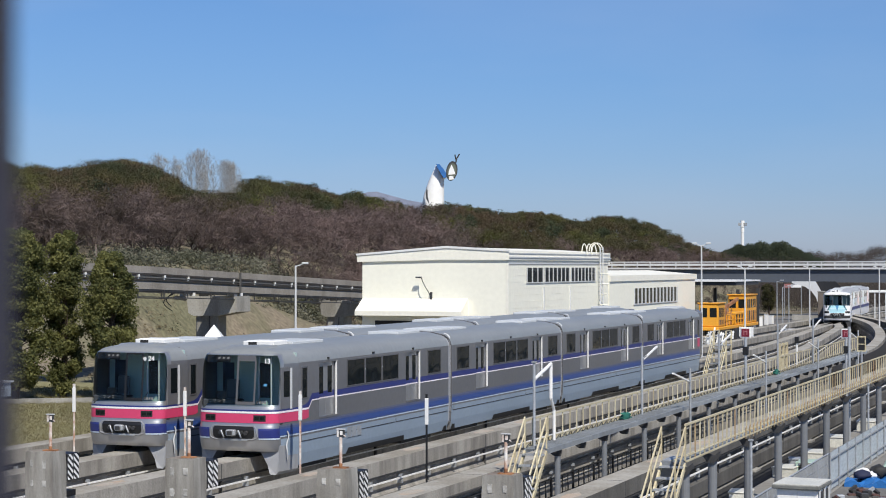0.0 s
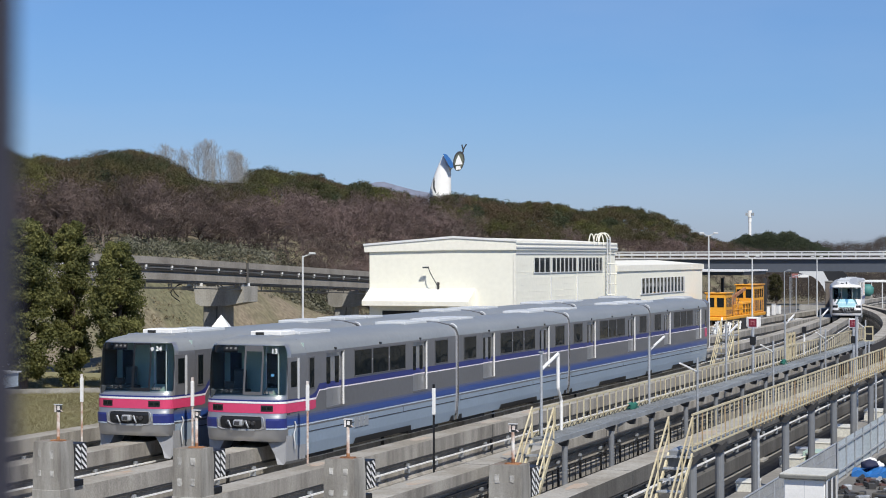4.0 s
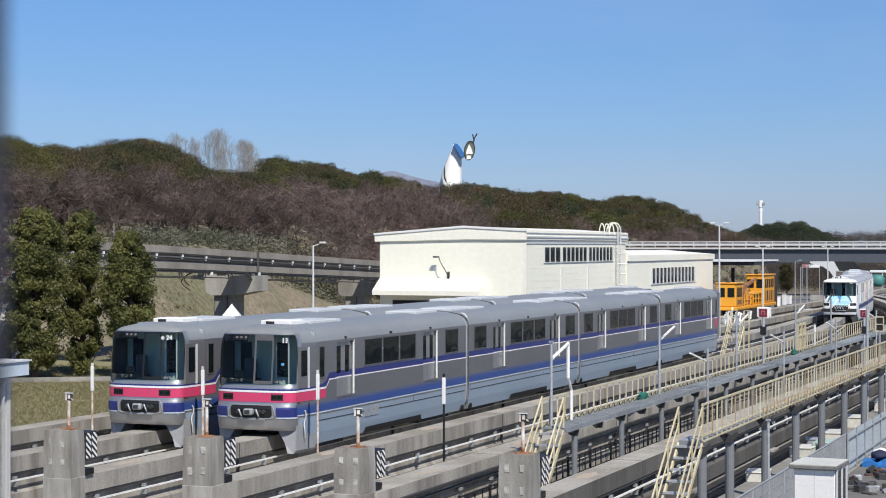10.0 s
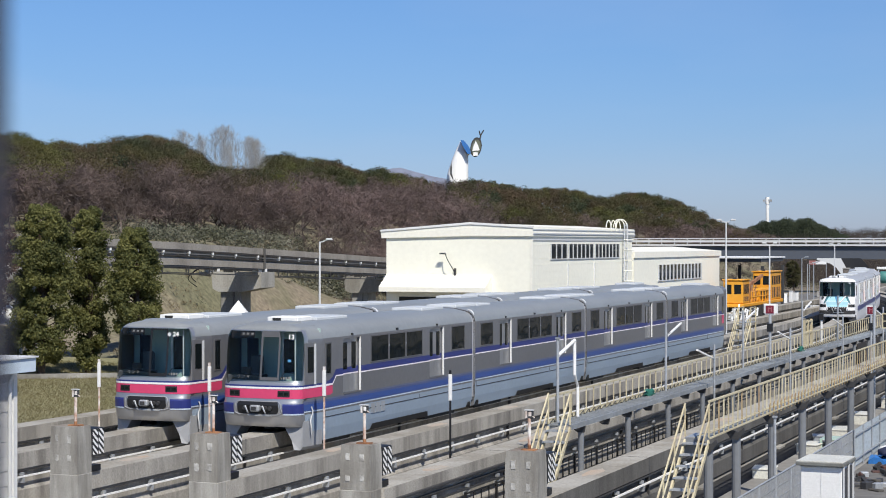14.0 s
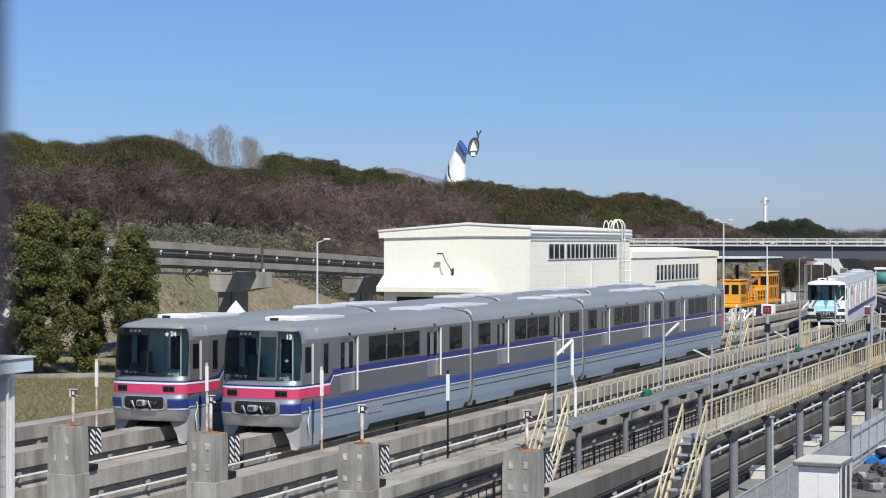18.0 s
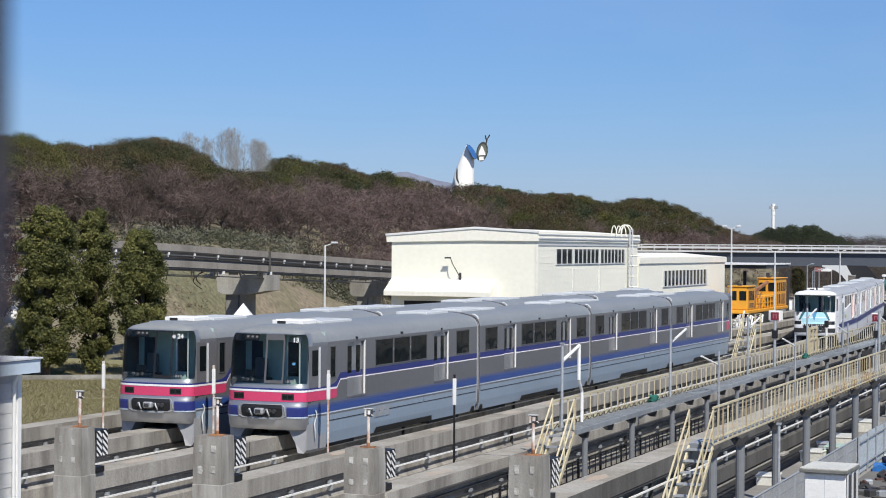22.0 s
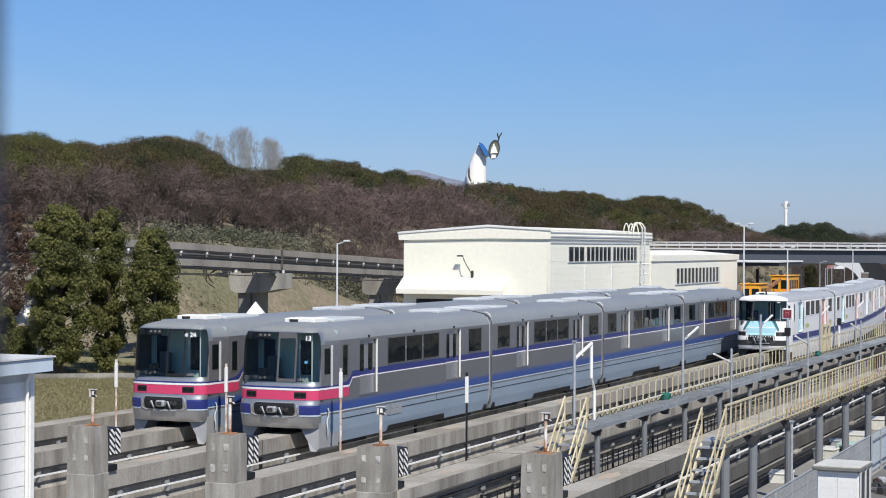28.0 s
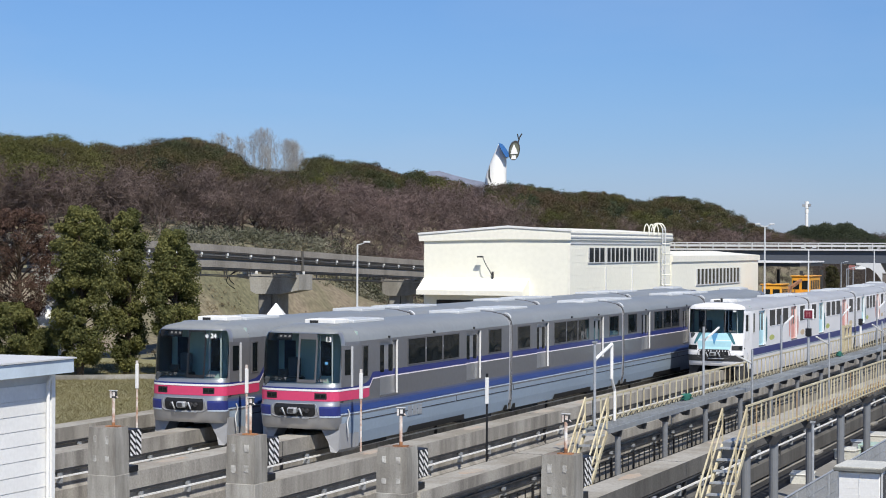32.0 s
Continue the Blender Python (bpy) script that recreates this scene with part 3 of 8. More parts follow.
def beam_marks():
    """Rust-coloured patches and dark expansion joints on the tops of the beams."""
    r = random.Random(31)
    for ob, x, spots in ((guideways[3], TRACK["main"], (-3.5, 4.2, 11.0, 15.5)), (guideways[4], TRACK["near"], (-6.4, 1.2, 6.0)), (guideways[2], TRACK["first"], (-7.5,)), (guideways[5], TRACK["nearest"], (-5.8, 3.5, 9.5))):
        for y in spots:
            bm = bmesh.new()
            bm.faces.new([bm.verts.new((x + 0.26 * math.cos(a) * r.uniform(0.5, 1.2) - 0.05, y + 0.9 * math.sin(a) * r.uniform(0.5, 1.2), BT + 0.004)) for a in [k * 0.5236 for k in range(12)]])
            part("rust_patch", bm, RUST_TOP, ob)
        for y in (-2.0, 10.0, 22.0, 34.0):
            part("expansion_joint", boxes((x - 0.43, x + 0.43, y - 0.02, y + 0.02, BT - 1.45, BT + 0.003)), DARKSTEEL, ob)


RUST_TOP = mat("rust_washed_concrete", (0.44, 0.33, 0.24), 0.9, scale=3, dark=(0.40, 0.36, 0.30), stain=1.0, bump=0.2)
guideways = [o for o in scene.objects if o.name.startswith("guideway_beam")]
guideways.sort(key=lambda o: o.name)
beam_marks()

# dark sheets added along the curving beams, standing in for their shaded flanks
FLANKSHADE = mat("dark_screen", (0.04, 0.035, 0.032), 0.8, scale=0.5, dark=(0.02, 0.018, 0.016))
part("side_screen", sweep(bmesh.new(), [(0.62, -1.35), (0.66, -1.35), (0.66, -0.08), (0.62, -0.08)], [(p.x, p.y, BT) for p in spline(NEARCURVE)[0]]), FLANKSHADE, nearer, "added dark sheet for the shaded flank along the curve")
part("side_screen", sweep(bmesh.new(), [(0.62, -1.35), (0.66, -1.35), (0.66, -0.06), (0.62, -0.06)], [(p.x, p.y, BT) for p in spline(CURVE[1:])[0]]), FLANKSHADE, curved, "added dark sheet for the shaded flank along the curve")


# ---- end stops: concrete blocks with striped buffers, a marker post on each ----
def stripes(bm, x, y0, y1, z0, z1, up):
    """White diagonal bars on a face that looks to +x."""
    n = 4
    h = (z1 - z0) / n
    s = h * 1.25 * (1 if up else -1)
    for i in range(-3, n + 4):
        a, b = z0 + i * h + 0.15 * h, z0 + i * h + 0.65 * h
        pts = [(y0, a), (y1, a + s), (y1, b + s), (y0, b)]
        for lim, keep in ((z0, 1), (z1, -1)):
            cut = []
            for p, q in zip(pts, pts[1:] + pts[:1]):
                pin, qin = (p[1] - lim) * keep >= 0, (q[1] - lim) * keep >= 0
                if pin:
                    cut.append(p)
                if pin != qin:
                    k = (lim - p[1]) / (q[1] - p[1])
                    cut.append((p[0] + (q[0] - p[0]) * k, lim))
            pts = cut
            if len(pts) < 3:
                break
        if len(pts) > 2:
            bm.faces.new([bm.verts.new((x, yy, zz)) for yy, zz in pts])
    return bm


PATCH = mat("pale_mortar", (0.50, 0.49, 0.46), 0.85, scale=9, dark=(0.24, 0.23, 0.21), stain=1.0, rnd=0.15)
RUST_STAIN = mat("rust_stained_concrete", (0.27, 0.245, 0.21), 0.9, scale=5, dark=(0.15, 0.105, 0.075), stain=0.8, bump=0.3)


def end_stop(x, top, label):
    """A block with a stepped foot, four mortar patches on its face and a striped buffer towards the train."""
    ob = base("end_stop", label, "end stop", pose(x, -11.07, 0), group="end stops at the beam ends")
    r = random.Random(int(x * 10) + 70)
    bm = bmesh.new()
    n = 7
    ring = []
    for i in range(n + 1):
        z = GZ - 0.2 + (top - GZ + 0.2) * i / n
        k = 0.02 if i == n else 0.0
        ring.append([bm.verts.new((sx * (0.4 - k) + r.uniform(-0.006, 0.006), sy * (0.34 - k) + r.uniform(-0.006, 0.006), z)) for sx, sy in ((-1, -1), (1, -1), (1, 1), (-1, 1))])
    for a, b in zip(ring, ring[1:]):
        for i in range(4):
            bm.faces.new((a[i], a[(i + 1) % 4], b[(i + 1) % 4], b[i]))
    bm.faces.new(ring[-1])
    part("block", bm, STOPCON, ob)
    part("foot", boxes((-0.415, 0.415, -0.357, 0.357, GZ - 0.2, 1.92), bevel=0.012), STOPCON, ob)
    part("top_grime", boxes((-0.34, 0.34, -0.28, 0.28, top, top + 0.006)), RUST_STAIN, ob)
    for zz in (top - 0.27, top - 0.78):
        for xx in (-0.2, 0.17):
            w, d, u = r.uniform(0.04, 0.065), r.uniform(0.08, 0.16), r.uniform(0.04, 0.07)
            pts = [(xx - w, zz + u), (xx + w * 0.1, zz + u * r.uniform(0.7, 1.2)), (xx + w, zz + u * r.uniform(0.8, 1.1)), (xx + w * r.uniform(0.8, 1.2), zz - d * 0.5), (xx + w * r.uniform(0.7, 1.1), zz - d), (xx, zz - d * r.uniform(0.8, 1.1)), (xx - w * r.uniform(0.7, 1.1), zz - d * r.uniform(0.8, 1.1)), (xx - w * r.uniform(0.8, 1.2), zz - d * 0.3)]
            part("patch", prism(bmesh.new(), pts, "y", -0.352, -0.33), PATCH, ob)
    buf = part("buffer", boxes((-0.2, 0.415, 0.35, 0.92, top - 0.8, top - 0.1), bevel=0.02), BLACK, ob)
    part("stripe_panel", stripes(stripes(bmesh.new(), 0.42, 0.37, 0.62, top - 0.78, top - 0.12, False), 0.42, 0.65, 0.90, top - 0.78, top - 0.12, False), WHITE, buf)
    part("socket", boxes((0.0, 0.36, 0.32, 0.84, 1.925, 2.08)), BLACK, ob)
    return ob


STOPS = {"outer": (-9.5, 3.16), "second": (-5.42, 3.15), "first": (-1.335, 3.14), "main": (2.733, 3.11), "near": (6.858, 3.01), "nearest": (11.067, 3.03)}
for nm in STOPS:
    end_stop(*STOPS[nm], "stained concrete end stop with black and white buffer")


def marker_post(x, y, z):
    ob = base("marker_post", "short rusty white post with a small plate", "marker post", pose(x, y, z), group="marker posts on the end stops")
    part("foot", boxes((-0.17, 0.17, -0.11, 0.11, 0.006, 0.035)), RUST, ob)
    part("pole", rods(0.04, ((0, 0, 0.03), (0, 0, 0.75)), n=8), RUSTWHITE, ob)
    plate = part("plate", boxes((-0.1, 0.1, -0.03, 0.03, 0.74, 0.93), bevel=0.01), DARKSTEEL, ob)
    part("plate_mark", boxes((-0.09, -0.04, -0.036, -0.03, 0.75, 0.92), (-0.01, 0.06, -0.036, -0.03, 0.80, 0.90)), WORNWHITE, plate)
    part("cap", boxes((-0.11, 0.11, -0.05, 0.04, 0.93, 0.95)), PALEGREY, ob)
    part("hook", rods(0.015, ((0.085, -0.02, 0.8), (0.14, -0.02, 0.76))), WORNWHITE, ob)
    part("rust_collar", rods(0.045, ((0, 0, 0.03), (0, 0, 0.12)), n=8), RUST, ob)
    return ob


for nm, dx in (("first", 0.14), ("main", 0.09), ("near", 0.09), ("nearest", 0.08)):
    marker_post(STOPS[nm][0] + dx, -11.07, STOPS[nm][1])


def whisker_pole(x, y, z0, z1, label):
    ob = base("signal_pole", label, "pole", pose(x, y, 0), group="white-topped poles")
    zm = z1 - 0.9
    part("shaft", rods(0.035, ((0, 0, z0), (0, 0, zm))), BLACK if x > 3 else RUSTWHITE, ob)
    part("white_sleeve", boxes((-0.05, 0.05, -0.045, 0.045, zm, z1 - 0.1), bevel=0.012), WHITE, ob)
    part("tip", boxes((-0.03, 0.03, -0.03, 0.03, z1 - 0.1, z1 + 0.02)), BLACK if x > 3 else WORNWHITE, ob)
    return ob


# ---- trains ----
HW = 1.475                    # half the width of a car
# cross-section of a car above the beam top: (half width, height)
SIDE = [(1.18, -0.42), (1.40, -0.36), (1.45, 0.0), (HW, 0.55), (HW, 2.88), (1.44, 3.02), (1.36, 3.16), (1.18, 3.28), (0.7, 3.38), (0.0, 3.42)]
RT = 3.42
DOOR_Z = (1.04, 2.80)


UNITGREY = mat("pale_unit_paint", (0.56, 0.585, 0.60), 0.5, scale=1, vary=0.05, stain=0.25)
PALEROOF = mat("pale_roof_paint", (0.40, 0.41, 0.425), 0.5, scale=0.6, vary=0.05, stain=0.3)
GANGWAY = mat("gangway_cover", (0.46, 0.46, 0.47), 0.6, vary=0.05)


def ring_at(notch):
    r = []
    for x, z in SIDE:
        if notch and x == HW and z == 2.88:
            r += [(HW, DOOR_Z[0]), (HW - 0.11, DOOR_Z[0]), (HW - 0.11, DOOR_Z[1]), (HW, DOOR_Z[1])]
        r.append((x, z))
    return [(x, z) for x, z in r] + [(-x, z) for x, z in reversed(r[:-1])]


def car_body(bm, y0, y1, doors):
    cuts = sorted([y0, y1] + [v for d in doors for v in d])
    for a, b in zip(cuts, cuts[1:]):
        notch = any(abs(a - d[0]) < 1e-6 for d in doors)
        prism(bm, ring_at(notch), "y", a, b)
    bmesh.ops.remove_doubles(bm, verts=bm.verts, dist=0.0005)
    for f in bm.faces:
        c = f.calc_center_median()
        f.normal_update()
        f.material_index = 3 if abs(f.normal.y) > 0.5 and (abs(c.y - y0) < 0.01 or abs(c.y - y1) < 0.01) else (1 if c.z > 2.9 and abs(f.normal.y) < 0.5 else (2 if c.z < 0.6 and abs(f.normal.y) < 0.5 else 0))
        f.smooth = c.z > 2.85 and abs(f.normal.y) < 0.5
    for e in bm.edges:
        e.smooth = len(e.link_faces) == 2 and e.link_faces[0].normal.angle(e.link_faces[1].normal, 3.0) < 0.75


TAPER = 0.93                 # the nose is a little narrower than the car


def tapered(bm):
    """Draw the flank of a part in towards the nose."""
    for v in bm.verts:
        v.co.x *= TAPER + (1 - TAPER) * min(1.0, max(0.0, v.co.y) / 1.25)
    return bm


def front_pt(s, z, off=0.0):
    """A place on the rounded nose: s from -1 (left side) to 1 (right side), at a height, off metres proud."""
    lean = lerp(z, [(0.18, 0.15), (0.26, 0.09), (0.40, 0.055), (0.55, 0.035), (0.66, 0.02), (0.86, 0.0), (1.06, 0.085), (1.40, 0.095), (1.48, 0.105), (1.60, 0.17), (3.17, 0.35), (3.22, 0.39), (3.28, 0.46), (3.34, 0.57), (3.42, 0.88)])
    hw = lerp(z, [(b, a) for a, b in SIDE[:-1]] + [(3.42, 0.7)])
    def plan(u):
        k = min(1.0, abs(u))
        return Vector((u * hw * TAPER, -0.44 + 0.54 * (1 - (1 - k ** 3.0) ** (1 / 3.0)), 0))
    p = plan(s)
    d = plan(min(1, s + 0.004)) - plan(max(-1, s - 0.004))
    n = Vector((d.y, -d.x, 0)).normalized()
    y = p.y + lean * (1 - 0.2 * abs(s) ** 4)
    return Vector((p.x, y, z)) + n * off


def front_frame(s, z, off):
    """Where writing stands on the nose: x along it, y up it."""
    a = (front_pt(s + 0.02, z) - front_pt(s - 0.02, z)).normalized()
    u = (front_pt(s, z + 0.05) - front_pt(s, z - 0.05)).normalized()
    n = a.cross(u).normalized()
    u = n.cross(a)
    m = Matrix((a, u, n)).transposed().to_4x4()
    m.translation = front_pt(s, z) + n * off
    return m


def nose(bm):
    zs = [0.18, 0.22, 0.26, 0.33, 0.40, 0.55, 0.7, 0.86, 0.96, 1.06, 1.3, 1.48, 1.54, 1.62, 2.2, 2.7, 2.88, 2.96, 3.04, 3.10, 3.15, 3.19, 3.23, 3.27, 3.31, 3.34, 3.38, 3.42]
    ss = [math.sin(i / 14 * math.pi / 2) for i in range(-14, 15)]
    g = [[bm.verts.new(front_pt(s, z)) for s in ss] for z in zs]
    for i in range(len(zs) - 1):
        for j in range(len(ss) - 1):
            z = (zs[i] + zs[i + 1]) / 2
            if 1.62 < z < 3.15 and 2 <= j < len(ss) - 3:
                continue                     # the opening behind the windscreen
            f = bm.faces.new((g[i][j], g[i][j + 1], g[i + 1][j + 1], g[i + 1][j]))
            f.material_index = 1 if z > 3.18 else 0
            f.smooth = True
    # sides from the rounded part back to the body
    for j in (0, -1):
        col = [g[i][j] for i in range(len(zs))]
        back = [bm.verts.new((v.co.x / TAPER, 1.25, v.co.z)) for v in col]
        for i in range(len(zs) - 1):
            f = bm.faces.new((col[i], back[i], back[i + 1], col[i + 1]) if j == 0 else (col[i], col[i + 1], back[i + 1], back[i]))
            z = (zs[i] + zs[i + 1]) / 2
            f.material_index = 1 if z > 2.9 else (2 if z < 0.6 else 3)
            f.smooth = z > 2.7
    tops = g[-1]
    a, b = bm.verts.new((-0.7, 1.26, 3.42)), bm.verts.new((0.7, 1.26, 3.42))
    f = bm.faces.new(list(tops) + [b, a])
    f.material_index = 1
    bmesh.ops.recalc_face_normals(bm, faces=bm.faces)


def front_patch(s0, s1, z0, z1, off, n=10, m=4, cut=0.0, radius=0.0):
    """A panel that lies on the nose, its corners rounded by cut radians over a height of radius."""
    bm = bmesh.new()
    g = []
    zl = [z0 + (z1 - z0) * i / m for i in range(m + 1)]
    if radius:
        fine = [radius * k / 5 for k in range(6)]
        zl = sorted({round(v, 4) for v in zl if z0 + radius < v < z1 - radius} | {round(z0 + f, 4) for f in fine} | {round(z1 - f, 4) for f in fine})
        m = len(zl) - 1
    for z in zl:
        d = max(0.0, radius - min(z - z0, z1 - z)) / radius if radius else 0.0
        inset = cut * (1 - math.sqrt(max(0.0, 1 - d * d)))
        a0, a1 = math.asin(s0) + inset, math.asin(s1) - inset
        g.append([bm.verts.new(front_pt(math.sin(a0 + (a1 - a0) * j / n), z, off)) for j in range(n + 1)])
    for i in range(m):
        for j in range(n):
            bm.faces.new((g[i][j], g[i][j + 1], g[i + 1][j + 1], g[i + 1][j]))
    return bm


def strip(bm, x, pts):
    """A band on one flank: pts of (y, low, high)."""
    for (ya, a0, a1), (yb, b0, b1) in zip(pts, pts[1:]):
        bm.faces.new([bm.verts.new(p) for p in ((x, ya, a0), (x, yb, b0), (x, yb, b1), (x, ya, a1))])
    return bm


def win(bm_frame, bm_pane, sx, y0, y1, z0, z1, mull=(), half=0.06):
    x = sx * HW
    t = 0.04
    o = 0.018
    def b(bm, ya, yb, za, zb, p, q):
        box(bm, min(x + sx * p, x + sx * q), max(x + sx * p, x + sx * q), ya, yb, za, zb)
    b(bm_pane, y0, y1, z0, z1, -0.03, 0.006)
    for ya, yb, za, zb in ((y0 - t, y0, z0 - t, z1 + t), (y1, y1 + t, z0 - t, z1 + t), (y0, y1, z0 - t, z0), (y0, y1, z1, z1 + t)):
        b(bm_frame, ya, yb, za, zb, -0.03, o)
    for m in mull:
        b(bm_frame, m - half, m + half, z0, z1, 0.006, o)


def text_mesh(s, size, bold=0.0):
    cu = bpy.data.curves.new("lettering", "FONT")
    cu.body = s
    cu.size = size
    cu.offset = bold
    cu.align_x = "CENTER"
    cu.align_y = "CENTER"
    ob = bpy.data.objects.new("lettering", cu)
    scene.collection.objects.link(ob)
    dg = bpy.context.evaluated_depsgraph_get()
    me = bpy.data.meshes.new_from_object(ob.evaluated_get(dg))
    bpy.data.objects.remove(ob)
    return me


def lettering(name, s, size, material, parent, m, bold=0.0):
    me = text_mesh(s, size, bold)
    me.materials.clear()
    me.materials.append(material)
    ob = new(name, me)
    ob.parent = parent
    ob.matrix_basis = m
    return ob


def train_car(length, head, tail, style, number=""):
    """A car from y=0 (towards the viewer) to y=length, its zero on the beam top."""
    white = style == "white"
    body_m = [LIVERY, PALEROOF, LIVERY, JOINT] if white else [ALU, GREY_ROOF, SKIRT, JOINT]
    names = {True: "white monorail car with pastel shapes and grey roof", False: "silver monorail car with blue stripes and grey roof"}
    ob = base("monorail_car", names[white] + (", cab end" if head or tail else ""), "train car", group="white train cars" if white else "silver train cars")
    y0, y1 = (1.25 if head else 0.17), (length - 1.25 if tail else length - 0.17)
    if head:
        d1, d2 = (2.75, 4.15), (10.25, 11.65)
        wins = [(5.0, 9.5, (6.5, 8.0)), (12.45, 13.75, ())]
        small = [(1.45, 1.8)]
    elif tail:
        d1, d2 = (length - 11.65, length - 10.25), (length - 4.15, length - 2.75)
        wins = [(length - 13.75, length - 12.45, ()), (length - 9.5, length - 5.0, (length - 8.0, length - 6.5))]
        small = [(length - 1.8, length - 1.45)]
    else:
        d1, d2 = (2.95, 4.35), (10.25, 11.65)
        wins = [(0.75, 2.1, ()), (5.05, 9.55, (6.55, 8.05)), (12.5, 13.85, ())]
        small = []
    bm = bmesh.new()
    car_body(bm, y0, y1, [d1, d2])
    part("body", bm, body_m, ob)
    if not head:
        part("gangway", prism(bmesh.new(), [(a * 0.985, max(-0.15, b) * 0.99) for a, b in ring_at(False)], "y", -0.19, 0.19), GANGWAY, ob)
        for ya, yb in ((-0.185, -0.14), (0.02, 0.06), (0.13, 0.185)):
            part("gangway_seal", prism(bmesh.new(), [(a * 0.99, max(-0.15, b) * 0.993) for a, b in ring_at(False)], "y", ya, yb), RUBBER, ob)
        part("gangway_hook", tube(bmesh.new(), [(1.22 + 0.25 * math.sin(k * 0.26), 0.0, 3.09 + 0.24 * math.cos(k * 0.26)) for k in range(6)], 0.034, 6), PALEGREY, ob)
    for yb in (2.6, length - 2.6):
        part("bogie", boxes((-1.1, -0.62, yb - 1.5, yb + 1.5, -0.55, 0.5), (0.62, 1.1, yb - 1.5, yb + 1.5, -0.55, 0.5), (-0.62, 0.62, yb - 1.2, yb + 1.2, 0.02, 0.35)), DARKSTEEL, ob)
    # skirt seams and lower rubbing line
    for sx in (1, -1):
        for a, b, mu in wins:
            bf, bp = bmesh.new(), bmesh.new()
            win(bf, bp, sx, a, b, 1.93, 2.77, mu, 0.16 if white else 0.06)
            pane = part("window", bp, WIN, ob)
            part("window_frame", bf, FRAME if not white else LIVERY, pane)
            if len(mu) and not white:
                lx = sorted((sx * (HW + 0.012), sx * (HW + 0.026)))
                for yl in mu:
                    part("window_latch", boxes((lx[0], lx[1], yl - 0.03, yl + 0.03, 2.38, 2.44)), STEEL, pane)
                px = sorted((sx * (HW - 0.03), sx * (HW + 0.012)))
                part("car_plate", boxes((px[0], px[1], (a + b) / 2 - 0.09, (a + b) / 2 + 0.09, 2.90, 2.97)), BLACK, ob)
        for a, b in small:
            bf, bp = bmesh.new(), bmesh.new()
            win(bf, bp, sx, a, b, 1.75, 2.7)
            pane = part("window", bp, WIN, ob)
            part("window_frame", bf, FRAME if not white else PALEGREY, pane)
        for dd in (d1, d2):
            x = sx * (HW - 0.10)
            mid = (dd[0] + dd[1]) / 2
            for a, b in ((dd[0], mid - 0.006), (mid + 0.006, dd[1])):
                leaf = part("door_leaf", boxes((min(x, x - sx * 0.04), max(x, x - sx * 0.04), a, b, DOOR_Z[0], DOOR_Z[1])), (POLISHED if not white else (PALEBLUE if dd is d1 else SALMON)), ob)
                px = x + sx * 0.006
                part("door_window", boxes((min(px, px - sx * 0.01), max(px, px - sx * 0.01), a + 0.17, b - 0.17, 1.78, 2.66)), WIN, leaf)
            jx = sorted((sx * (HW - 0.05), sx * (HW + 0.008)))
            part("door_post", boxes((jx[0], jx[1], dd[1] - 0.018, dd[1] + 0.004, DOOR_Z[0] - 0.04, DOOR_Z[1] + 0.02)), WHITE, ob, "bright door edge post")
            sill = sx * (HW + 0.02)
            part("door_sill", boxes((min(sill, sill - sx * 0.06), max(sill, sill - sx * 0.06), dd[0], dd[1], DOOR_Z[0] - 0.05, DOOR_Z[0])), ALU, ob)
            lampx = sx * (HW - 0.02)
            part("door_lamp", boxes((min(lampx, lampx + sx * 0.05), max(lampx, lampx + sx * 0.05), mid - 0.05, mid + 0.05, 2.89, 2.96)), RUBBER, ob)
        # bands along the flank
        x = sx * (HW + 0.004)
        def bands(lo, hi, mtl, nm, kink=None):
            segs, ya = [], (y0 if kink is None else kink)
            for dd in (d1, d2):
                if hi > DOOR_Z[0]:
                    segs.append((ya, dd[0]))
                    ya = dd[1]
            segs.append((ya, y1))
            bm = bmesh.new()
            for a, b in segs:
                strip(bm, x, [(a, lo, hi), (1.25, lo, hi), (b, lo, hi)] if a < 1.2 else [(a, lo, hi), (b, lo, hi)])
            if hi > DOOR_Z[0]:
                for dd in (d1, d2):
                    strip(bm, sx * (HW - 0.095), [(dd[0], lo, hi), (dd[1], lo, hi)])
            part(nm, tapered(bm) if head else bm, mtl, ob)
        if white:
            bands(0.62, 0.95, BLUE, "blue_stripe")
            bands(0.55, 0.61, SKIRT, "grey_line")
            rnd = random.Random(int(length * 10) + (5 if head else 0))
            for i, (mtl, yc) in enumerate(((TEAL, d1[1] + 0.25), (YELLOWFILM, 5.6), (SALMON, d2[0] - 0.35), (SAND, 13.2), (SALMON, d2[1] + 0.3))):
                bm = bmesh.new()
                z0 = 1.15 if i != 1 else 1.2
                h = (1.2 if i in (0, 2, 4) else 0.28) * rnd.uniform(0.8, 1.1)
                w = (0.2 if i in (0, 2, 4) else 0.6)
                vs = [bm.verts.new((x, yc + w * math.cos(a) * rnd.uniform(0.8, 1.1), z0 + h / 2 + h / 2 * math.sin(a))) for a in [k * 0.5236 for k in range(12)]]
                bm.faces.new(vs)
                part("printed_shape", bm, mtl, ob)
        else:
            # upper blue, white line, lower blue; the pair dips to the nose at a cab
            if head:
                strip_b = bmesh.new()
                strip(strip_b, x, [(0.0, 1.42, 1.47), (1.25, 1.42, 1.48), (1.7, 1.42, 1.53), (1.95, 1.42, 1.62), (2.2, 1.66, 1.85), (d1[0], 1.66, 1.85)])
                strip(strip_b, x, [(d1[1], 1.66, 1.85), (d2[0], 1.66, 1.85)])
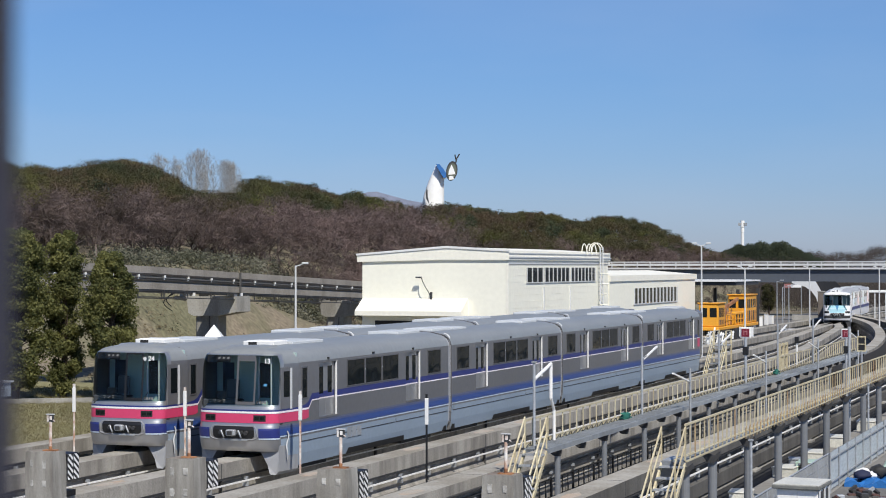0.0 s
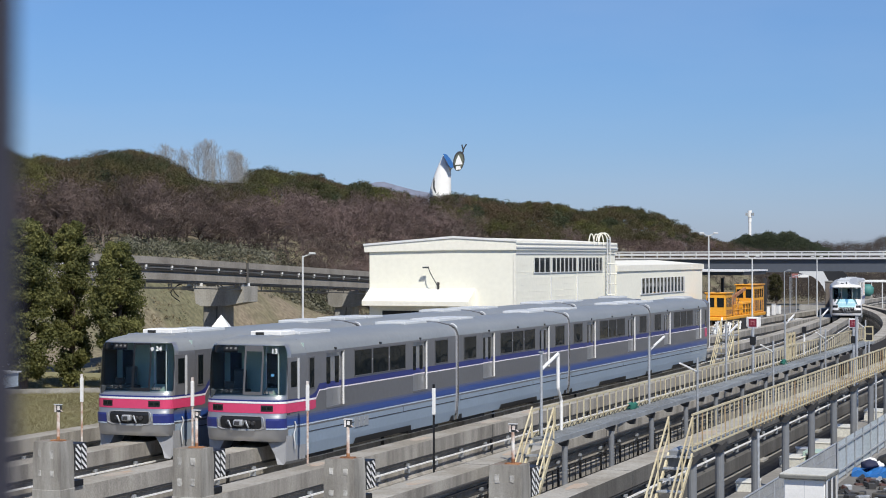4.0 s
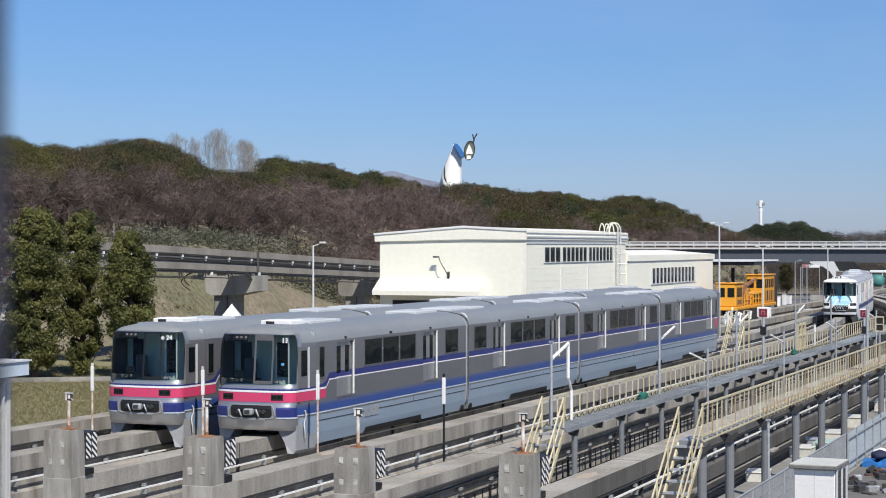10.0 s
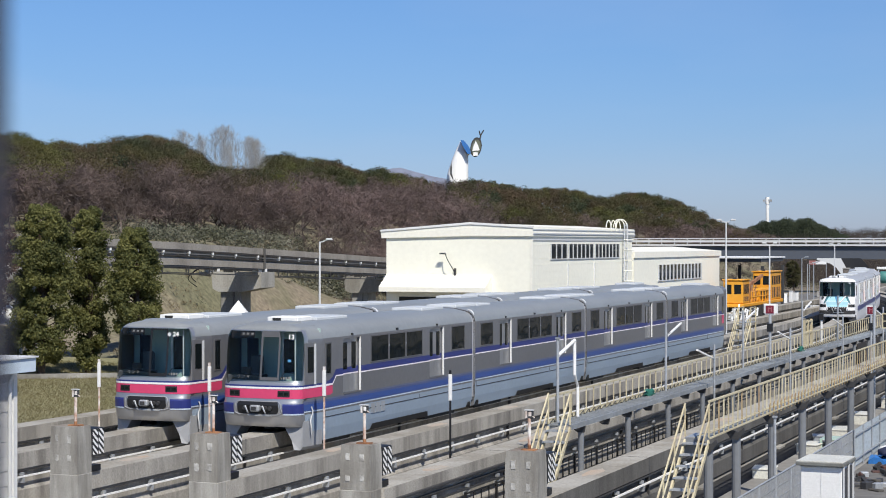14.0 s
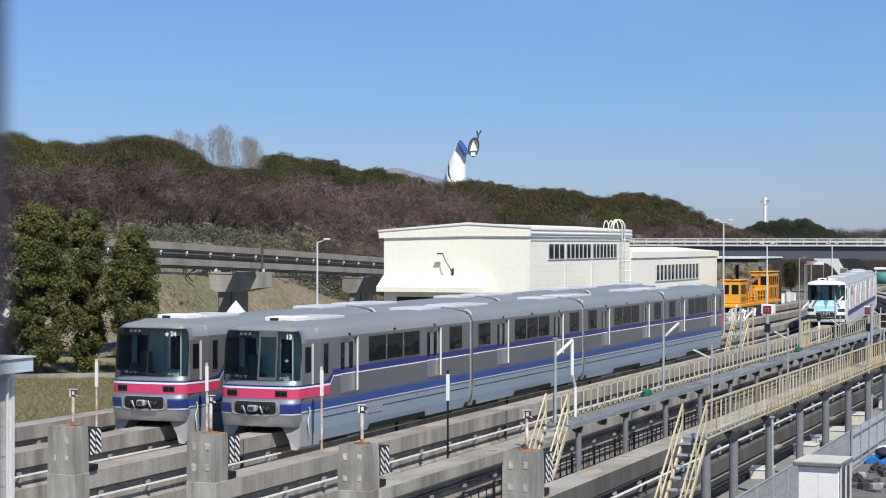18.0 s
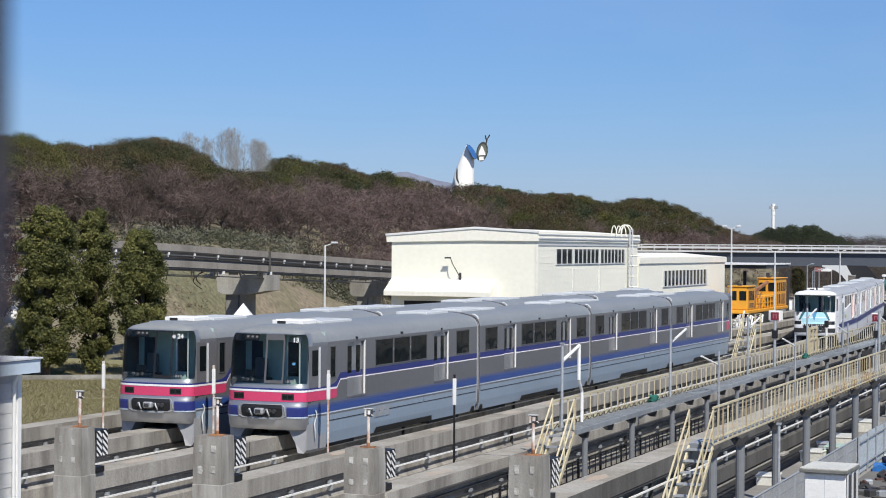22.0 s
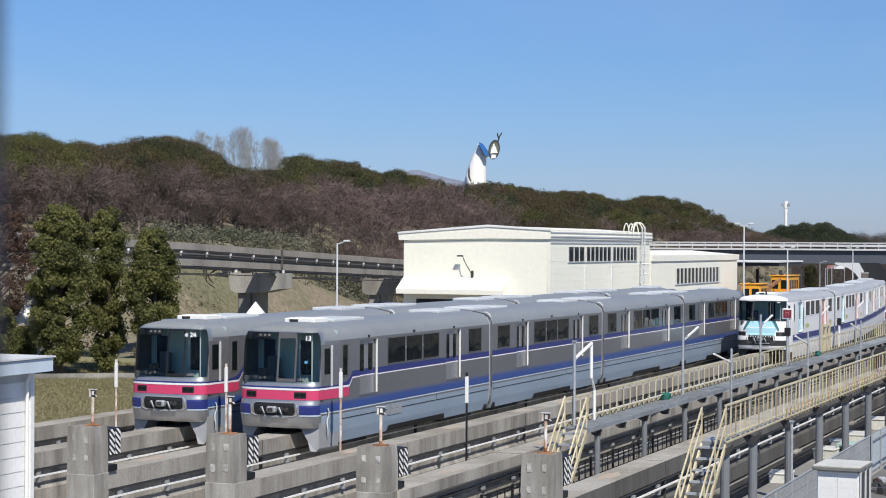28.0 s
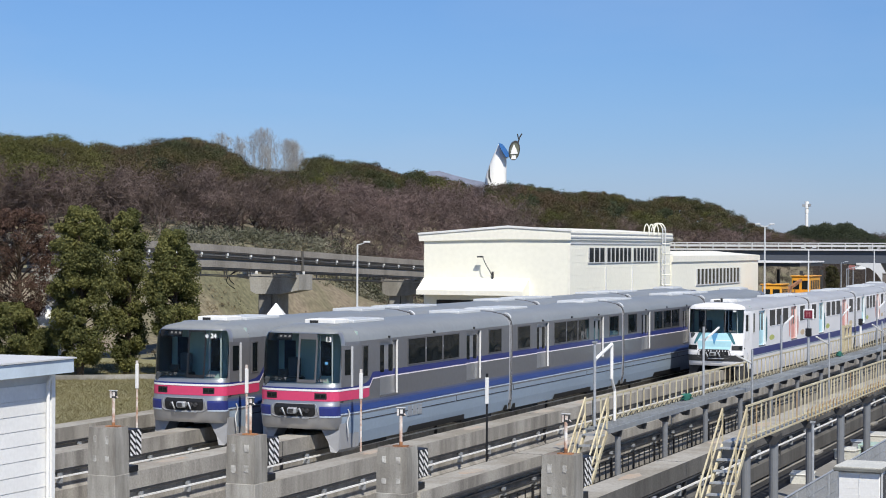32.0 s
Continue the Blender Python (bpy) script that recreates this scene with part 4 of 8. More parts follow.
                strip(strip_b, x, [(d2[1], 1.66, 1.85), (y1, 1.66, 1.85)])
                for dd in (d1, d2):
                    strip(strip_b, sx * (HW - 0.095), [(dd[0], 1.66, 1.85), (dd[1], 1.66, 1.85)])
                part("blue_stripe", tapered(strip_b), BLUE, ob)
                wl = bmesh.new()
                strip(wl, x, [(0.0, 1.36, 1.42), (1.25, 1.36, 1.42), (1.95, 1.36, 1.42), (2.2, 1.615, 1.655), (d1[0], 1.615, 1.655)])
                strip(wl, x, [(d1[1], 1.615, 1.655), (d2[0], 1.615, 1.655)])
                strip(wl, x, [(d2[1], 1.615, 1.655), (y1, 1.615, 1.655)])
                for dd in (d1, d2):
                    strip(wl, sx * (HW - 0.095), [(dd[0], 1.615, 1.655), (dd[1], 1.615, 1.655)])
                part("white_line", tapered(wl), PINKWHITE, ob)
                rb = bmesh.new()
                strip(rb, x, [(0.0, 1.06, 1.35), (1.25, 1.06, 1.35), (1.72, 1.06, 1.35), (1.94, 1.10, 1.35)])
                part("red_band", tapered(rb), PINK, ob)
            else:
                bands(1.66, 1.85, BLUE, "blue_stripe")
                bands(1.615, 1.655, PINKWHITE, "white_line")
                if tail:
                    rb = bmesh.new()
                    strip(rb, x, [(y1 - 0.6, 1.1, 1.6), (y1, 1.1, 1.6)])
                    part("red_band", rb, PINK, ob)
            bands(0.66, 0.86, BLUE2, "lower_blue_stripe", 0.0 if head else None)
            bands(0.86, 0.93, FADE1, "fading_stripe", 0.0 if head else None)
            bands(0.93, 0.985, FADE2, "fading_stripe", 0.0 if head else None)
            bands(0.61, 0.65, LINEPALE, "lower_pale_line", 0.0 if head else None)
            sm = bmesh.new()
            for ya, yb in ((1.4 if head else 0.3, 9.2), (9.3, length - 0.3)):
                xx = sx * (HW + 0.002)
                box(sm, min(xx, xx - sx * 0.02), max(xx, xx - sx * 0.02), ya, yb, 0.36, 0.385)
                box(sm, min(xx, xx - sx * 0.02), max(xx, xx - sx * 0.02), ya, ya + 0.025, 0.385, 0.58)
            part("skirt_seam", sm, DARKSTEEL, ob)
            if head:
                for k in range(3):
                    vx = sorted((sx * (HW - 0.01), sx * (HW + 0.006)))
                    part("skirt_vent", boxes((vx[0], vx[1], 5.0 + k * 0.42, 5.34 + k * 0.42, 0.62 - 0.44, 0.52)), STEEL, ob)
            for ya, run in ((0.15, 0.5), (length - 0.75, 0.5), (5.0, length - 9.6)):
                if not (head and ya < 1):
                    cut = bmesh.new()
                    cx = sx * 1.462
                    cut.faces.new([cut.verts.new(v) for v in ((cx, ya + 0.12, -0.17), (cx, ya + run - 0.12, -0.17), (cx * 0.97, ya + run, -0.37), (cx * 0.97, ya, -0.37))])
                    part("bogie_opening", cut, BLACK, ob)
    # roof: long white hatches and raised air units
    units = ((1.7, 2.75, -0.75, 0.35, 0.10, WHITE), (2.8, 5.2, -0.85, 0.5, 0.05, UNITGREY)) if head else ((0.7, 2.9, -0.8, 0.45, 0.06, UNITGREY), (2.95, 4.5, -0.85, 0.5, 0.04, UNITGREY))
    for ya, yb, x0, x1, h, lid in (*units, (length - 2.8, length - 0.6, -0.8, 0.45, 0.06, UNITGREY)):
        hatch = part("roof_unit", boxes((x0, x1, ya, yb, RT - 0.06, RT + h), bevel=0.02), WHITE if h > 0.09 else UNITGREY, ob)
        part("unit_lid", boxes((x0 + 0.1, x1 - 0.1, ya + 0.12, yb - 0.12, RT + h, RT + 0.015 + h)), lid, hatch)
        if h > 0.09:
            part("vent", boxes((x0 + 0.2, x0 + 0.5, ya - 0.012, ya + 0.02, RT - 0.02, RT + h - 0.03)), RUBBER, hatch)
    if head:
        bm = bmesh.new()
        nose(bm)
        part("cab_front", bm, [POLISHED if not white else LIVERY, body_m[1], body_m[2], body_m[0]], ob)
        wd = 0.975 if white else 0.985
        ws = part("windscreen", front_patch(-wd, wd, 1.77 if white else 1.57, 3.17, 0.012, 32, 6, 0.16, 0.16), SCREEN, ob, smooth=True)
        # what one sees in the cab: wall with a door pane, desk, seat, sun blinds, grab poles
        wall = part("cab_wall", boxes((-1.4, 1.4, 1.16, 1.22, 0.6, 3.2)), CABWALL, ob)
        for wx in (-0.98, 0.3):
            part("cab_wall_window", boxes((wx - 0.2, wx + 0.2, 1.14, 1.158, 1.75, 2.85)), WIN, wall)
        part("cab_floor", boxes((-1.38, 1.38, 0.05, 1.16, 1.0, 1.05)), CABDARK, ob)
        desk = part("driver_desk", boxes((-1.2, 0.05, -0.2, 0.25, 1.05, 1.78), bevel=0.04), CABDARK, ob)
        part("desk_screen", boxes((-0.85, -0.5, 0.1, 0.14, 1.785, 2.0)), BLACK, desk)
        part("driver_seat", boxes((-0.85, -0.4, 0.72, 0.84, 1.3, 2.35), (-0.87, -0.38, 0.4, 0.84, 1.4, 1.52), bevel=0.05), CABDARK, ob)
        for gx in (0.55, 0.98):
            part("grab_pole", rods(0.022, ((gx, 0.25, 1.05), (gx, 0.25, 3.1)), n=8), PALEGREY, ob)
        part("sun_blind", boxes((-1.1, -0.3, -0.05, -0.03, 2.92, 3.14)), BLACK, ob)
        if not white:
            edge = FRAME if number == "13" else BLACK
            dr = part("emergency_door", front_patch(0.0, 0.05, 1.62, 3.15, 0.022, 2, 6), edge, ws)
            part("door_edge", front_patch(0.44, 0.485, 1.62, 3.15, 0.022, 2, 6), edge, dr)
            part("door_head", front_patch(0.05, 0.44, 2.97 if number == "13" else 3.1, 3.15, 0.022, 4, 1), edge, dr)
            part("door_foot", front_patch(0.05, 0.44, 1.62, 1.72, 0.022, 4, 1), edge, dr)
            if number == "13":
                part("cab_blind", front_patch(0.67, 0.74, 2.2, 2.28, 0.015, 2, 2), MIDBLUE, ws)
        else:
            for s0 in (-0.36, 0.36):
                part("screen_bar", front_patch(s0 - 0.015, s0 + 0.015, 1.72, 3.0, 0.018, 1, 4), FRAME, ws)
            part("plate", front_patch(0.62, 0.74, 2.84, 2.95, 0.018, 1, 1), PALEGREY, ws)
        if not white:
            part("sign_box", front_patch(-0.58, -0.18, 2.98, 3.13, 0.02, 4, 1), BLACK, ws)
        for k in range(3):
            part("sign_bar", front_patch(-0.52 + k * 0.12, -0.46 + k * 0.12, 2.90 if white else 3.03, 2.95 if white else 3.09, 0.026, 1, 1), DIM, ws)
        part("wiper", bar(bmesh.new(), front_pt(-0.38, 1.66, 0.04), front_pt(-0.27, 1.93, 0.04), 0.03, 0.02), BLACK, ws)
        part("wiper", bar(bmesh.new(), front_pt(0.52, 1.66, 0.04), front_pt(0.62, 1.9, 0.04), 0.03, 0.02), BLACK, ws)
        for k in range(3):
            lettering("one_man_sign", "\u30ef\u30f3\u30de\u30f3"[k], 0.125, DULLWHITE, ws, front_frame(-0.54 + k * 0.12, 1.88 if white else 1.72, 0.025))
        for k in range(4):
            part("number_bar", front_patch(0.52 + k * 0.06, 0.56 + k * 0.06, 1.83 if white else 1.66, 1.90 if white else 1.74, 0.02, 1, 1), DIM, ws)
        rec = part("coupler_recess", front_patch(-0.52, 0.52, 0.58, 0.97, 0.012, 14, 4, 0.09, 0.12), BLACK, ob)
        loop = [(-0.50, 0.97), (0.50, 0.97), (0.56, 0.90), (0.60, 0.62), (0.48, 0.55), (-0.48, 0.55), (-0.60, 0.62), (-0.56, 0.90)]
        ring = [front_pt(sa + (sb - sa) * k / 5, za + (zb - za) * k / 5, 0.015) for (sa, za), (sb, zb) in zip(loop, loop[1:] + loop[:1]) for k in range(5)]
        rim = tube(bmesh.new(), ring, 0.015, 6, True)
        part("recess_rim", rim, SATIN if not white else FRAME, rec, smooth=True)
        cp = part("coupler", boxes((-0.2, 0.12, -0.6, -0.3, 0.66, 0.86), bevel=0.04), STEEL, ob)
        part("jaw", boxes((-0.12, 0.04, -0.64, -0.602, 0.70, 0.82)), DARKSTEEL, cp)
        for hx in (-0.42, 0.3, 0.46):
            part("jumper_socket", rod(bmesh.new(), (hx, -0.52, 0.76), (hx, -0.35, 0.78), 0.065, 10), DARKSTEEL, ob)
        for hx in (-0.36, 0.24):
            hose = bmesh.new()
            pts = [Vector((hx + 0.1 * math.sin(k * 0.6), -0.55 - 0.03 * math.sin(k), 0.84 - 0.22 * math.sin(k * 0.52))) for k in range(7)]
            tube(hose, pts, 0.025, 5)
            part("air_hose", hose, STEEL, ob, smooth=True)
        part("step_plate", boxes((-0.28, 0.5, -0.5, -0.38, 0.52, 0.56)), STEEL, ob)
        if white:
            part("white_brow", front_patch(-0.999, 0.999, 2.98, 3.40, 0.06, 32, 8, 0.2, 0.12), WHITE, ob, smooth=True)
            part("brow_lip", front_patch(-0.99, 0.99, 2.955, 2.985, 0.045, 28, 1), FRAME, ob)
            part("white_panel", front_patch(-0.995, 0.995, 0.70, 1.77, 0.012, 28, 6), LIVERY, ob, smooth=True)
            def film(rows, off, mtl):
                bm = bmesh.new()
                g = [[bm.verts.new(front_pt(l + (r - l) * k / 12, z, off)) for k in range(13)] for z, l, r in rows]
                for p, q in zip(g, g[1:]):
                    for k in range(12):
                        bm.faces.new((p[k], p[k + 1], q[k + 1], q[k]))
                part("printed_shape", bm, mtl, ob)
            film(((0.98, -0.56, 0.56), (1.1, -0.58, 0.58), (1.22, -0.60, 0.60), (1.36, -0.62, 0.62), (1.55, -0.54, 0.54), (1.77, -0.44, 0.44)), 0.02, PALEBLUE)
            film(((1.22, -0.01, 0.01), (1.36, -0.04, 0.04), (1.55, -0.08, 0.08), (1.77, -0.13, 0.13)), 0.03, MIDBLUE)
            for sd in (-1, 1):
                rows = ((1.24, 0.68, 0.74), (1.36, 0.62, 0.72), (1.55, 0.54, 0.66), (1.77, 0.44, 0.58))
                film([(z, min(sd * l, sd * r), max(sd * l, sd * r)) for z, l, r in rows], 0.024, TEAL)
            lamps = ((-0.96, -0.62, 0.94, 1.17), (0.62, 0.96, 0.94, 1.17))
            part("grey_skirt", front_patch(-0.99, 0.99, 0.41, 0.70, 0.014, 24, 2), DARKSTEEL, ob)
        else:
            part("blue_line", front_patch(-0.999, 0.999, 1.42, 1.47, 0.012, 28, 2), BLUE, ob)
            part("white_line", front_patch(-0.999, 0.999, 1.36, 1.42, 0.012, 28, 2), WHITE, ob)
            part("red_band", front_patch(-0.999, 0.999, 1.06, 1.35, 0.012, 28, 4), PINK, ob)
            part("blue_band", front_patch(0.62, 0.999, 0.6, 0.9, 0.016, 12, 6), BLUE, ob)
            part("blue_band", front_patch(-0.999, -0.62, 0.6, 0.9, 0.016, 12, 6), BLUE, ob)
            for s0, s1 in ((-0.999, -0.62), (0.62, 0.999)):
                part("pale_line", front_patch(s0, s1, 0.555, 0.6, 0.016, 12, 1), LINEPALE, ob)
            lamps = ((-0.76, -0.48, 1.12, 1.31), (0.48, 0.76, 1.12, 1.31))
        for s0, s1, z0, z1 in lamps:
            h = part("headlight", front_patch(s0, s1, z0, z1, 0.02, 6, 1), BLACK, ob, "dark paired headlight in a black recess")
            for k in (0.28, 0.72):
                sc = s0 + (s1 - s0) * k
                part("lens", front_patch(sc - 0.05, sc + 0.05, z0 + 0.05, z1 - 0.05, 0.028, 2, 1), GLASS, h)
        if number:
            at = 0.74 if number == "13" else 0.665
            lettering("train_number", number, 0.21, WHITE, ws, front_frame(at, 2.965, 0.04), 0.006)
            if number == "24":
                part("number_badge", rods(0.062, (front_pt(0.5, 2.965, 0.02), front_pt(0.5, 2.965, 0.032)), n=14), PALEGREY, ws)
        # skirt cheeks either side of the beam
        for sx in (-1, 1):
            bm = prism(bmesh.new(), [(sx * 0.70, 0.34), (sx * 1.46, 0.34), (sx * 1.43, -0.46), (sx * 1.34, -0.56), (sx * 1.17, -0.54), (sx * 1.08, -0.24)], "y", -0.06, 1.25)
            for v in bm.verts:
                if v.co.y < 0.3 and abs(v.co.x) > 1.3:
                    v.co.y += 0.1
            part("skirt_cheek", tapered(bm), SATIN if not white else DARKSTEEL, ob)
            part("guide_tyre", boxes((min(sx * 0.62, sx * 1.08), max(sx * 0.62, sx * 1.08), 0.75, 1.6, -0.55, 0.40), bevel=0.05), RUBBER, ob)
        part("under_nose", boxes((-1.3, 1.3, 0.1, 1.3, 0.24, 0.34)), RUBBER, ob)
        for sx in (-1, 1):
            fl = bmesh.new()
            fl.faces.new([fl.verts.new(v) for v in ((sx * HW, 0.34, 0.42), (sx * HW, 1.26, 0.42), (sx * 1.45, 1.26, 0.0), (sx * 1.45, 0.6, 0.0))])
            part("skirt_side", tapered(fl), SKIRT if not white else LIVERY, ob)
        part("cab_door", tapered(boxes((HW - 0.03, HW + 0.006, 0.12, 0.74, 1.48, 2.78))), ALU if not white else LIVERY, ob)
        part("cab_door_window", tapered(boxes((HW + 0.008, HW + 0.018, 0.28, 0.62, 1.85, 2.65))), WIN, ob)
        part("cab_door_edge", tapered(boxes((HW - 0.02, HW + 0.014, 0.68, 0.79, 1.46, 2.74))), PALEGREY, ob, "bright cab door edge")
        part("grab_handle", tube(bmesh.new(), [((HW + 0.03) * 0.97 + 0.02 * math.sin(k * 1.3), 0.42 + 0.05 * math.sin(k * 0.9), 0.78 - 0.11 * k) for k in range(9)], 0.022, 6), PALEGREY, ob, smooth=True)
    if tail:
        part("rear_end", boxes((-HW + 0.05, HW - 0.05, length - 1.25, length - 0.2, 0.3, 3.3), bevel=0.2), ALU if not white else LIVERY, ob)
    if white and head:
        part("horn", boxes((-0.05, 0.05, 1.0, 1.1, RT, RT + 0.18)), BLACK, ob)
    if white:
        # this stock has a flatter, lower roof
        for me in {c.data for c in ob.children_recursive if c.data}:
            for v in me.vertices:
                v.co.z = lerp(v.co.z, [(-2, -2), (2.6, 2.6), (2.97, 2.90), (3.42, 3.23), (4.0, 3.8)])
    return ob


def parked_train(x, y, number):
    made = []
    L = [14.8, 14.6, 14.6, 14.8]
    yy = y
    for i, ln in enumerate(L):
        if i == 2:
            c = copy_thing(made[1], pose(x, yy, BT + 0.04))
        else:
            c = train_car(ln, i == 0, i == 3, "silver", number if i == 0 else "")
            c.matrix_basis = pose(x, yy, BT + 0.04)
        made.append(c)
        yy += ln
    return made


parked = parked_train(TRACK["first"], 0.0, "13")
other = [train_car(14.8, True, False, "silver", "24")]
other[0].matrix_basis = pose(TRACK["second"], 0.35, BT + 0.04)
for k, src in ((1, 1), (2, 1), (3, 3)):
    other.append(copy_thing(parked[src], pose(TRACK["second"], 0.35 + [0, 14.8, 29.4, 44.0][k], BT + 0.04)))

moving = [train_car(14.8, True, False, "white"), train_car(14.6, False, False, "white")]
moving.append(copy_thing(moving[1], Matrix()))
moving.append(train_car(14.8, False, True, "white"))
# where the front of the moving train stands, by the seconds: its y on the main line
FRONT = [(0, 146.0), (1, 141.6), (2, 137.2), (3, 132.8), (4, 128.4), (5, 124.0), (6, 119.8), (7, 115.7), (8, 111.7), (9, 107.9), (10, 104.3), (11, 100.9), (12, 97.8), (13, 95.0), (14, 92.5), (15, 90.2), (16, 88.0), (17, 85.8), (18, 83.5), (19, 81.0), (20, 78.2), (21, 75.2), (22, 72.0), (23, 68.6), (24, 65.2), (25, 61.8), (26, 58.2), (27, 54.5), (28, 50.8), (29, 47.3), (30, 43.6), (31, 39.8), (32, 35.8)]


def car_pose(s, length):
    a, b = along(s + 2.6), along(s + length - 2.6)
    d = (b - a).normalized()
    o = a - d * 2.6
    return pose(o.x, o.y, BT + 0.04, 0, 0, math.degrees(math.atan2(-d.x, d.y)))


def motions():
    offs = [0, 14.8, 29.4, 44.0]
    for ob, off, ln in zip(moving, offs, (14.8, 14.6, 14.6, 14.8)):
        walk(ob, [(t, car_pose(s_of_y(y) + off, ln)) for t, y in FRONT])


# ---- walkways between the tracks ----
def walkway(name, label, xr, xd0, xd1, zd, y0, y1, posts, post_x, rail_h, round_posts, post_me):
    """A steel walkway along the tracks: rail at xr, deck from xd0 to xd1 at height zd."""
    ob = base(name, label, "walkway")
    edge = 0.035 if round_posts else 0.14
    for xa, xb in ((xd0, xd0 + 0.05), (xd1 - 0.05, xd1)):
        part("deck_edge", boxes((xa, xb, y0, y1, zd - edge, zd)), YELLOW if round_posts else DECK, ob, "edge channel of the deck")
    slats = bmesh.new()
    for i in range(int((y1 - y0) / 0.1)):
        box(slats, xd0 + 0.05, xd1 - 0.05, y0 + 0.03 + i * 0.1, y0 + 0.065 + i * 0.1, zd - 0.035, zd - 0.004)
    tagged(part("grating", slats, DECK, ob), "galvanised grating deck", kind="stuff")
    part("handrail", boxes((xr - 0.025, xr + 0.025, y0, y1, zd + rail_h - 0.05, zd + rail_h)), YELLOW, ob, "faded yellow painted rail")
    part("handrail", boxes((xr - 0.015, xr + 0.015, y0, y1, zd + 0.1, zd + 0.13)), YELLOW, ob, "faded yellow painted rail")
    if not round_posts:
        # rusty rod bent up and down along the foot of the railing
        pts = []
        k = y0 + 0.1
        while k < y1 - 0.4:
            pts += [(xr + 0.03, k, zd + 0.005), (xr + 0.07, k + 0.12, zd + 0.1), (xr + 0.05, k + 0.3, zd + 0.11), (xr + 0.03, k + 0.42, zd + 0.01)]
            k += 0.56
        part("foot_rod", tube(bmesh.new(), pts, 0.014, 4), DARKSTEEL, ob, "dark wavy rod along the railing foot")
    bal, toe = bpy.data.meshes.new("baluster"), bpy.data.meshes.new("toe_plate")
    b = boxes((-0.016, 0.016, -0.018, 0.018, 0.0, rail_h - 0.05))
    b.to_mesh(bal)
    b.free()
    b = boxes((-0.012, 0.012, 0.1, 0.62, 0.0, 0.12))
    b.to_mesh(toe)
    b.free()
    for me in (bal, toe):
        me.materials.append(YELLOW)
    hook = bpy.data.meshes.new("toe_hook")
    b = bar(bmesh.new(), (0.03, 0.0, -0.1), (0.03, 0.0, 0.22), 0.03, 0.03)
    bar(b, (0.03, 0.0, 0.21), (0.03, 0.12, 0.26), 0.03, 0.03)
    b.to_mesh(hook)
    b.free()
    hook.materials.append(RUSTYELLOW)
    bal2 = bal.copy()
    bal2.materials[0] = RUSTYELLOW
    r = random.Random(7)
    y = y0 + 0.02
    while y < y1:
        rust = round_posts and r.random() < lerp(y, [(0, 0.06), (18, 0.12), (26, 0.4), (50, 0.5)])
        share("baluster", bal2 if rust else bal, ob, pose(xr, y, zd, r.gauss(0, 0.9), r.gauss(0, 0.7), 0))
        if not round_posts:
            share("toe_plate", toe, ob, Matrix.Translation((xr, y, zd)))
        elif y > 2:
            share("toe_hook", hook, ob, Matrix.Translation((xr, y + 0.28, zd)))
        y += 0.56 if round_posts else 0.72
    for y in posts:
        p = share("post", post_me, ob, Matrix.Translation((post_x, y, 0)))
    br = prism(bmesh.new(), [(post_x - 0.09, zd - 0.34), (max(xd0 + 0.05, post_x - 0.30), zd - edge - 0.05), (max(xd0 + 0.05, post_x - 0.30), zd - edge - 0.002), (min(xd1 - 0.05, post_x + 0.30), zd - edge - 0.002), (min(xd1 - 0.05, post_x + 0.30), zd - edge - 0.05), (post_x + 0.09, zd - 0.34)], "y", -0.06, 0.06)
    if round_posts:
        br.free()
        top, foot = zd - edge - 0.002, zd - 0.36
        br = prism(bmesh.new(), [(post_x - 0.1, foot), (post_x - 0.27, top - 0.1), (post_x - 0.27, top), (post_x - 0.13, top - 0.06), (post_x + 0.1, top - 0.12), (post_x + 0.25, top), (post_x + 0.27, top - 0.1), (post_x + 0.1, foot)], "y", -0.2, -0.128)
    bme = bpy.data.meshes.new("bracket")
    br.to_mesh(bme)
    br.free()
    bme.materials.append(DARKSTEEL)
    for y in posts:
        share("bracket", bme, ob, Matrix.Translation((0, y, 0)))
    # short cantilevers between the posts
    for y in posts:
        if y + 2.43 < y1 and y > -4 and not round_posts:
            share("bracket", bme, ob, Matrix.Translation((0, y + 2.43, 0)))
    return ob


def post_mesh(h, r, square):
    b = boxes((-r, r, -r, r, GZ - 0.2, h), bevel=0.01) if square else rod(bmesh.new(), (0, 0, GZ - 0.2), (0, 0, h), r, 12)
    if not square and r > 0.1:
        rod(b, (0, 0, h), (0, 0, h + 0.17), r, 12, 0.02)
    me = bpy.data.meshes.new("post")
    b.to_mesh(me)
    b.free()
    me.materials.append(LEGPAINT)
    return me


DECK = mat("grating_deck", (0.35, 0.38, 0.40), 0.6, 0.15, scale=0.5, dark=(0.15, 0.155, 0.16), stain=0.7)
W1Z, W2Z = 2.82, 2.86
posts1 = [-1.6 + 4.86 * i for i in range(13)]
posts2 = [-5.1] + [-1.85 + 4.85 * i for i in range(11)]
walkway("walkway", "galvanised walkway with a faded yellow railing between two tracks", 8.92, 8.92, 9.62, W1Z, -3.0, 60.0, posts1, 9.45, 0.78, False, post_mesh(W1Z - 0.34, 0.088, False))
walkway("walkway", "galvanised walkway with a faded yellow railing on round posts", 14.0, 13.62, 14.05, W2Z, -5.2, 52.0, posts2, 13.97, 0.95, True, post_mesh(W2Z - 0.34, 0.125, False))


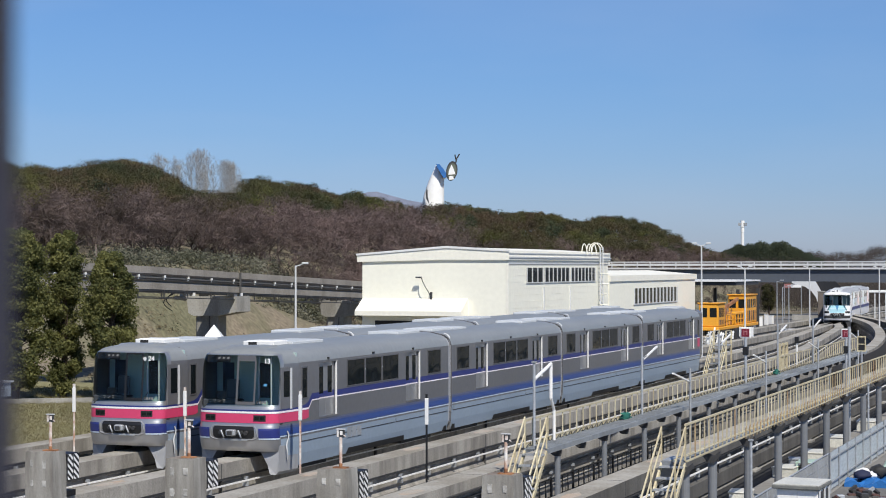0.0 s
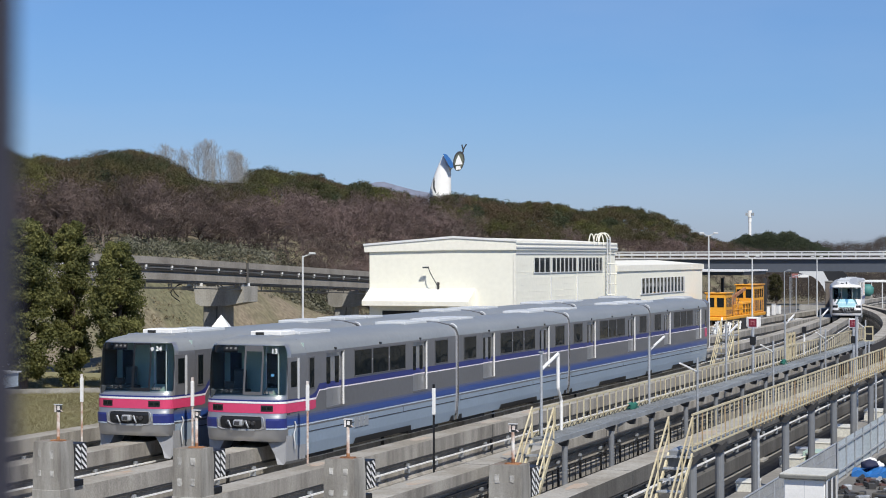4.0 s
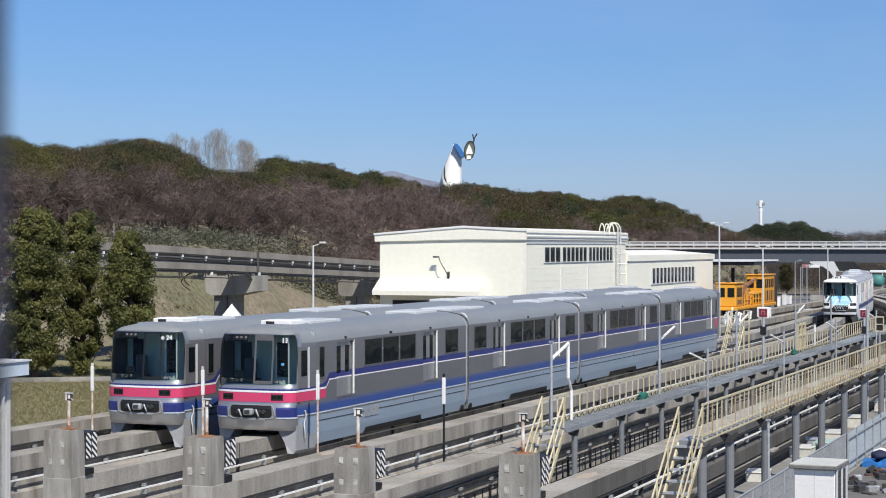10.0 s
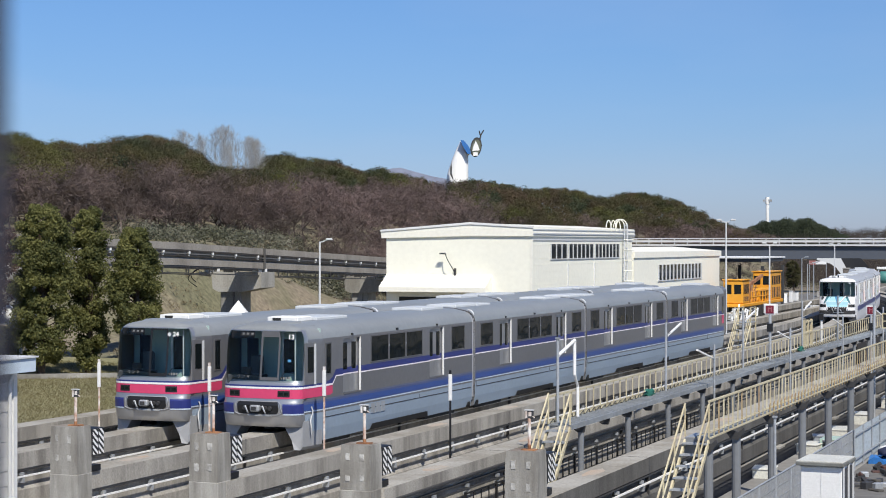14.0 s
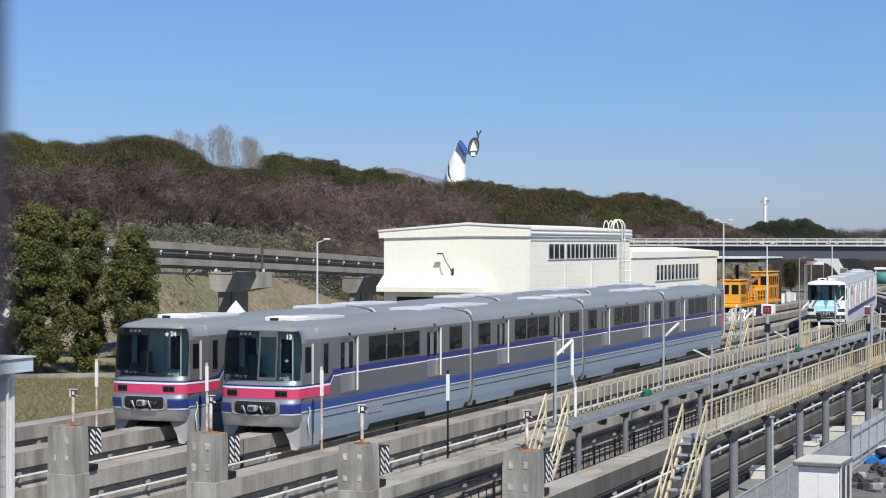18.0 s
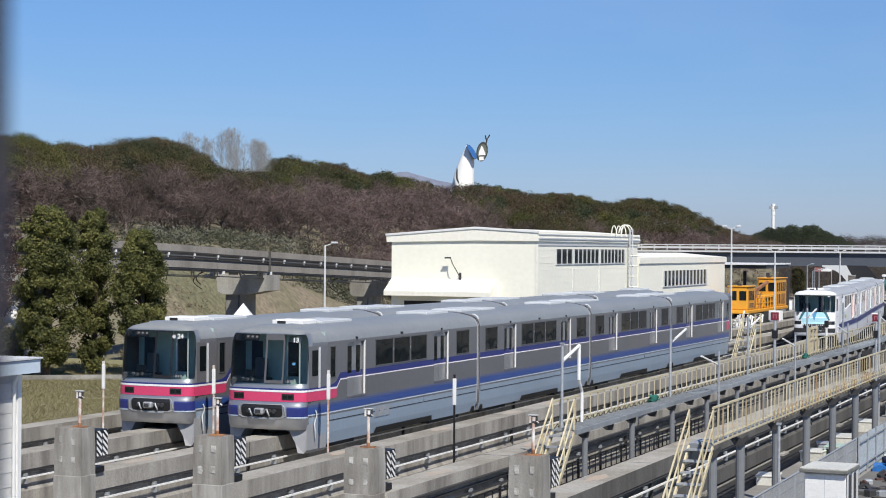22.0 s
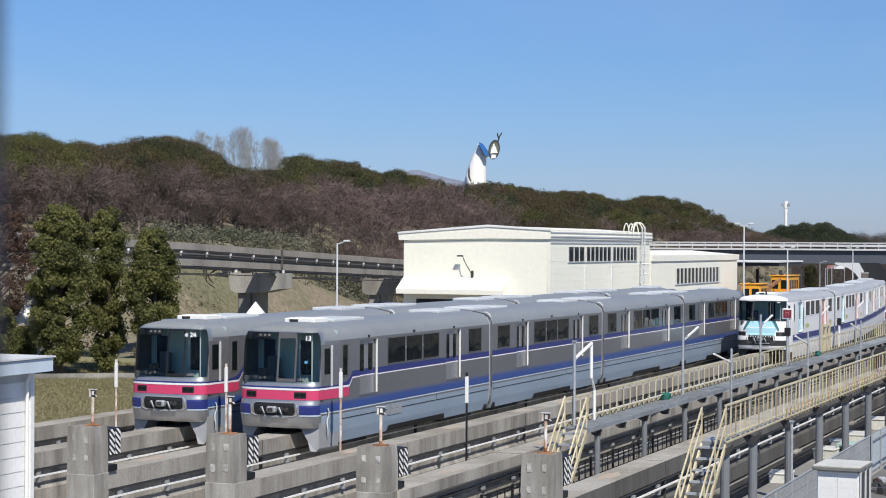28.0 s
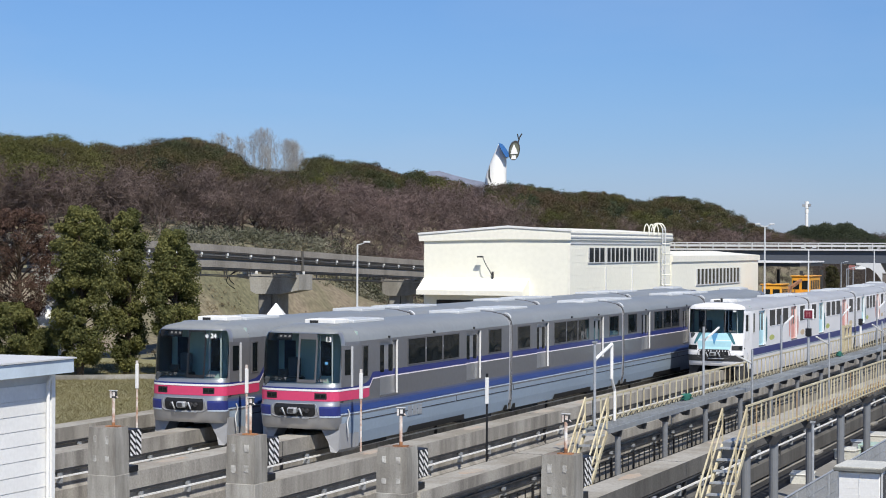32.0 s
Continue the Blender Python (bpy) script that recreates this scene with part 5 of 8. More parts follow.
def stairs(x0, x1, ytop, ybot, ztop, zbot, label, steps=9):
    ob = base("steel_stairs", label, "stairs", group="stairs to the walkways")
    dy, dz = ybot - ytop, zbot - ztop
    for xx in (x0, x1):
        part("stringer", bar(bmesh.new(), (xx, ytop, ztop - 0.1), (xx, ybot, zbot), 0.05, 0.12), YELLOW, ob)
        bm = bmesh.new()
        bar(bm, (xx, ytop, ztop + 0.85), (xx, ybot, zbot + 0.9), 0.04, 0.04)
        bar(bm, (xx, ytop, ztop + 0.42), (xx, ybot, zbot + 0.45), 0.035, 0.035)
        for k in (0.0, 0.33, 0.66, 1.0):
            bar(bm, (xx, ytop + dy * k, ztop + dz * k), (xx, ytop + dy * k, ztop + dz * k + 0.87), 0.035, 0.035)
        part("stair_rail", bm, YELLOW, ob)
    for i in range(steps):
        k = (i + 0.5) / steps
        part("tread", boxes((x0, x1, ytop + dy * k - 0.13, ytop + dy * k + 0.13, ztop + dz * k - 0.04, ztop + dz * k)), STEEL, ob)
    return ob


stairs(8.94, 9.57, -3.0, -5.6, W1Z, GZ, "yellow steel stairs up to the walkway")
ld = base("landing", "grey steel landing at the head of the stairs", "platform", pose(13.38, -5.2, 0))
part("deck", boxes((0, 0.26, 0.02, 1.1, W2Z - 0.06, W2Z)), STEEL, ld)
part("apron", boxes((0.0, 0.62, -0.04, 0.0, W2Z - 0.42, W2Z - 0.02)), LEGPAINT, ld)
stairs(13.38, 14.0, -5.2, -8.5, W2Z, GZ, "yellow steel stairs up to the walkway", 10)


# ---- lamps and signs on the walkways ----
def arm_lamp(x, y, z0, z1, dx, dy, dz, label="grey pole with a slanting white tube lamp"):
    ob = base("platform_lamp", label, "lamp", pose(x, y, 0), group="lamps on the walkways")
    part("pole", rods(0.042, ((0, 0, z0), (0, 0, z1)), n=8), STEEL, ob)
    part("arm", bar(bmesh.new(), (0, 0, z1 - 0.5), (dx * 0.3, dy * 0.3, z1 - 0.5 + dz * 0.3), 0.05, 0.05), STEEL, ob)
    part("tube", bar(bmesh.new(), (dx * 0.1, dy * 0.1, z1 - 0.5 + dz * 0.1), (dx, dy, z1 - 0.5 + dz), 0.06, 0.05), LAMPGLOW, ob)
    return ob


# ---- buildings ----
def workshop():
    ob = base("workshop", "cream workshop building with a shallow white gable roof", "building")
    x0, x1, y0, y1 = -22.16, -12.2, 57.5, 80.5
    ze = 8.15
    part("wall", boxes((x0, x1, y0, y1, GZ - 0.2, ze)), CREAM, ob)
    xm = -16.3
    bm = prism(bmesh.new(), [(x0 - 0.3, ze + 0.02), (x0 - 0.34, ze + 0.5), (xm, ze + 0.98), (x1 + 0.1, ze + 0.72), (x1 + 0.12, ze + 0.14), (xm, ze + 0.16)], "y", y0 - 0.14, y1 + 0.3)
    part("roof", bm, ROOFWHITE, ob)
    part("gable", prism(bmesh.new(), [(x0, ze + 0.004), (x1, ze + 0.004), (x1, ze + 0.15), (xm, ze + 0.17), (x0, ze + 0.02)], "y", y0 - 0.004, y0 + 0.3), CREAM, ob)
    cap = prism(bmesh.new(), [(x0 - 0.37, ze + 0.44), (x0 - 0.37, ze + 0.56), (xm, ze + 1.04), (x1 + 0.16, ze + 0.78), (x1 + 0.16, ze + 0.66), (xm, ze + 0.9)], "y", y0 - 0.2, y0 - 0.142)
    part("verge_cap", cap, WHITE, ob)
    part("eaves_line", boxes((x0 + 0.05, x1 + 0.02, y0 + 0.31, y1 - 0.02, ze, ze + 0.135)), CREAM, ob)
    part("gutter", boxes((x1 + 0.121, x1 + 0.18, y0 - 0.14, y1 + 0.3, ze + 0.28, ze + 0.36), (x1 + 0.121, x1 + 0.16, y0 - 0.14, y1 + 0.3, ze + 0.55, ze + 0.6)), PALEGREY, ob)
    part("soffit_band", boxes((x1, x1 + 0.05, y0 + 0.1, y1, ze - 0.12, ze - 0.02)), PALEGREY, ob)
    part("canopy", prism(bmesh.new(), [(y0 - 1.3, 5.05), (y0, 5.85), (y0 + 0.02, 4.75), (y0 - 1.3, 4.75)], "x", x0 + 0.02, x0 + 7.28), ROOFWHITE, ob)
    part("doorway", boxes((x0 + 0.9, x0 + 6.8, y0 - 0.02, y0 + 0.1, GZ, 4.4)), mat("dark_opening", (0.03, 0.03, 0.03), 0.9), ob)
    lamp = part("wall_lamp", tube(bmesh.new(), [(x0 + 4.78 - 0.32 * (1 - math.cos(v)) + 0.02, y0 - 0.02 - 0.55 * math.sin(v), 5.85 + 1.32 * v / 2.2) for v in [k * 0.22 for k in range(11)]], 0.03, 6), DARKSTEEL, ob, smooth=True)
    part("lamp_head", boxes((x0 + 3.92, x0 + 4.3, y0 - 0.6, y0 - 0.38, 7.14, 7.24), bevel=0.02), DARKSTEEL, lamp)
    part("cable_box", boxes((x0 + 4.74, x0 + 4.86, y0 - 0.12, y0, 5.75, 6.25)), DARKSTEEL, ob)
    segs = ((61.2, 64.6), (65.0, 70.6), (71.0, 77.0))
    for a, b in segs:
        w = part("window", boxes((x1 - 0.05, x1 + 0.02, a, b, 6.85, 7.8)), GLASS, ob)
        n = max(2, int((b - a) / 0.85))
        for k in range(n + 1):
            yy = a + (b - a) * k / n
            part("mullion", boxes((x1 + 0.02, x1 + 0.06, yy - 0.05, yy + 0.05, 6.85, 7.8)), PALEGREY, w)
        part("sill", boxes((x1, x1 + 0.07, a - 0.1, b + 0.1, 6.79, 6.847)), PALEGREY, w)
    for yy in (64.8, 70.8):
        part("downpipe", boxes((x1, x1 + 0.08, yy - 0.05, yy + 0.05, GZ, 6.5)), PALEGREY, ob)
    part("corner_trim", boxes((x1 - 0.1, x1 + 0.03, y0 - 0.03, y0 + 0.1, GZ, ze - 0.1)), ROOFWHITE, ob)
    seam = bmesh.new()
    z = 1.0
    while z < ze - 0.2:
        box(seam, x1, x1 + 0.008, y0 + 0.15, y1, z, z + 0.02)
        z += 0.42
    part("siding_seam", seam, CREAM, ob)
    # caged ladder at the far corner
    lad = part("ladder", rods(0.05, ((x1 + 0.25, 77.6, 2), (x1 + 0.25, 77.6, 9.3)), ((x1 + 0.25, 78.3, 2), (x1 + 0.25, 78.3, 9.3))), PALEGREY, ob)
    bm = bmesh.new()
    for i in range(22):
        bar(bm, (x1 + 0.25, 77.6, 2.2 + i * 0.33), (x1 + 0.25, 78.3, 2.2 + i * 0.33), 0.04, 0.04)
    part("rung", bm, PALEGREY, lad)
    for k in range(7):
        hoop = bmesh.new()
        pts = [(x1 + 0.25 + 0.62 * math.sin(v), 77.95 - 0.42 * math.cos(v), 3.6 + k * 0.75) for v in [j * math.pi / 6 for j in range(7)]]
        tube(hoop, pts, 0.03, 4)
        part("ladder_hoop", hoop, CREAM, lad)
    # the handrails bow over the roof edge
    for yy in (74.2, 75.4, 76.6, 77.6, 78.3):
        hoop = bmesh.new()
        over = yy > 77
        wide = 0.42 if over else 0.2
        pts = [(x1 + 0.25 - wide + wide * math.cos(v), yy, (9.0 if over else 8.7) + (0.6 if over else 0.8) * math.sin(v)) for v in [j * math.pi / 8 for j in range(9)]]
        tube(hoop, pts, 0.04, 5)
        part("ladder_hoop", hoop, ROOFWHITE, lad)
    # lower annexe behind
    ax1, ay0, ay1, az = -12.2, 80.9, 109.0, 6.75
    an = part("annexe_wall", boxes((-21, ax1, ay0, ay1, GZ - 0.2, az)), CREAM, ob)
    part("annexe_roof", prism(bmesh.new(), [(-21.3, az), (-21.3, az + 0.3), (-16.5, az + 0.8), (ax1 + 0.1, az + 0.45), (ax1 + 0.1, az)], "y", ay0, ay1 + 0.3), ROOFWHITE, an)
    w = part("window", boxes((ax1 - 0.05, ax1 + 0.02, 88.0, 102.0, 4.95, 6.15)), GLASS, ob)
    for k in range(13):
        yy = 88.0 + 14.0 * k / 12
        part("mullion", boxes((ax1 + 0.02, ax1 + 0.08, yy - 0.1, yy + 0.1, 4.95, 6.15)), PALEGREY, w)
    part("sill", boxes((ax1, ax1 + 0.08, 87.8, 102.2, 4.87, 4.947)), PALEGREY, w)


workshop()


def near_shed():
    ob = base("shed", "white clapboard shed with a pale blue fascia", "shed")
    x1, y1, ze = 7.5, -26.3, 5.76
    part("wall", boxes((2.0, x1, -44, y1, GZ - 0.2, ze - 0.02)), PALEGREY, ob)
    board = boxes((x1, x1 + 0.02, -44, y1 - 0.06, 0.0, 0.235))
    for v in board.verts:
        if v.co.x > x1 + 0.01 and v.co.z < 0.1:
            v.co.x += 0.008
    me = bpy.data.meshes.new("siding_board")
    board.to_mesh(me)
    board.free()
    me.materials.append(WHITE)
    z = 2.0
    while z < ze - 0.3:
        share("siding_board", me, ob, Matrix.Translation((0, 0, z)))
        z += 0.24
    part("corner_post", boxes((x1 - 0.03, x1 + 0.06, y1 - 0.06, y1 + 0.03, GZ, ze - 0.02)), WHITE, ob)
    part("roof", boxes((1.6, x1 + 0.33, -44.4, y1 + 0.24, ze + 0.225, ze + 0.25)), PALEGREY, ob)
    part("fascia", boxes((1.6, x1 + 0.3, -44.4, y1 + 0.2, ze, ze + 0.215)), mat("pale_blue_trim", (0.55, 0.64, 0.72), 0.5, vary=0.03), ob)
    part("downpipe", rods(0.03, ((x1 + 0.08, y1 - 0.2, GZ), (x1 + 0.08, y1 - 0.2, 5.6)), n=8), WHITE, ob)
    part("pipe_elbow", rods(0.03, ((x1 + 0.08, y1 - 0.2, 5.6), (x1 + 0.14, y1 - 0.16, 5.76)), n=8), WHITE, ob)


near_shed()

# dark post close beside the lens
b = rod(bmesh.new(), (0, 0, -1.652), (0, 0, 1.2), 0.04, 24)
pst = part("window_post", b, mat("dark_post_paint", (0.048, 0.046, 0.06), 0.8, spec=0.25), None, smooth=True)
a_post = radians(34.34) + math.asin(0.04 / 0.5)
pst.matrix_basis = pose(EYE.x - 0.5 * math.sin(a_post), EYE.y + 0.5 * math.cos(a_post), EYE.z)
tagged(pst, "dark painted upright post close beside the viewer", "post")
plat = part("viewing_deck", boxes((22.5, 40, -60, -50.3, GZ - 0.3, 6.2)), CONCRETE)
tagged(plat, "concrete deck that carries the dark post", "deck", kind="structure")


RAILBROWN = mat("weathered_rail", (0.075, 0.062, 0.05), 0.7, 0.2, scale=1)


RAILGREY = mat("dull_rail", (0.24, 0.225, 0.20), 0.6, 0.3, scale=1)


# ---- elevated guideway behind the yard ----
def elevated():
    pts = spline([(-27.5, -25), (-31.0, 5), (-34.0, 35), (-36.4, 54.5), (-39.0, 78), (-41.8, 103), (-46.0, 140), (-53, 175)])[0]
    zs = lambda y: lerp(y, [(-25, 9.4), (5, 8.9), (54.5, 7.9), (103, 6.5), (140, 5.6), (175, 5.2)])
    for off, label in ((0, "elevated concrete guideway beam with conductor rails"), (-4.0, "elevated concrete guideway beam behind another")):
        ob = base("elevated_beam", label, "guideway beam", group="elevated beams")
        path = [(p.x + off, p.y, zs(p.y)) for p in pts]
        part("beam", sweep(bmesh.new(), PROF, path), ELEVATED, ob)
        for u, mm in ((-0.50, RAILBROWN), (-0.68, RAILGREY), (-0.84, RAILBROWN)):
            part("conductor_rail", sweep(bmesh.new(), [(0.34, u), (0.5, u), (0.5, u - 0.07), (0.34, u - 0.07)], path), mm, ob)
        bm = bmesh.new()
        for p in path[::2]:
            box(bm, p[0] + 0.38, p[0] + 0.56, p[1] - 0.07, p[1] + 0.07, p[2] - 0.70, p[2] - 0.54)
            box(bm, p[0] + 0.38, p[0] + 0.50, p[1] - 0.05, p[1] + 0.05, p[2] - 0.86, p[2] - 0.70)
        part("insulator", bm, WHITE, ob)
        part("soffit_line", sweep(bmesh.new(), [(0.30, -1.504), (0.40, -1.504), (0.40, -1.62), (0.30, -1.62)], path), DARKSTEEL, ob)
        # cable ladder slung beneath the beam
        tray = bmesh.new()
        sweep(tray, [(0.1, -1.98), (0.5, -1.98), (0.5, -2.04), (0.1, -2.04)], path)
        for p in path[::2]:
            bar(tray, (p[0] + 0.45, p[1], p[2] - 2.0), (p[0] + 0.45, p[1], p[2] - 1.5), 0.06, 0.06)
        part("cable_ladder", tray, DARKSTEEL, ob)
    for y, xx in ((-30, -27.0), (5, -31.0), (38, -34.3), (70.5, -38.1), (102, -41.7)):
        z = zs(y) - 1.5
        ob = base("guideway_pier", "concrete pier with a wide hammerhead cap", "pier", pose(xx - 2.0, y, 0), group="piers of the elevated guideway")
        part("column", boxes((-0.9, 0.9, -0.8, 0.8, GZ - 0.5, z - 1.5), bevel=0.1), CONCRETE, ob)
        part("cap", prism(bmesh.new(), [(-2.5, z - 0.25), (-2.5, z - 0.5), (-1.45, z - 0.62), (-1.35, z - 1.5), (-0.9, z - 1.72), (1.0, z - 1.72), (2.7, z - 1.4), (2.7, z - 0.25)], "y", -1.1, 1.1), CONCRETE, ob)
        for bx, by in ((2.0, -0.45), (2.0, 0.45), (-2.0, -0.45), (-2.0, 0.45)):
            part("bearing", boxes((bx - 0.3, bx + 0.3, by - 0.22, by + 0.22, z - 0.25, z - 0.004), bevel=0.02), WHITE, ob)
        part("joint", boxes((1.56, 2.46, -0.12, 0.12, z - 0.02, z + 1.51)), BEAMDARK, ob, "dark joint between two beams")
        part("drain_pipe", rods(0.04, ((0.4, -0.97, z - 0.2), (0.4, -0.97, z - 1.3)), ((0.4, -0.97, z - 1.3), (0.2, -0.86, GZ)), n=6), DARKSTEEL, ob)
        for cx, wide, drop in ((-2.75, -0.5, 0.16), (-2.6, -0.9, 0.22), (0.5, 0.5, 0.13), (0.2, 0.75, 0.17)):
            part("cable_loop", tube(bmesh.new(), [(cx + wide * math.sin(k * 0.5), -1.0, z - 0.05 - k * drop) for k in range(7)], 0.035, 5), RUBBER, ob)
        part("junction_box", boxes((-0.5, 0.3, -1.02, -0.955, z - 0.5, z + 0.1), bevel=0.02), RUBBER, ob)


elevated()


# ---- road bridge ----
def bridge():
    ob = base("road_bridge", "long grey girder road bridge with a pale railing", "bridge")
    a, b = polar(21.5, 300), polar(-6, 292)
    u = (b - a).normalized()
    path = [(p.x, p.y, 0) for p in (a, a.lerp(b, 0.5), b)]
    z1 = 7.7
    part("girder", sweep(bmesh.new(), [(-4, z1 - 2.25), (4, z1 - 2.25), (4, z1 - 0.3), (-4, z1 - 0.3)], path), BRIDGE, ob)
    part("deck_edge", sweep(bmesh.new(), [(-4.6, z1 - 0.25), (4.5, z1 - 0.25), (4.5, z1), (-4.6, z1)], path), PALEGREY, ob)
    part("top_rail", sweep(bmesh.new(), [(4.4, z1 + 0.8), (4.5, z1 + 0.8), (4.5, z1 + 0.95), (4.4, z1 + 0.95)], path), PALEGREY, ob)
    part("parapet", sweep(bmesh.new(), [(4.38, z1 + 0.3), (4.44, z1 + 0.3), (4.44, z1 + 0.62), (4.38, z1 + 0.62)], path), PALEGREY, ob)
    n = int((b - a).length / 2.0)
    me = bpy.data.meshes.new("rail_post")
    bb = boxes((-0.07, 0.07, -0.07, 0.07, 0, 0.9))
    bb.to_mesh(me)
    bb.free()
    me.materials.append(PALEGREY)
    s = Vector((u.y, -u.x, 0))
    for i in range(n):
        p = a.lerp(b, i / n) + s * 4.45
        share("rail_post", me, ob, Matrix.Translation((p.x, p.y, z1)))


bridge()


# ---- sculpture tower ----
def tower():
    d = 480.0
    o = polar(21.57 - math.degrees(math.atan((806 - 784) / 3240.48)), d)
    k = d / 3240.48
    bm = bmesh.new()
    rings = []
    for y, x0, x1 in ((470, 770, 830), (345, 780, 825), (318, 786, 825), (300, 790, 825), (280, 797, 825), (268, 802, 824), (258, 807, 820), (249, 811, 814)):
        z = EYE.z + (430.5 - y) * k
        c, r = ((x0 + x1) / 2 - 806) * k, (x1 - x0) / 2 * k
        rings.append([bm.verts.new((c + r * math.cos(t), 0.8 * r * math.sin(t), z)) for t in [i * 6.2832 / 20 for i in range(20)]])
    for a, b in zip(rings, rings[1:]):
        for i in range(20):
            f = bm.faces.new((a[i], a[(i + 1) % 20], b[(i + 1) % 20], b[i]))
            f.smooth = True
    bm.faces.new(rings[-1])
    def petal(pts, y, thick, mi):
        r0 = [bm.verts.new(((px - 806) * k, y, EYE.z + (430.5 - py) * k)) for px, py in pts]
        r1 = [bm.verts.new((v.co.x, y + thick, v.co.z)) for v in r0]
        n = len(pts)
        for i in range(n):
            bm.faces.new((r0[i], r0[(i + 1) % n], r1[(i + 1) % n], r1[i])).material_index = mi
        bm.faces.new(r0[::-1]).material_index = mi
        bm.faces.new(r1).material_index = mi
    def tilted(cx, cy, rx, rz, lean, y, thick, mi):
        a = radians(lean)
        petal([(cx + rx * math.cos(t) * math.cos(a) - rz * math.sin(t) * math.sin(a), cy - rx * math.cos(t) * math.sin(a) - rz * math.sin(t) * math.cos(a)) for t in [i * 0.3142 for i in range(20)]], y, thick, mi)
    tilted(838.5, 261, 10, 17.5, -9, -1.5, 1.0, 1)
    tilted(838.5, 262, 8, 14.5, -9, -1.6, 0.09, 3)
    petal([(832, 268), (845, 267), (842, 258), (838, 250), (834, 259)], -1.75, 0.1, 0)
    petal([(833, 277), (842, 276), (841, 270), (834, 270)], -1.75, 0.1, 0)
    petal([(811, 249), (817, 250), (823, 257), (828, 265), (829, 273), (824, 274), (819, 266), (814, 257)], -3.2, 2.6, 2)
    petal([(795, 288), (793, 300), (793, 310), (797, 318), (799, 318), (796, 308), (796, 298)], -6.2, 3.0, 1)
    rod(bm, ((823 - 806) * k, -1, EYE.z + (430.5 - 274) * k), ((832 - 806) * k, -1, EYE.z + (430.5 - 266) * k), 0.45, 6)
    zz = EYE.z + (430.5 - 246) * k
    for dx, dz in ((-4, 14), (4, 15)):
        rod(bm, ((846 - 806) * k, -1, zz + 5 * k), ((848 + dx - 806) * k, -1, zz + dz * k), 0.18, 5)
    rod(bm, ((845 - 806) * k, -1, zz - 2 * k), ((847 - 806) * k, -1, zz + 6 * k), 0.2, 5)
    bmesh.ops.recalc_face_normals(bm, faces=bm.faces)
    for f in bm.faces:
        if f.calc_center_median().z > EYE.z + (430.5 - 245) * k and f.calc_center_median().x > 3:
            f.material_index = 1
    ob = part("sculpture_tower", bm, [WHITE, mat("dark_disc", (0.05, 0.05, 0.05), 0.4), mat("blue_tile", (0.035, 0.15, 0.42), 0.4), mat("olive_disc", (0.13, 0.14, 0.10), 0.4)])
    ob.matrix_basis = Matrix.Translation((o.x, o.y, 0)) @ pose(0, 0, 0, 0, 0, 21)
    tagged(ob, "tall white sculpted tower with a dark disc, beyond the trees", "sculpture tower")


tower()


# ---- woods ----
class Cards:
    """Many small separate faces, gathered in blocks of points."""
    def __init__(self):
        self.blocks = []

    def clumps(self, centres, radii, per, leaf, rng, flat=1.0, shell=0.5, slim=0.6, loose=0.75):
        """Lumps of small faces that lie along the lump's own surface, tilted at random by loose."""
        c = np.repeat(np.asarray(centres, float), per, axis=0)
        r = np.repeat(np.asarray(radii, float), per)[:, None]
        n = len(c)
        d = rng.normal(size=(n, 3))
        d /= np.linalg.norm(d, axis=1)[:, None]
        out = d + loose * rng.normal(size=(n, 3)) * 0.6
        d *= r * rng.uniform(shell, 1.0, size=(n, 1))
        d[:, 2] *= flat
        p = c + d
        u = np.cross(out, rng.normal(size=(n, 3)))
        u /= np.linalg.norm(u, axis=1)[:, None] + 1e-9
        w = np.cross(out, u)
        w /= np.linalg.norm(w, axis=1)[:, None] + 1e-9
        s = leaf * rng.uniform(0.55, 1.3, size=(n, 1))
        u, w = u * s, w * s * slim
        self.blocks.append(np.stack([p - u, p - w, p + u, p + w], axis=1))

    def twigs(self, a, b, r):
        """Tapered crossed blades from each a to each b."""
        a, b = np.atleast_2d(np.asarray(a, float)), np.atleast_2d(np.asarray(b, float))
        d = b - a
        s = np.cross(d, (0.31, 0.52, 0.79))
        s /= np.linalg.norm(s, axis=1)[:, None] + 1e-9
        t = np.cross(d, s)
        t /= np.linalg.norm(t, axis=1)[:, None] + 1e-9
        for v in (s * r, t * r):
            self.blocks.append(np.stack([a - v, a + v, b + v * 0.4, b - v * 0.4], axis=1))

    def mesh(self, name, material):
        me = bpy.data.meshes.new(name)
        q = np.concatenate(self.blocks).astype(np.float32)
        n = len(q)
        me.vertices.add(n * 4)
        me.vertices.foreach_set("co", q.reshape(-1))
        me.loops.add(n * 4)
        me.loops.foreach_set("vertex_index", np.arange(n * 4, dtype=np.int32))
        me.polygons.add(n)
        me.polygons.foreach_set("loop_start", np.arange(0, n * 4, 4, dtype=np.int32))
        me.polygons.foreach_set("loop_total", np.full(n, 4, dtype=np.int32))
        me.update(calc_edges=True)
        me.materials.append(material)
        return me


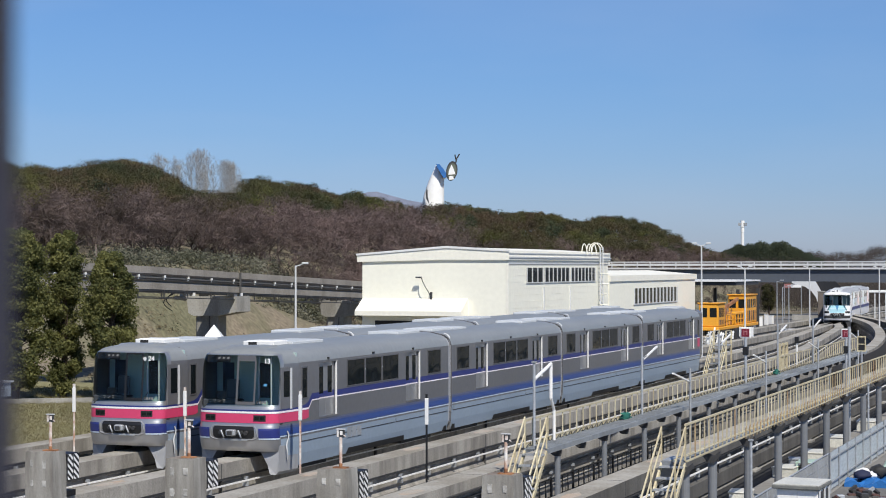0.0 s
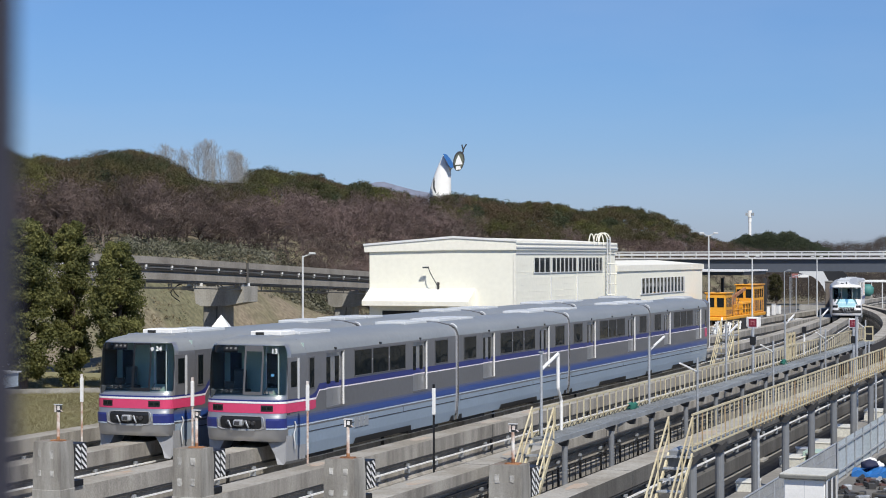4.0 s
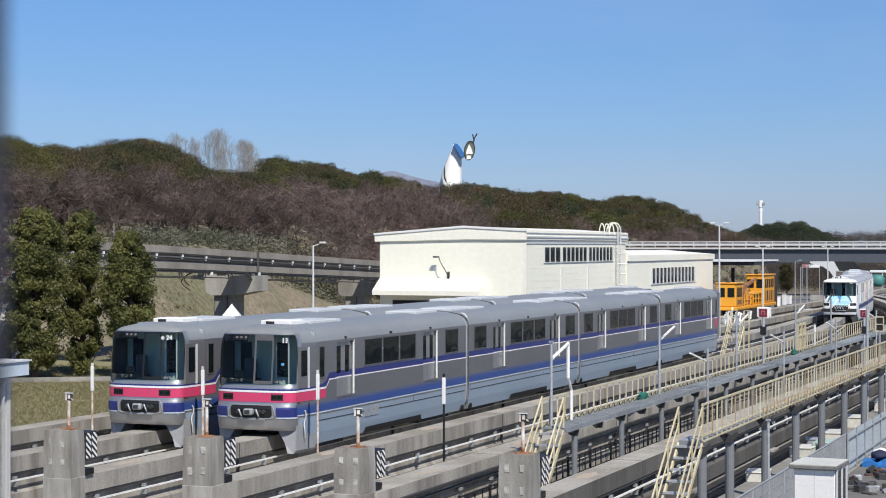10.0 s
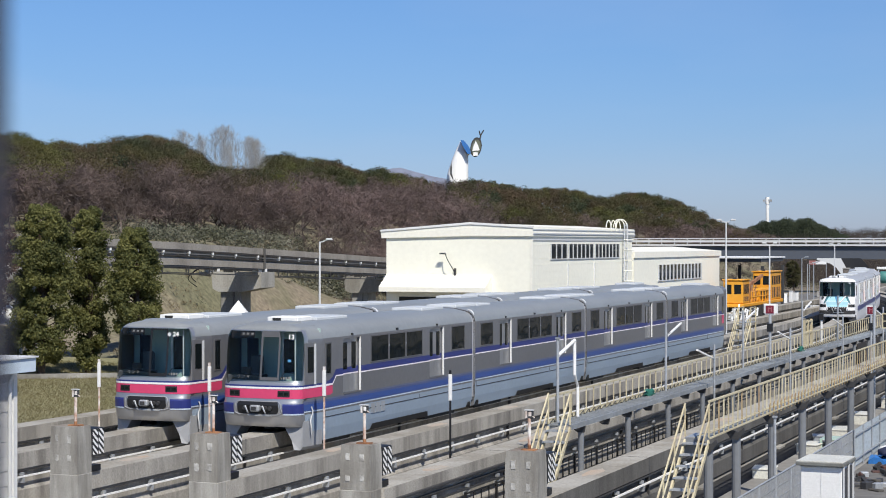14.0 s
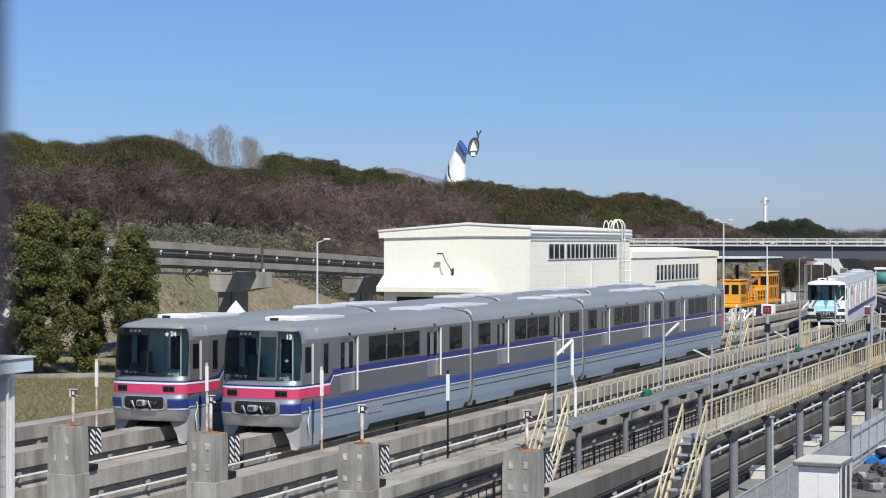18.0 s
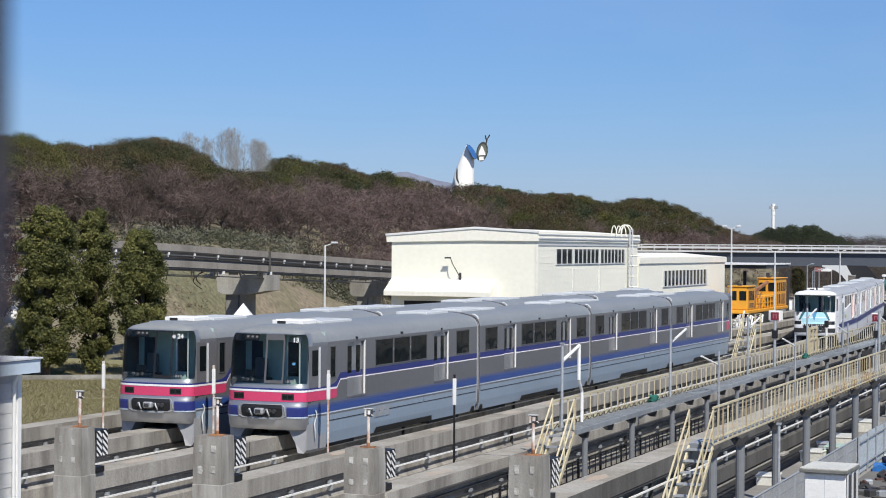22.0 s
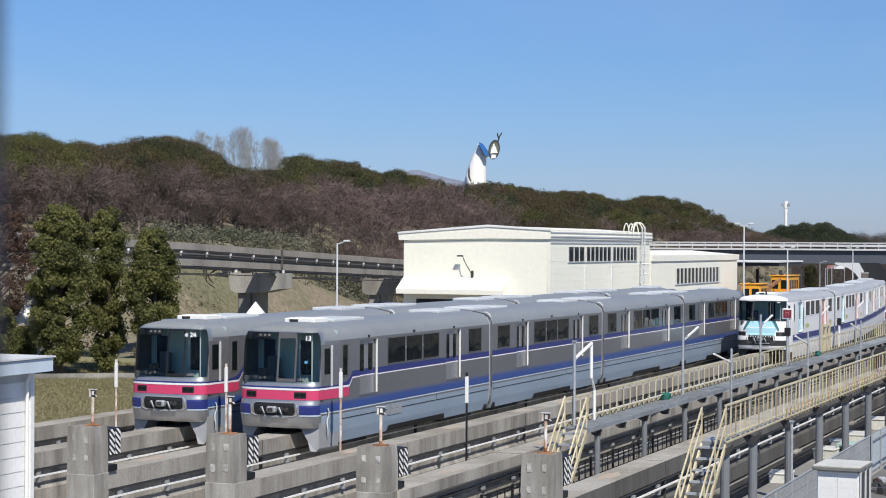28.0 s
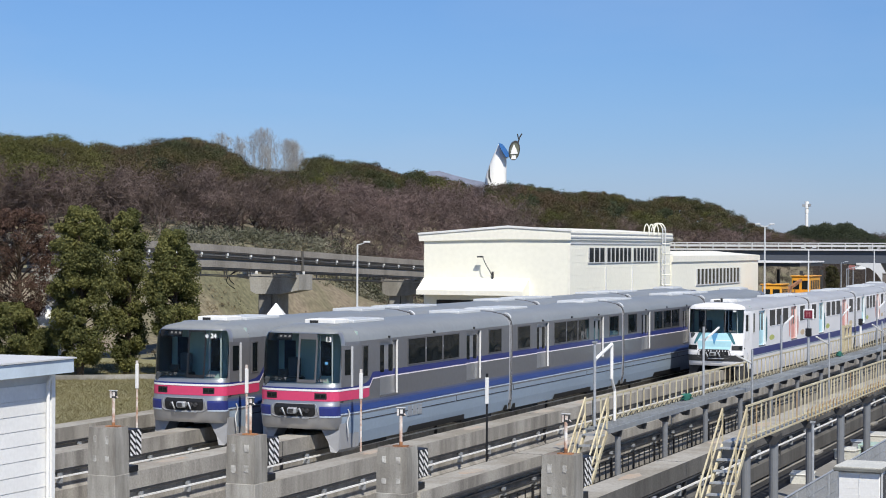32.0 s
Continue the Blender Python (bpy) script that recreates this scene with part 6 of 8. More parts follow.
def woods():
    rng = np.random.default_rng(4)
    green, deep, lime, brown, trunk, shrub, scrub = Cards(), Cards(), Cards(), Cards(), Cards(), Cards(), Cards()
    for i in range(1400):
        x = rng.uniform(-150, 1360)
        u = rng.uniform(0, 1) ** 1.15
        near = lerp(x, REACH)
        dist = near - 4 + 104 * u
        p = polar(px_az(x), dist)
        g = ground_z(p.x, p.y)
        crest = EYE.z + (430.5 - lerp(x, SKY) + 5 * noise.noise((x * 0.075, 8.2, 0))) / 3240.48 * dist
        r = rng.uniform(2.0, 3.2)
        top = min(g + rng.uniform(4.0, 7.0), crest - abs(rng.normal(0, 0.3)))
        seen = 430.5 - (top - EYE.z) / dist * 3240.48
        belt = lerp(x, [(-150, 44), (20, 34), (90, 28), (140, 20), (170, 36), (280, 40), (300, 40), (355, 26), (372, 12), (466, 6), (480, 28), (530, 26), (600, 18), (690, 12), (720, 2), (790, 1), (840, 12), (880, 38), (950, 62), (1040, 34), (1100, 46), (1180, 34), (1230, 12), (1290, 2), (1360, 0)])
        ever = seen < lerp(x, SKY) + belt + rng.normal(0, 6) or rng.uniform() < 0.006
        if top < g + 2.0:
            continue
        k = 1.0 + 0.25 * (dist > 260)
        if ever:
            c = [np.array([p.x, p.y, top - r * 0.8])]
            for _ in range(9):
                a, e = rng.uniform(0, 6.283), rng.uniform(0.1, 1.3)
                c.append(c[0] + r * 0.72 * np.array([math.cos(a) * math.cos(e), math.sin(a) * math.cos(e), 0.75 * math.sin(e)]))
            pale = (x < 105 and rng.uniform() < 0.85) or rng.uniform() < 0.07
            rr = np.array([r * 0.8] + list(rng.uniform(0.5, 1.15, 9)))
            tone = noise.noise((p.x * 0.11, p.y * 0.11, 3.7)) + rng.normal(0, 0.15)
            kind = lime if pale else (deep if tone > 0.25 else green)
            kind.clumps(c, rr, 105, 0.085 * k, rng, 0.85, 0.7, 0.6, 0.6)
        else:
            b0 = np.array([p.x, p.y, g])
            h = top - g
            fork = b0 + (rng.normal(0, 0.3), rng.normal(0, 0.3), h * 0.22)
            trunk.twigs(b0, fork, 0.12)
            ends = fork + np.stack([np.clip(rng.normal(0, r * 0.45, 9), -r, r), np.clip(rng.normal(0, r * 0.45, 9), -r, r), h * rng.uniform(0.0, 0.68, 9)], axis=1)
            trunk.twigs(np.repeat(fork[None], 9, 0), ends, 0.04)
            e = np.repeat(ends, 5, 0)
            tips = e + np.stack([rng.normal(0, 0.9, 45), rng.normal(0, 0.9, 45), rng.uniform(-0.3, 1.3, 45)], axis=1)
            tips[:, 2] = np.minimum(tips[:, 2], top)
            brown.twigs(e, tips, 0.02)
            lumps = np.minimum(ends + (0, 0, 0.3), (1e9, 1e9, top - 0.9))
            rr = rng.uniform(0.7, 1.3, 9)
            brown.clumps(lumps, rr, 64, 0.40, rng, 0.75, 0.6, 0.05, 0.8)
    for i in range(520):
        x = rng.uniform(200, 760)
        dist = lerp(x, REACH) - rng.uniform(-1.5, 11)
        p = polar(px_az(x), dist)
        g = ground_z(p.x, p.y)
        if noise.noise((p.x * 0.09, p.y * 0.09, 5)) < -0.18:
            continue
        r = rng.uniform(0.5, 1.1)
        shrub.clumps([np.array([p.x, p.y, g + 0.5 * r])], [r], 46, 0.12, rng, 0.8, 0.6)
    # a pale flecked strip along the foot further on
    for i in range(260):
        x = rng.uniform(520, 735)
        p = polar(px_az(x), lerp(x, REACH) - rng.uniform(1, 8))
        g = ground_z(p.x, p.y)
        r = rng.uniform(0.6, 1.15)
        shrub.clumps([np.array([p.x, p.y, g + 0.55 * r])], [r], 60, 0.12, rng, 0.8, 0.6)
    # scrub under the elevated beams
    for i in range(900):
        x = rng.uniform(200, 760)
        dist = lerp(x, REACH) - rng.uniform(12, 46)
        p = polar(px_az(x), dist)
        g = ground_z(p.x, p.y)
        r = rng.uniform(0.3, 0.8)
        (scrub if rng.uniform() < 0.75 else shrub).clumps([np.array([p.x, p.y, g + 0.3 * r])], [r], 40, 0.09, rng, 0.7, 0.2, 0.3)
    # dark bushes on the bank behind the piers
    for i in range(210):
        x = rng.uniform(290, 680)
        q = polar(px_az(x), lerp(x, [(290, 132), (400, 151), (540, 174), (660, 199)]) + rng.uniform(-4, 5))
        g = ground_z(q.x, q.y)
        r = rng.uniform(0.5, 1.3)
        (shrub if rng.uniform() < 0.5 else brown).clumps([np.array([q.x, q.y, g + 0.5 * r]), np.array([q.x + 0.5, q.y, g + 0.9 * r])], [r, r * 0.7], 70, 0.09, rng, 0.9, 0.3, 0.4)
    # low dry growth over the bank
    for i in range(1500):
        x = rng.uniform(230, 720)
        q = polar(px_az(x), lerp(x, [(230, 118), (290, 128), (400, 146), (540, 170), (720, 205)]) + rng.uniform(0, 26))
        g = ground_z(q.x, q.y)
        r = rng.uniform(0.2, 0.55)
        scrub.clumps([np.array([q.x, q.y, g + 0.15 * r])], [r], 22, 0.07, rng, 0.55, 0.1, 0.3)
    for nm, c, m, lab in (("evergreen_woods", green, WOOD_GREEN, "olive green evergreen woods along the ridge"), ("deep_green_woods", deep, WOOD_DARK, "deep green evergreen crowns among the woods"), ("lime_woods", lime, WOOD_LIME, "yellowish green broadleaf trees among the woods"), ("bare_woods", brown, WOOD_BROWN, "bare mauve-brown winter woods on the slope"), ("bare_trunks", trunk, WOOD_TRUNK, "thin bare trunks and limbs of the woods"), ("dry_scrub", scrub, SCRUB, "dry straw-coloured scrub on the slope below the guideway"), ("shrubs", shrub, SHRUB, "pale flecked shrubs at the foot of the woods")):
        tagged(new(nm, c.mesh(nm, m)), lab, "woods", kind="stuff")
    # tall pale bare trees on the skyline
    pale = Cards()
    for i in range(64):
        x = rng.choice((rng.normal(325, 16), rng.normal(395, 14), rng.uniform(290, 470), rng.normal(446, 12)))
        if not 290 < x < 468:
            continue
        dist = 262 + rng.uniform(0, 14)
        p = polar(px_az(x), dist)
        yt = lerp(x, [(290, 250), (310, 230), (325, 226), (345, 232), (362, 238), (390, 218), (405, 222), (425, 240), (450, 240), (470, 274)]) + abs(rng.normal(0, 9))
        zt = EYE.z + (430.5 - yt) / 3240.48 * dist
        b0 = np.array([p.x + rng.normal(0, 0.5), p.y, zt - 9])
        t0 = np.array([p.x, p.y, zt])
        pale.twigs(b0, t0, 0.04)
        k = rng.uniform(0.15, 0.95, 26)[:, None]
        a = b0 + (t0 - b0) * k
        e = a + np.stack([rng.normal(0, 0.8, 26), rng.normal(0, 0.8, 26), rng.uniform(0.8, 2.6, 26)], axis=1)
        e[:, 2] = np.minimum(e[:, 2], zt - 0.9 * np.abs(e[:, 0] - t0[0]))
        pale.twigs(a, e, 0.015)
        f = a[:, None, :] + (e - a)[:, None, :] * rng.uniform(0.2, 0.9, (26, 5, 1))
        g = f + np.stack([rng.normal(0, 0.3, (26, 5)), rng.normal(0, 0.3, (26, 5)), rng.uniform(0.3, 1.0, (26, 5))], axis=2)
        g[..., 2] = np.minimum(g[..., 2], zt - 1.1 * np.abs(g[..., 0] - t0[0]))
        pale.twigs(f.reshape(-1, 3), g.reshape(-1, 3), 0.008)
    tagged(new("bare_poplars", pale.mesh("bare_poplars", PALE_TWIG)), "tall pale leafless trees above the ridge", "trees", kind="stuff")
    # pines and thin woods far beyond the bridge
    far = Cards()
    for i in range(330):
        x = rng.uniform(1318, 1500)
        dist = rng.uniform(420, 520)
        yt = lerp(x, [(1318, 404), (1345, 389), (1380, 384), (1425, 386), (1455, 398), (1500, 415)])
        p = polar(px_az(x), dist)
        zt = EYE.z + (430.5 - yt + 5 * noise.noise((x * 0.07, 2.5, 0)) + 3 * noise.noise((x * 0.19, 1.5, 0)) - abs(rng.normal(0, 3))) / 3240.48 * dist
        far.clumps([np.array([p.x, p.y, zt - 1.5]), np.array([p.x, p.y, zt - 4])], [1.2, 2.2], 150, 0.15, rng, 1.1, 0.5)
        far.clumps([np.array([p.x, p.y, zt - 8])], [3.0], 130, 0.2, rng, 1.4, 0.3)
    tagged(new("pine_woods", far.mesh("pine_woods", PINE)), "dark green pine wood on a low hump", "woods", kind="stuff")
    thin = Cards()
    for i in range(330):
        x = rng.uniform(1440, 1800)
        dist = rng.uniform(430, 560)
        yt = lerp(x, [(1440, 404), (1480, 396), (1505, 402), (1530, 398), (1560, 402), (1590, 388), (1800, 392)]) + rng.uniform(0, 8)
        p = polar(px_az(x), dist)
        zt = EYE.z + (430.5 - yt) / 3240.48 * dist
        thin.clumps([np.array([p.x, p.y, zt - 2.0]), np.array([p.x, p.y, zt - 5])], [1.6, 2.6], 190, 0.14, rng, 1.2, 0.3, 0.3)
    for i in range(260):
        x = rng.uniform(1365, 1640)
        dist = rng.uniform(300, 380)
        p = polar(px_az(x), dist)
        g = ground_z(p.x, p.y)
        thin.clumps([np.array([p.x, p.y, g + 1.5]), np.array([p.x, p.y, g + 3.6])], [2.2, 2.0], 300, 0.11, rng, 0.9, 0.3, 0.3)
    # bare undergrowth on the bank beyond the works vehicle
    for i in range(300):
        x = rng.uniform(1255, 1392)
        p = polar(px_az(x), lerp(x, REACH) - rng.uniform(-6, 40))
        g = ground_z(p.x, p.y)
        if g > GZ + 0.6:
            r = rng.uniform(0.6, 1.2)
            thin.clumps([np.array([p.x, p.y, g + 0.5 * r])], [r], 140, 0.09, rng, 0.9, 0.3, 0.3)
    tagged(new("far_woods", thin.mesh("far_woods", FARWOOD)), "thin brownish woods in the far distance", "woods", kind="stuff")


woods()


def tree(x, dist, y_top, spread, seed, material, label, n=70, per=420, leaf=0.066, low=0.12, name="tree", cone=False):
    """A broadleaf tree at a bearing mark and distance; its crown reaches up to the sight line y_top."""
    rng = np.random.default_rng(seed)
    p = polar(px_az(x), dist)
    g = max(ground_z(p.x, p.y), GZ)
    if p.x < -12.3 and p.y < 40:
        g = max(g, GZ + 0.9)
    h = EYE.z + (430.5 - y_top) / 3240.48 * dist - g
    ob = base(name, label, "tree", pose(p.x, p.y, g))
    bm = bmesh.new()
    rod(bm, (0, 0, -0.3), (0.1, 0, h * 0.45), 0.2, 8, 0.13)
    rod(bm, (0.1, 0, h * 0.45), (0, 0.1, h * 0.85), 0.13, 6, 0.04)
    part("trunk", bm, BARK, ob)
    cards = Cards()
    cs, rs = [], []
    for i in range(n):
        k = low + (0.98 - low) * rng.uniform() ** 0.85
        wide = spread * lerp((k - low) / (1 - low), ([(0, 0.75), (0.3, 1.0), (0.55, 0.9), (0.78, 0.62), (0.92, 0.36), (1.0, 0.14)] if cone else [(0, 0.6), (0.2, 0.92), (0.5, 1.0), (0.75, 0.92), (0.9, 0.72), (1.0, 0.36)]))
        a = rng.uniform(0, 6.283)
        rr = wide * rng.uniform(0.25, 1.0) ** 0.5
        c = np.array([math.cos(a) * rr, math.sin(a) * rr, h * k])
        cs.append(c)
        rs.append(rng.uniform(0.22, 0.62) * (0.7 if k > 0.85 else 1))
    cs = np.array(cs)
    cs[:, 2] = np.minimum(cs[:, 2], h - np.array(rs) * 0.8)
    cards.clumps(cs, rs, per, leaf, rng, 0.85, 0.3, 0.6, 1.6)
    bl = bmesh.new()
    for c in cs[::3]:
        rod(bl, (0, 0, max(0.4, c[2] * 0.8)), tuple(c), 0.035, 5, 0.012)
    part("limb", bl, BARK, ob)
    me = cards.mesh("crown", material)
    cr = new("crown", me)
    cr.parent = ob
    return ob


tree(69, 93.5, 360, 1.42, 1, LEAF, "dense dark evergreen tree beside the lawn", 210, 330, 0.07, low=0.07)
tree(153, 95.8, 364, 0.86, 2, LEAF, "slim dense evergreen tree beside the lawn", 140, 330, 0.07, low=0.05)
tree(236, 94.0, 403, 1.38, 3, LEAF, "smaller evergreen tree with a pointed crown on a bare trunk", 150, 330, 0.07, low=0.30, cone=True)
tree(1400, 262, 460, 0.9, 8, WOOD_GREEN, "dark evergreen tree beyond the far tracks", 60, 300, 0.07, low=0.3)
tree(-42, 97.0, 366, 1.9, 5, RED_TWIG, "russet half-bare tree beside the evergreens", 260, 150, 0.045, low=0.35)
tree(-50, 95.5, 530, 1.3, 6, LEAF, "low dark evergreen bush under a russet tree", 60, low=0.05, name="bush")


tree(-6, 97.5, 575, 1.1, 9, LEAF, "low dark evergreen bush under the trees", 50, low=0.05, name="bush")


# pale kerb at the foot of the trees
ka, kb = polar(px_az(-120), 92.0), polar(px_az(330), 92.0)
tagged(part("garden_kerb", bar(bmesh.new(), (ka.x, ka.y, GZ + 0.98), (kb.x, kb.y, GZ + 0.98), 0.4, 0.3), CONCRETE), "low pale stone kerb between lawn and trees", "kerb")


def canopy_tent():
    p = polar(px_az(10), 99.0)
    ob = base("canopy_tent", "small white canopy behind the trees", "tent", pose(p.x, p.y, 0, 0, 0, 25))
    for dx in (-0.8, 0.8):
        for dy in (-0.8, 0.8):
            part("post", rods(0.05, ((dx, dy, GZ), (dx, dy, 3.6))), WHITE, ob)
    bm = bmesh.new()
    c = [bm.verts.new((x, y, 3.6)) for x, y in ((-1, -1), (1, -1), (1, 1), (-1, 1))]
    t = bm.verts.new((0, 0, 4.7))
    for i in range(4):
        bm.faces.new((c[i], c[(i + 1) % 4], t))
    bm.faces.new(c[::-1])
    part("roof", bm, WHITE, ob)
    part("counter", boxes((-0.7, 0.7, -0.75, -0.4, GZ, 2.4)), PALEGREY, ob)


canopy_tent()


def lawn_grass():
    rng = np.random.default_rng(9)
    n = 70000
    x, y = rng.uniform(-34, -12.4, n), rng.uniform(-6, 36, n)
    h = rng.uniform(0.05, 0.16, n)
    a = np.stack([x, y, np.full(n, GZ + 0.88)], axis=1)
    b = a + np.stack([rng.normal(0, 0.09, n), rng.normal(0, 0.09, n), h], axis=1)
    c = Cards()
    c.twigs(a, b, 0.007)
    tagged(new("dry_grass", c.mesh("dry_grass", DRYBLADE)), "long dry straw-coloured grass on the lawn", "grass", kind="stuff")


DRYBLADE = leafmat("straw_blades", (0.15, 0.135, 0.066), (0.27, 0.235, 0.125), rand=0.35, thin=0.45)
lawn_grass()


# ---- poles and lamps in the yard ----
for x, y in ((-7.8, 0.5), (-3.57, 0.3), (0.63, 0.0), (4.83, 0.0)):
    whisker_pole(x, y, GZ - 0.1, 4.0, "slim rusty pole with a white sleeve between tracks")

for y in (10.2, 22.4, 35.2, 45.1):
    arm_lamp(9.0, y - 0.65, W1Z - 0.1, 5.15, 0.15, 1.5, 0.42)
for y in (12.66, 26.74, 40.26, 54.0):
    arm_lamp(9.95, y, GZ - 0.1, 4.25, -0.12, -2.1, 0.42, "grey pole with a white tube lamp tilted up")

# bent white conduit at the head of the walkway
wp = base("lamp_pole", "bare grey pole at the head of the walkway", "pole", pose(9.0, -2.35, 0))
part("shaft", rods(0.042, ((0, 0, W1Z - 0.1), (0, 0, 5.15)), n=8), STEEL, wp)
part("cap", boxes((-0.06, 0.06, -0.06, 0.06, 5.15, 5.2)), STEEL, wp)
cd = base("conduit", "white bent conduit beside the walkway stairs", "conduit", pose(9.02, -0.65, -0.05))
part("upper_pipe", rods(0.05, ((0, -1.7, 4.75), (0, -0.2, 5.1)), ((0, -0.2, 5.1), (0, -0.2, 4.1)), n=8), WHITE, cd)
part("lower_pipe", rods(0.045, ((0, -0.2, 4.1), (0, 0.1, 3.75)), ((0, 0.1, 3.75), (0, 0.1, W1Z + 0.05)), n=8), WHITE, cd)


def sign_board(x, y, z, foot, label):
    ob = base("signal_board", label, "sign", pose(x, y, 0), group="signal boards")
    part("post", rods(0.06, ((0, 0, foot), (0, 0, z - 0.2)), n=8), STEEL, ob)
    part("frame", boxes((-0.23, 0.23, -0.04, 0.04, z - 0.23, z + 0.23), bevel=0.02), WHITE, ob)
    pn = part("panel", boxes((-0.17, 0.17, -0.06, -0.042, z - 0.17, z + 0.17)), REDBOARD, ob)
    part("mark", boxes((-0.08, -0.05, -0.068, -0.062, z - 0.1, z + 0.1), (0.05, 0.08, -0.068, -0.062, z - 0.1, z + 0.1), (-0.05, 0.05, -0.068, -0.062, z + 0.04, z + 0.07)), mat("faded_red_mark", (0.42, 0.16, 0.17)), pn)
    part("relay_box", boxes((-0.12, 0.12, -0.1, 0.1, z - 0.95, z - 0.6), bevel=0.02), BLACK, ob)


sign_board(9.0, 27.1, 5.0, W1Z - 0.1, "dark red signal board in a white frame")
sign_board(11.75, 37.4, 4.65, GZ, "dark red signal board in a white frame")
tagged(part("white_panel", boxes((-4.1, -3.0, 89.0, 89.1, 2.45, 3.2), bevel=0.01), WHITE), "white equipment panel standing beside the track", "panel")
tagged(part("panel_stand", boxes((-3.6, -3.5, 89.0, 89.1, GZ - 0.1, 2.45)), STEEL), "steel stand under a white panel", "stand")

# green cloths tied to the railing
def cloth(x, y, z, seed):
    r = random.Random(seed)
    bm = bmesh.new()
    n = 7
    g = [[bm.verts.new((x + 0.08 * math.sin(i * 1.7 + j) + r.uniform(-0.03, 0.03), y + i * 0.2, z + 0.22 * (1 - 0.06 * i) - j * 0.05 + 0.05 * math.sin(i * 2.1))) for j in range(5)] for i in range(n)]
    for i in range(n - 1):
        for j in range(4):
            bm.faces.new((g[i][j], g[i + 1][j], g[i + 1][j + 1], g[i][j + 1]))
    ob = part("green_cloth", bm, mat("green_netting", (0.02, 0.14, 0.105), 0.8, scale=6), None, smooth=True)
    md = ob.modifiers.new("thick", "SOLIDIFY")
    md.thickness = 0.03
    tagged(ob, "crumpled green netting tied to the yellow railing", "cloth", group="green nettings")


cloth(9.0, 6.8, W1Z + 0.0, 1)
cloth(9.0, 33.5, W1Z + 0.02, 2)

# black mesh guard under the first walkway
def guard():
    ob = base("mesh_guard", "low black steel mesh guard beside the track", "fence")
    for y0 in [-6 + 2.4 * i for i in range(14)]:
        for k in range(4):
            part("bar", rods(0.018, ((7.62, y0 + k * 0.6, 0.6), (7.62, y0 + k * 0.6, 1.2)), n=4), BLACK, ob)
        part("rail", boxes((7.60, 7.64, y0, y0 + 2.38, 1.17, 1.21), (7.60, 7.64, y0, y0 + 2.38, 0.6, 0.64)), BLACK, ob)
        part("post", boxes((7.59, 7.65, y0 - 0.03, y0 + 0.03, GZ - 0.1, 1.235)), BLACK, ob)


guard()


# ---- yard beside the last walkway ----
def panel_fence():
    ob = base("panel_fence", "tall pale grey corrugated sheet fence", "fence")
    bm = bmesh.new()
    n = 8
    prof = []
    for i in range(n * 4 + 1):
        prof.append((0.022 * (1, 1, -1, -1)[i % 4], i * 1.95 / (n * 4)))
    v = [[bm.verts.new((x, y, z)) for x, y in prof] for z in (0.0, 1.24)]
    for a, b, c, d in zip(v[0], v[0][1:], v[1][1:], v[1]):
        bm.faces.new((a, b, c, d))
    me = bpy.data.meshes.new("sheet")
    bm.to_mesh(me)
    bm.free()
    me.materials.append(CORRUGATED)
    for i in range(22):
        y = 10.3 + i * 1.95
        share("sheet", me, ob, Matrix.Translation((15.2, y, 0.38)))
        part("post", rods(0.03, ((15.25, y, GZ - 0.1), (15.25, y, 1.66)), n=6), STEEL, ob)
    part("rail", boxes((15.23, 15.27, 10.3, 53, 1.4, 1.45), (15.23, 15.27, 10.3, 53, 0.6, 0.65)), STEEL, ob)
    return ob


panel_fence()


def mesh_rail():
    ob = base("mesh_fence", "low grey wire mesh fence along the alley", "fence")
    for i in range(11):
        y = -11.0 + i * 2.1
        part("post", rods(0.03, ((15.2, y, GZ - 0.1), (15.2, y, 1.64)), n=6), STEEL, ob)
    part("top_rail", rods(0.025, ((15.2, -11, 1.62), (15.2, 10.2, 1.62))), STEEL, ob)
    bm = bmesh.new()
    for i in range(212):
        y = -11 + i * 0.1
        bar(bm, (15.2, y, 0.4), (15.2, y, 1.6), 0.014, 0.014)
    for z in (0.42, 0.7, 1.0, 1.3):
        bar(bm, (15.2, -11, z), (15.2, 10.2, z), 0.014, 0.014)
    tagged(part("wire_mesh", bm, STEEL, ob), kind="stuff")


mesh_rail()


LIDGREY = mat("weathered_lid_edge", (0.20, 0.205, 0.19), 0.7, scale=4, dark=(0.10, 0.10, 0.09), stain=0.7)
OFFWHITE = mat("off_white_plastic", (0.66, 0.65, 0.58), 0.5, scale=2, stain=0.4)


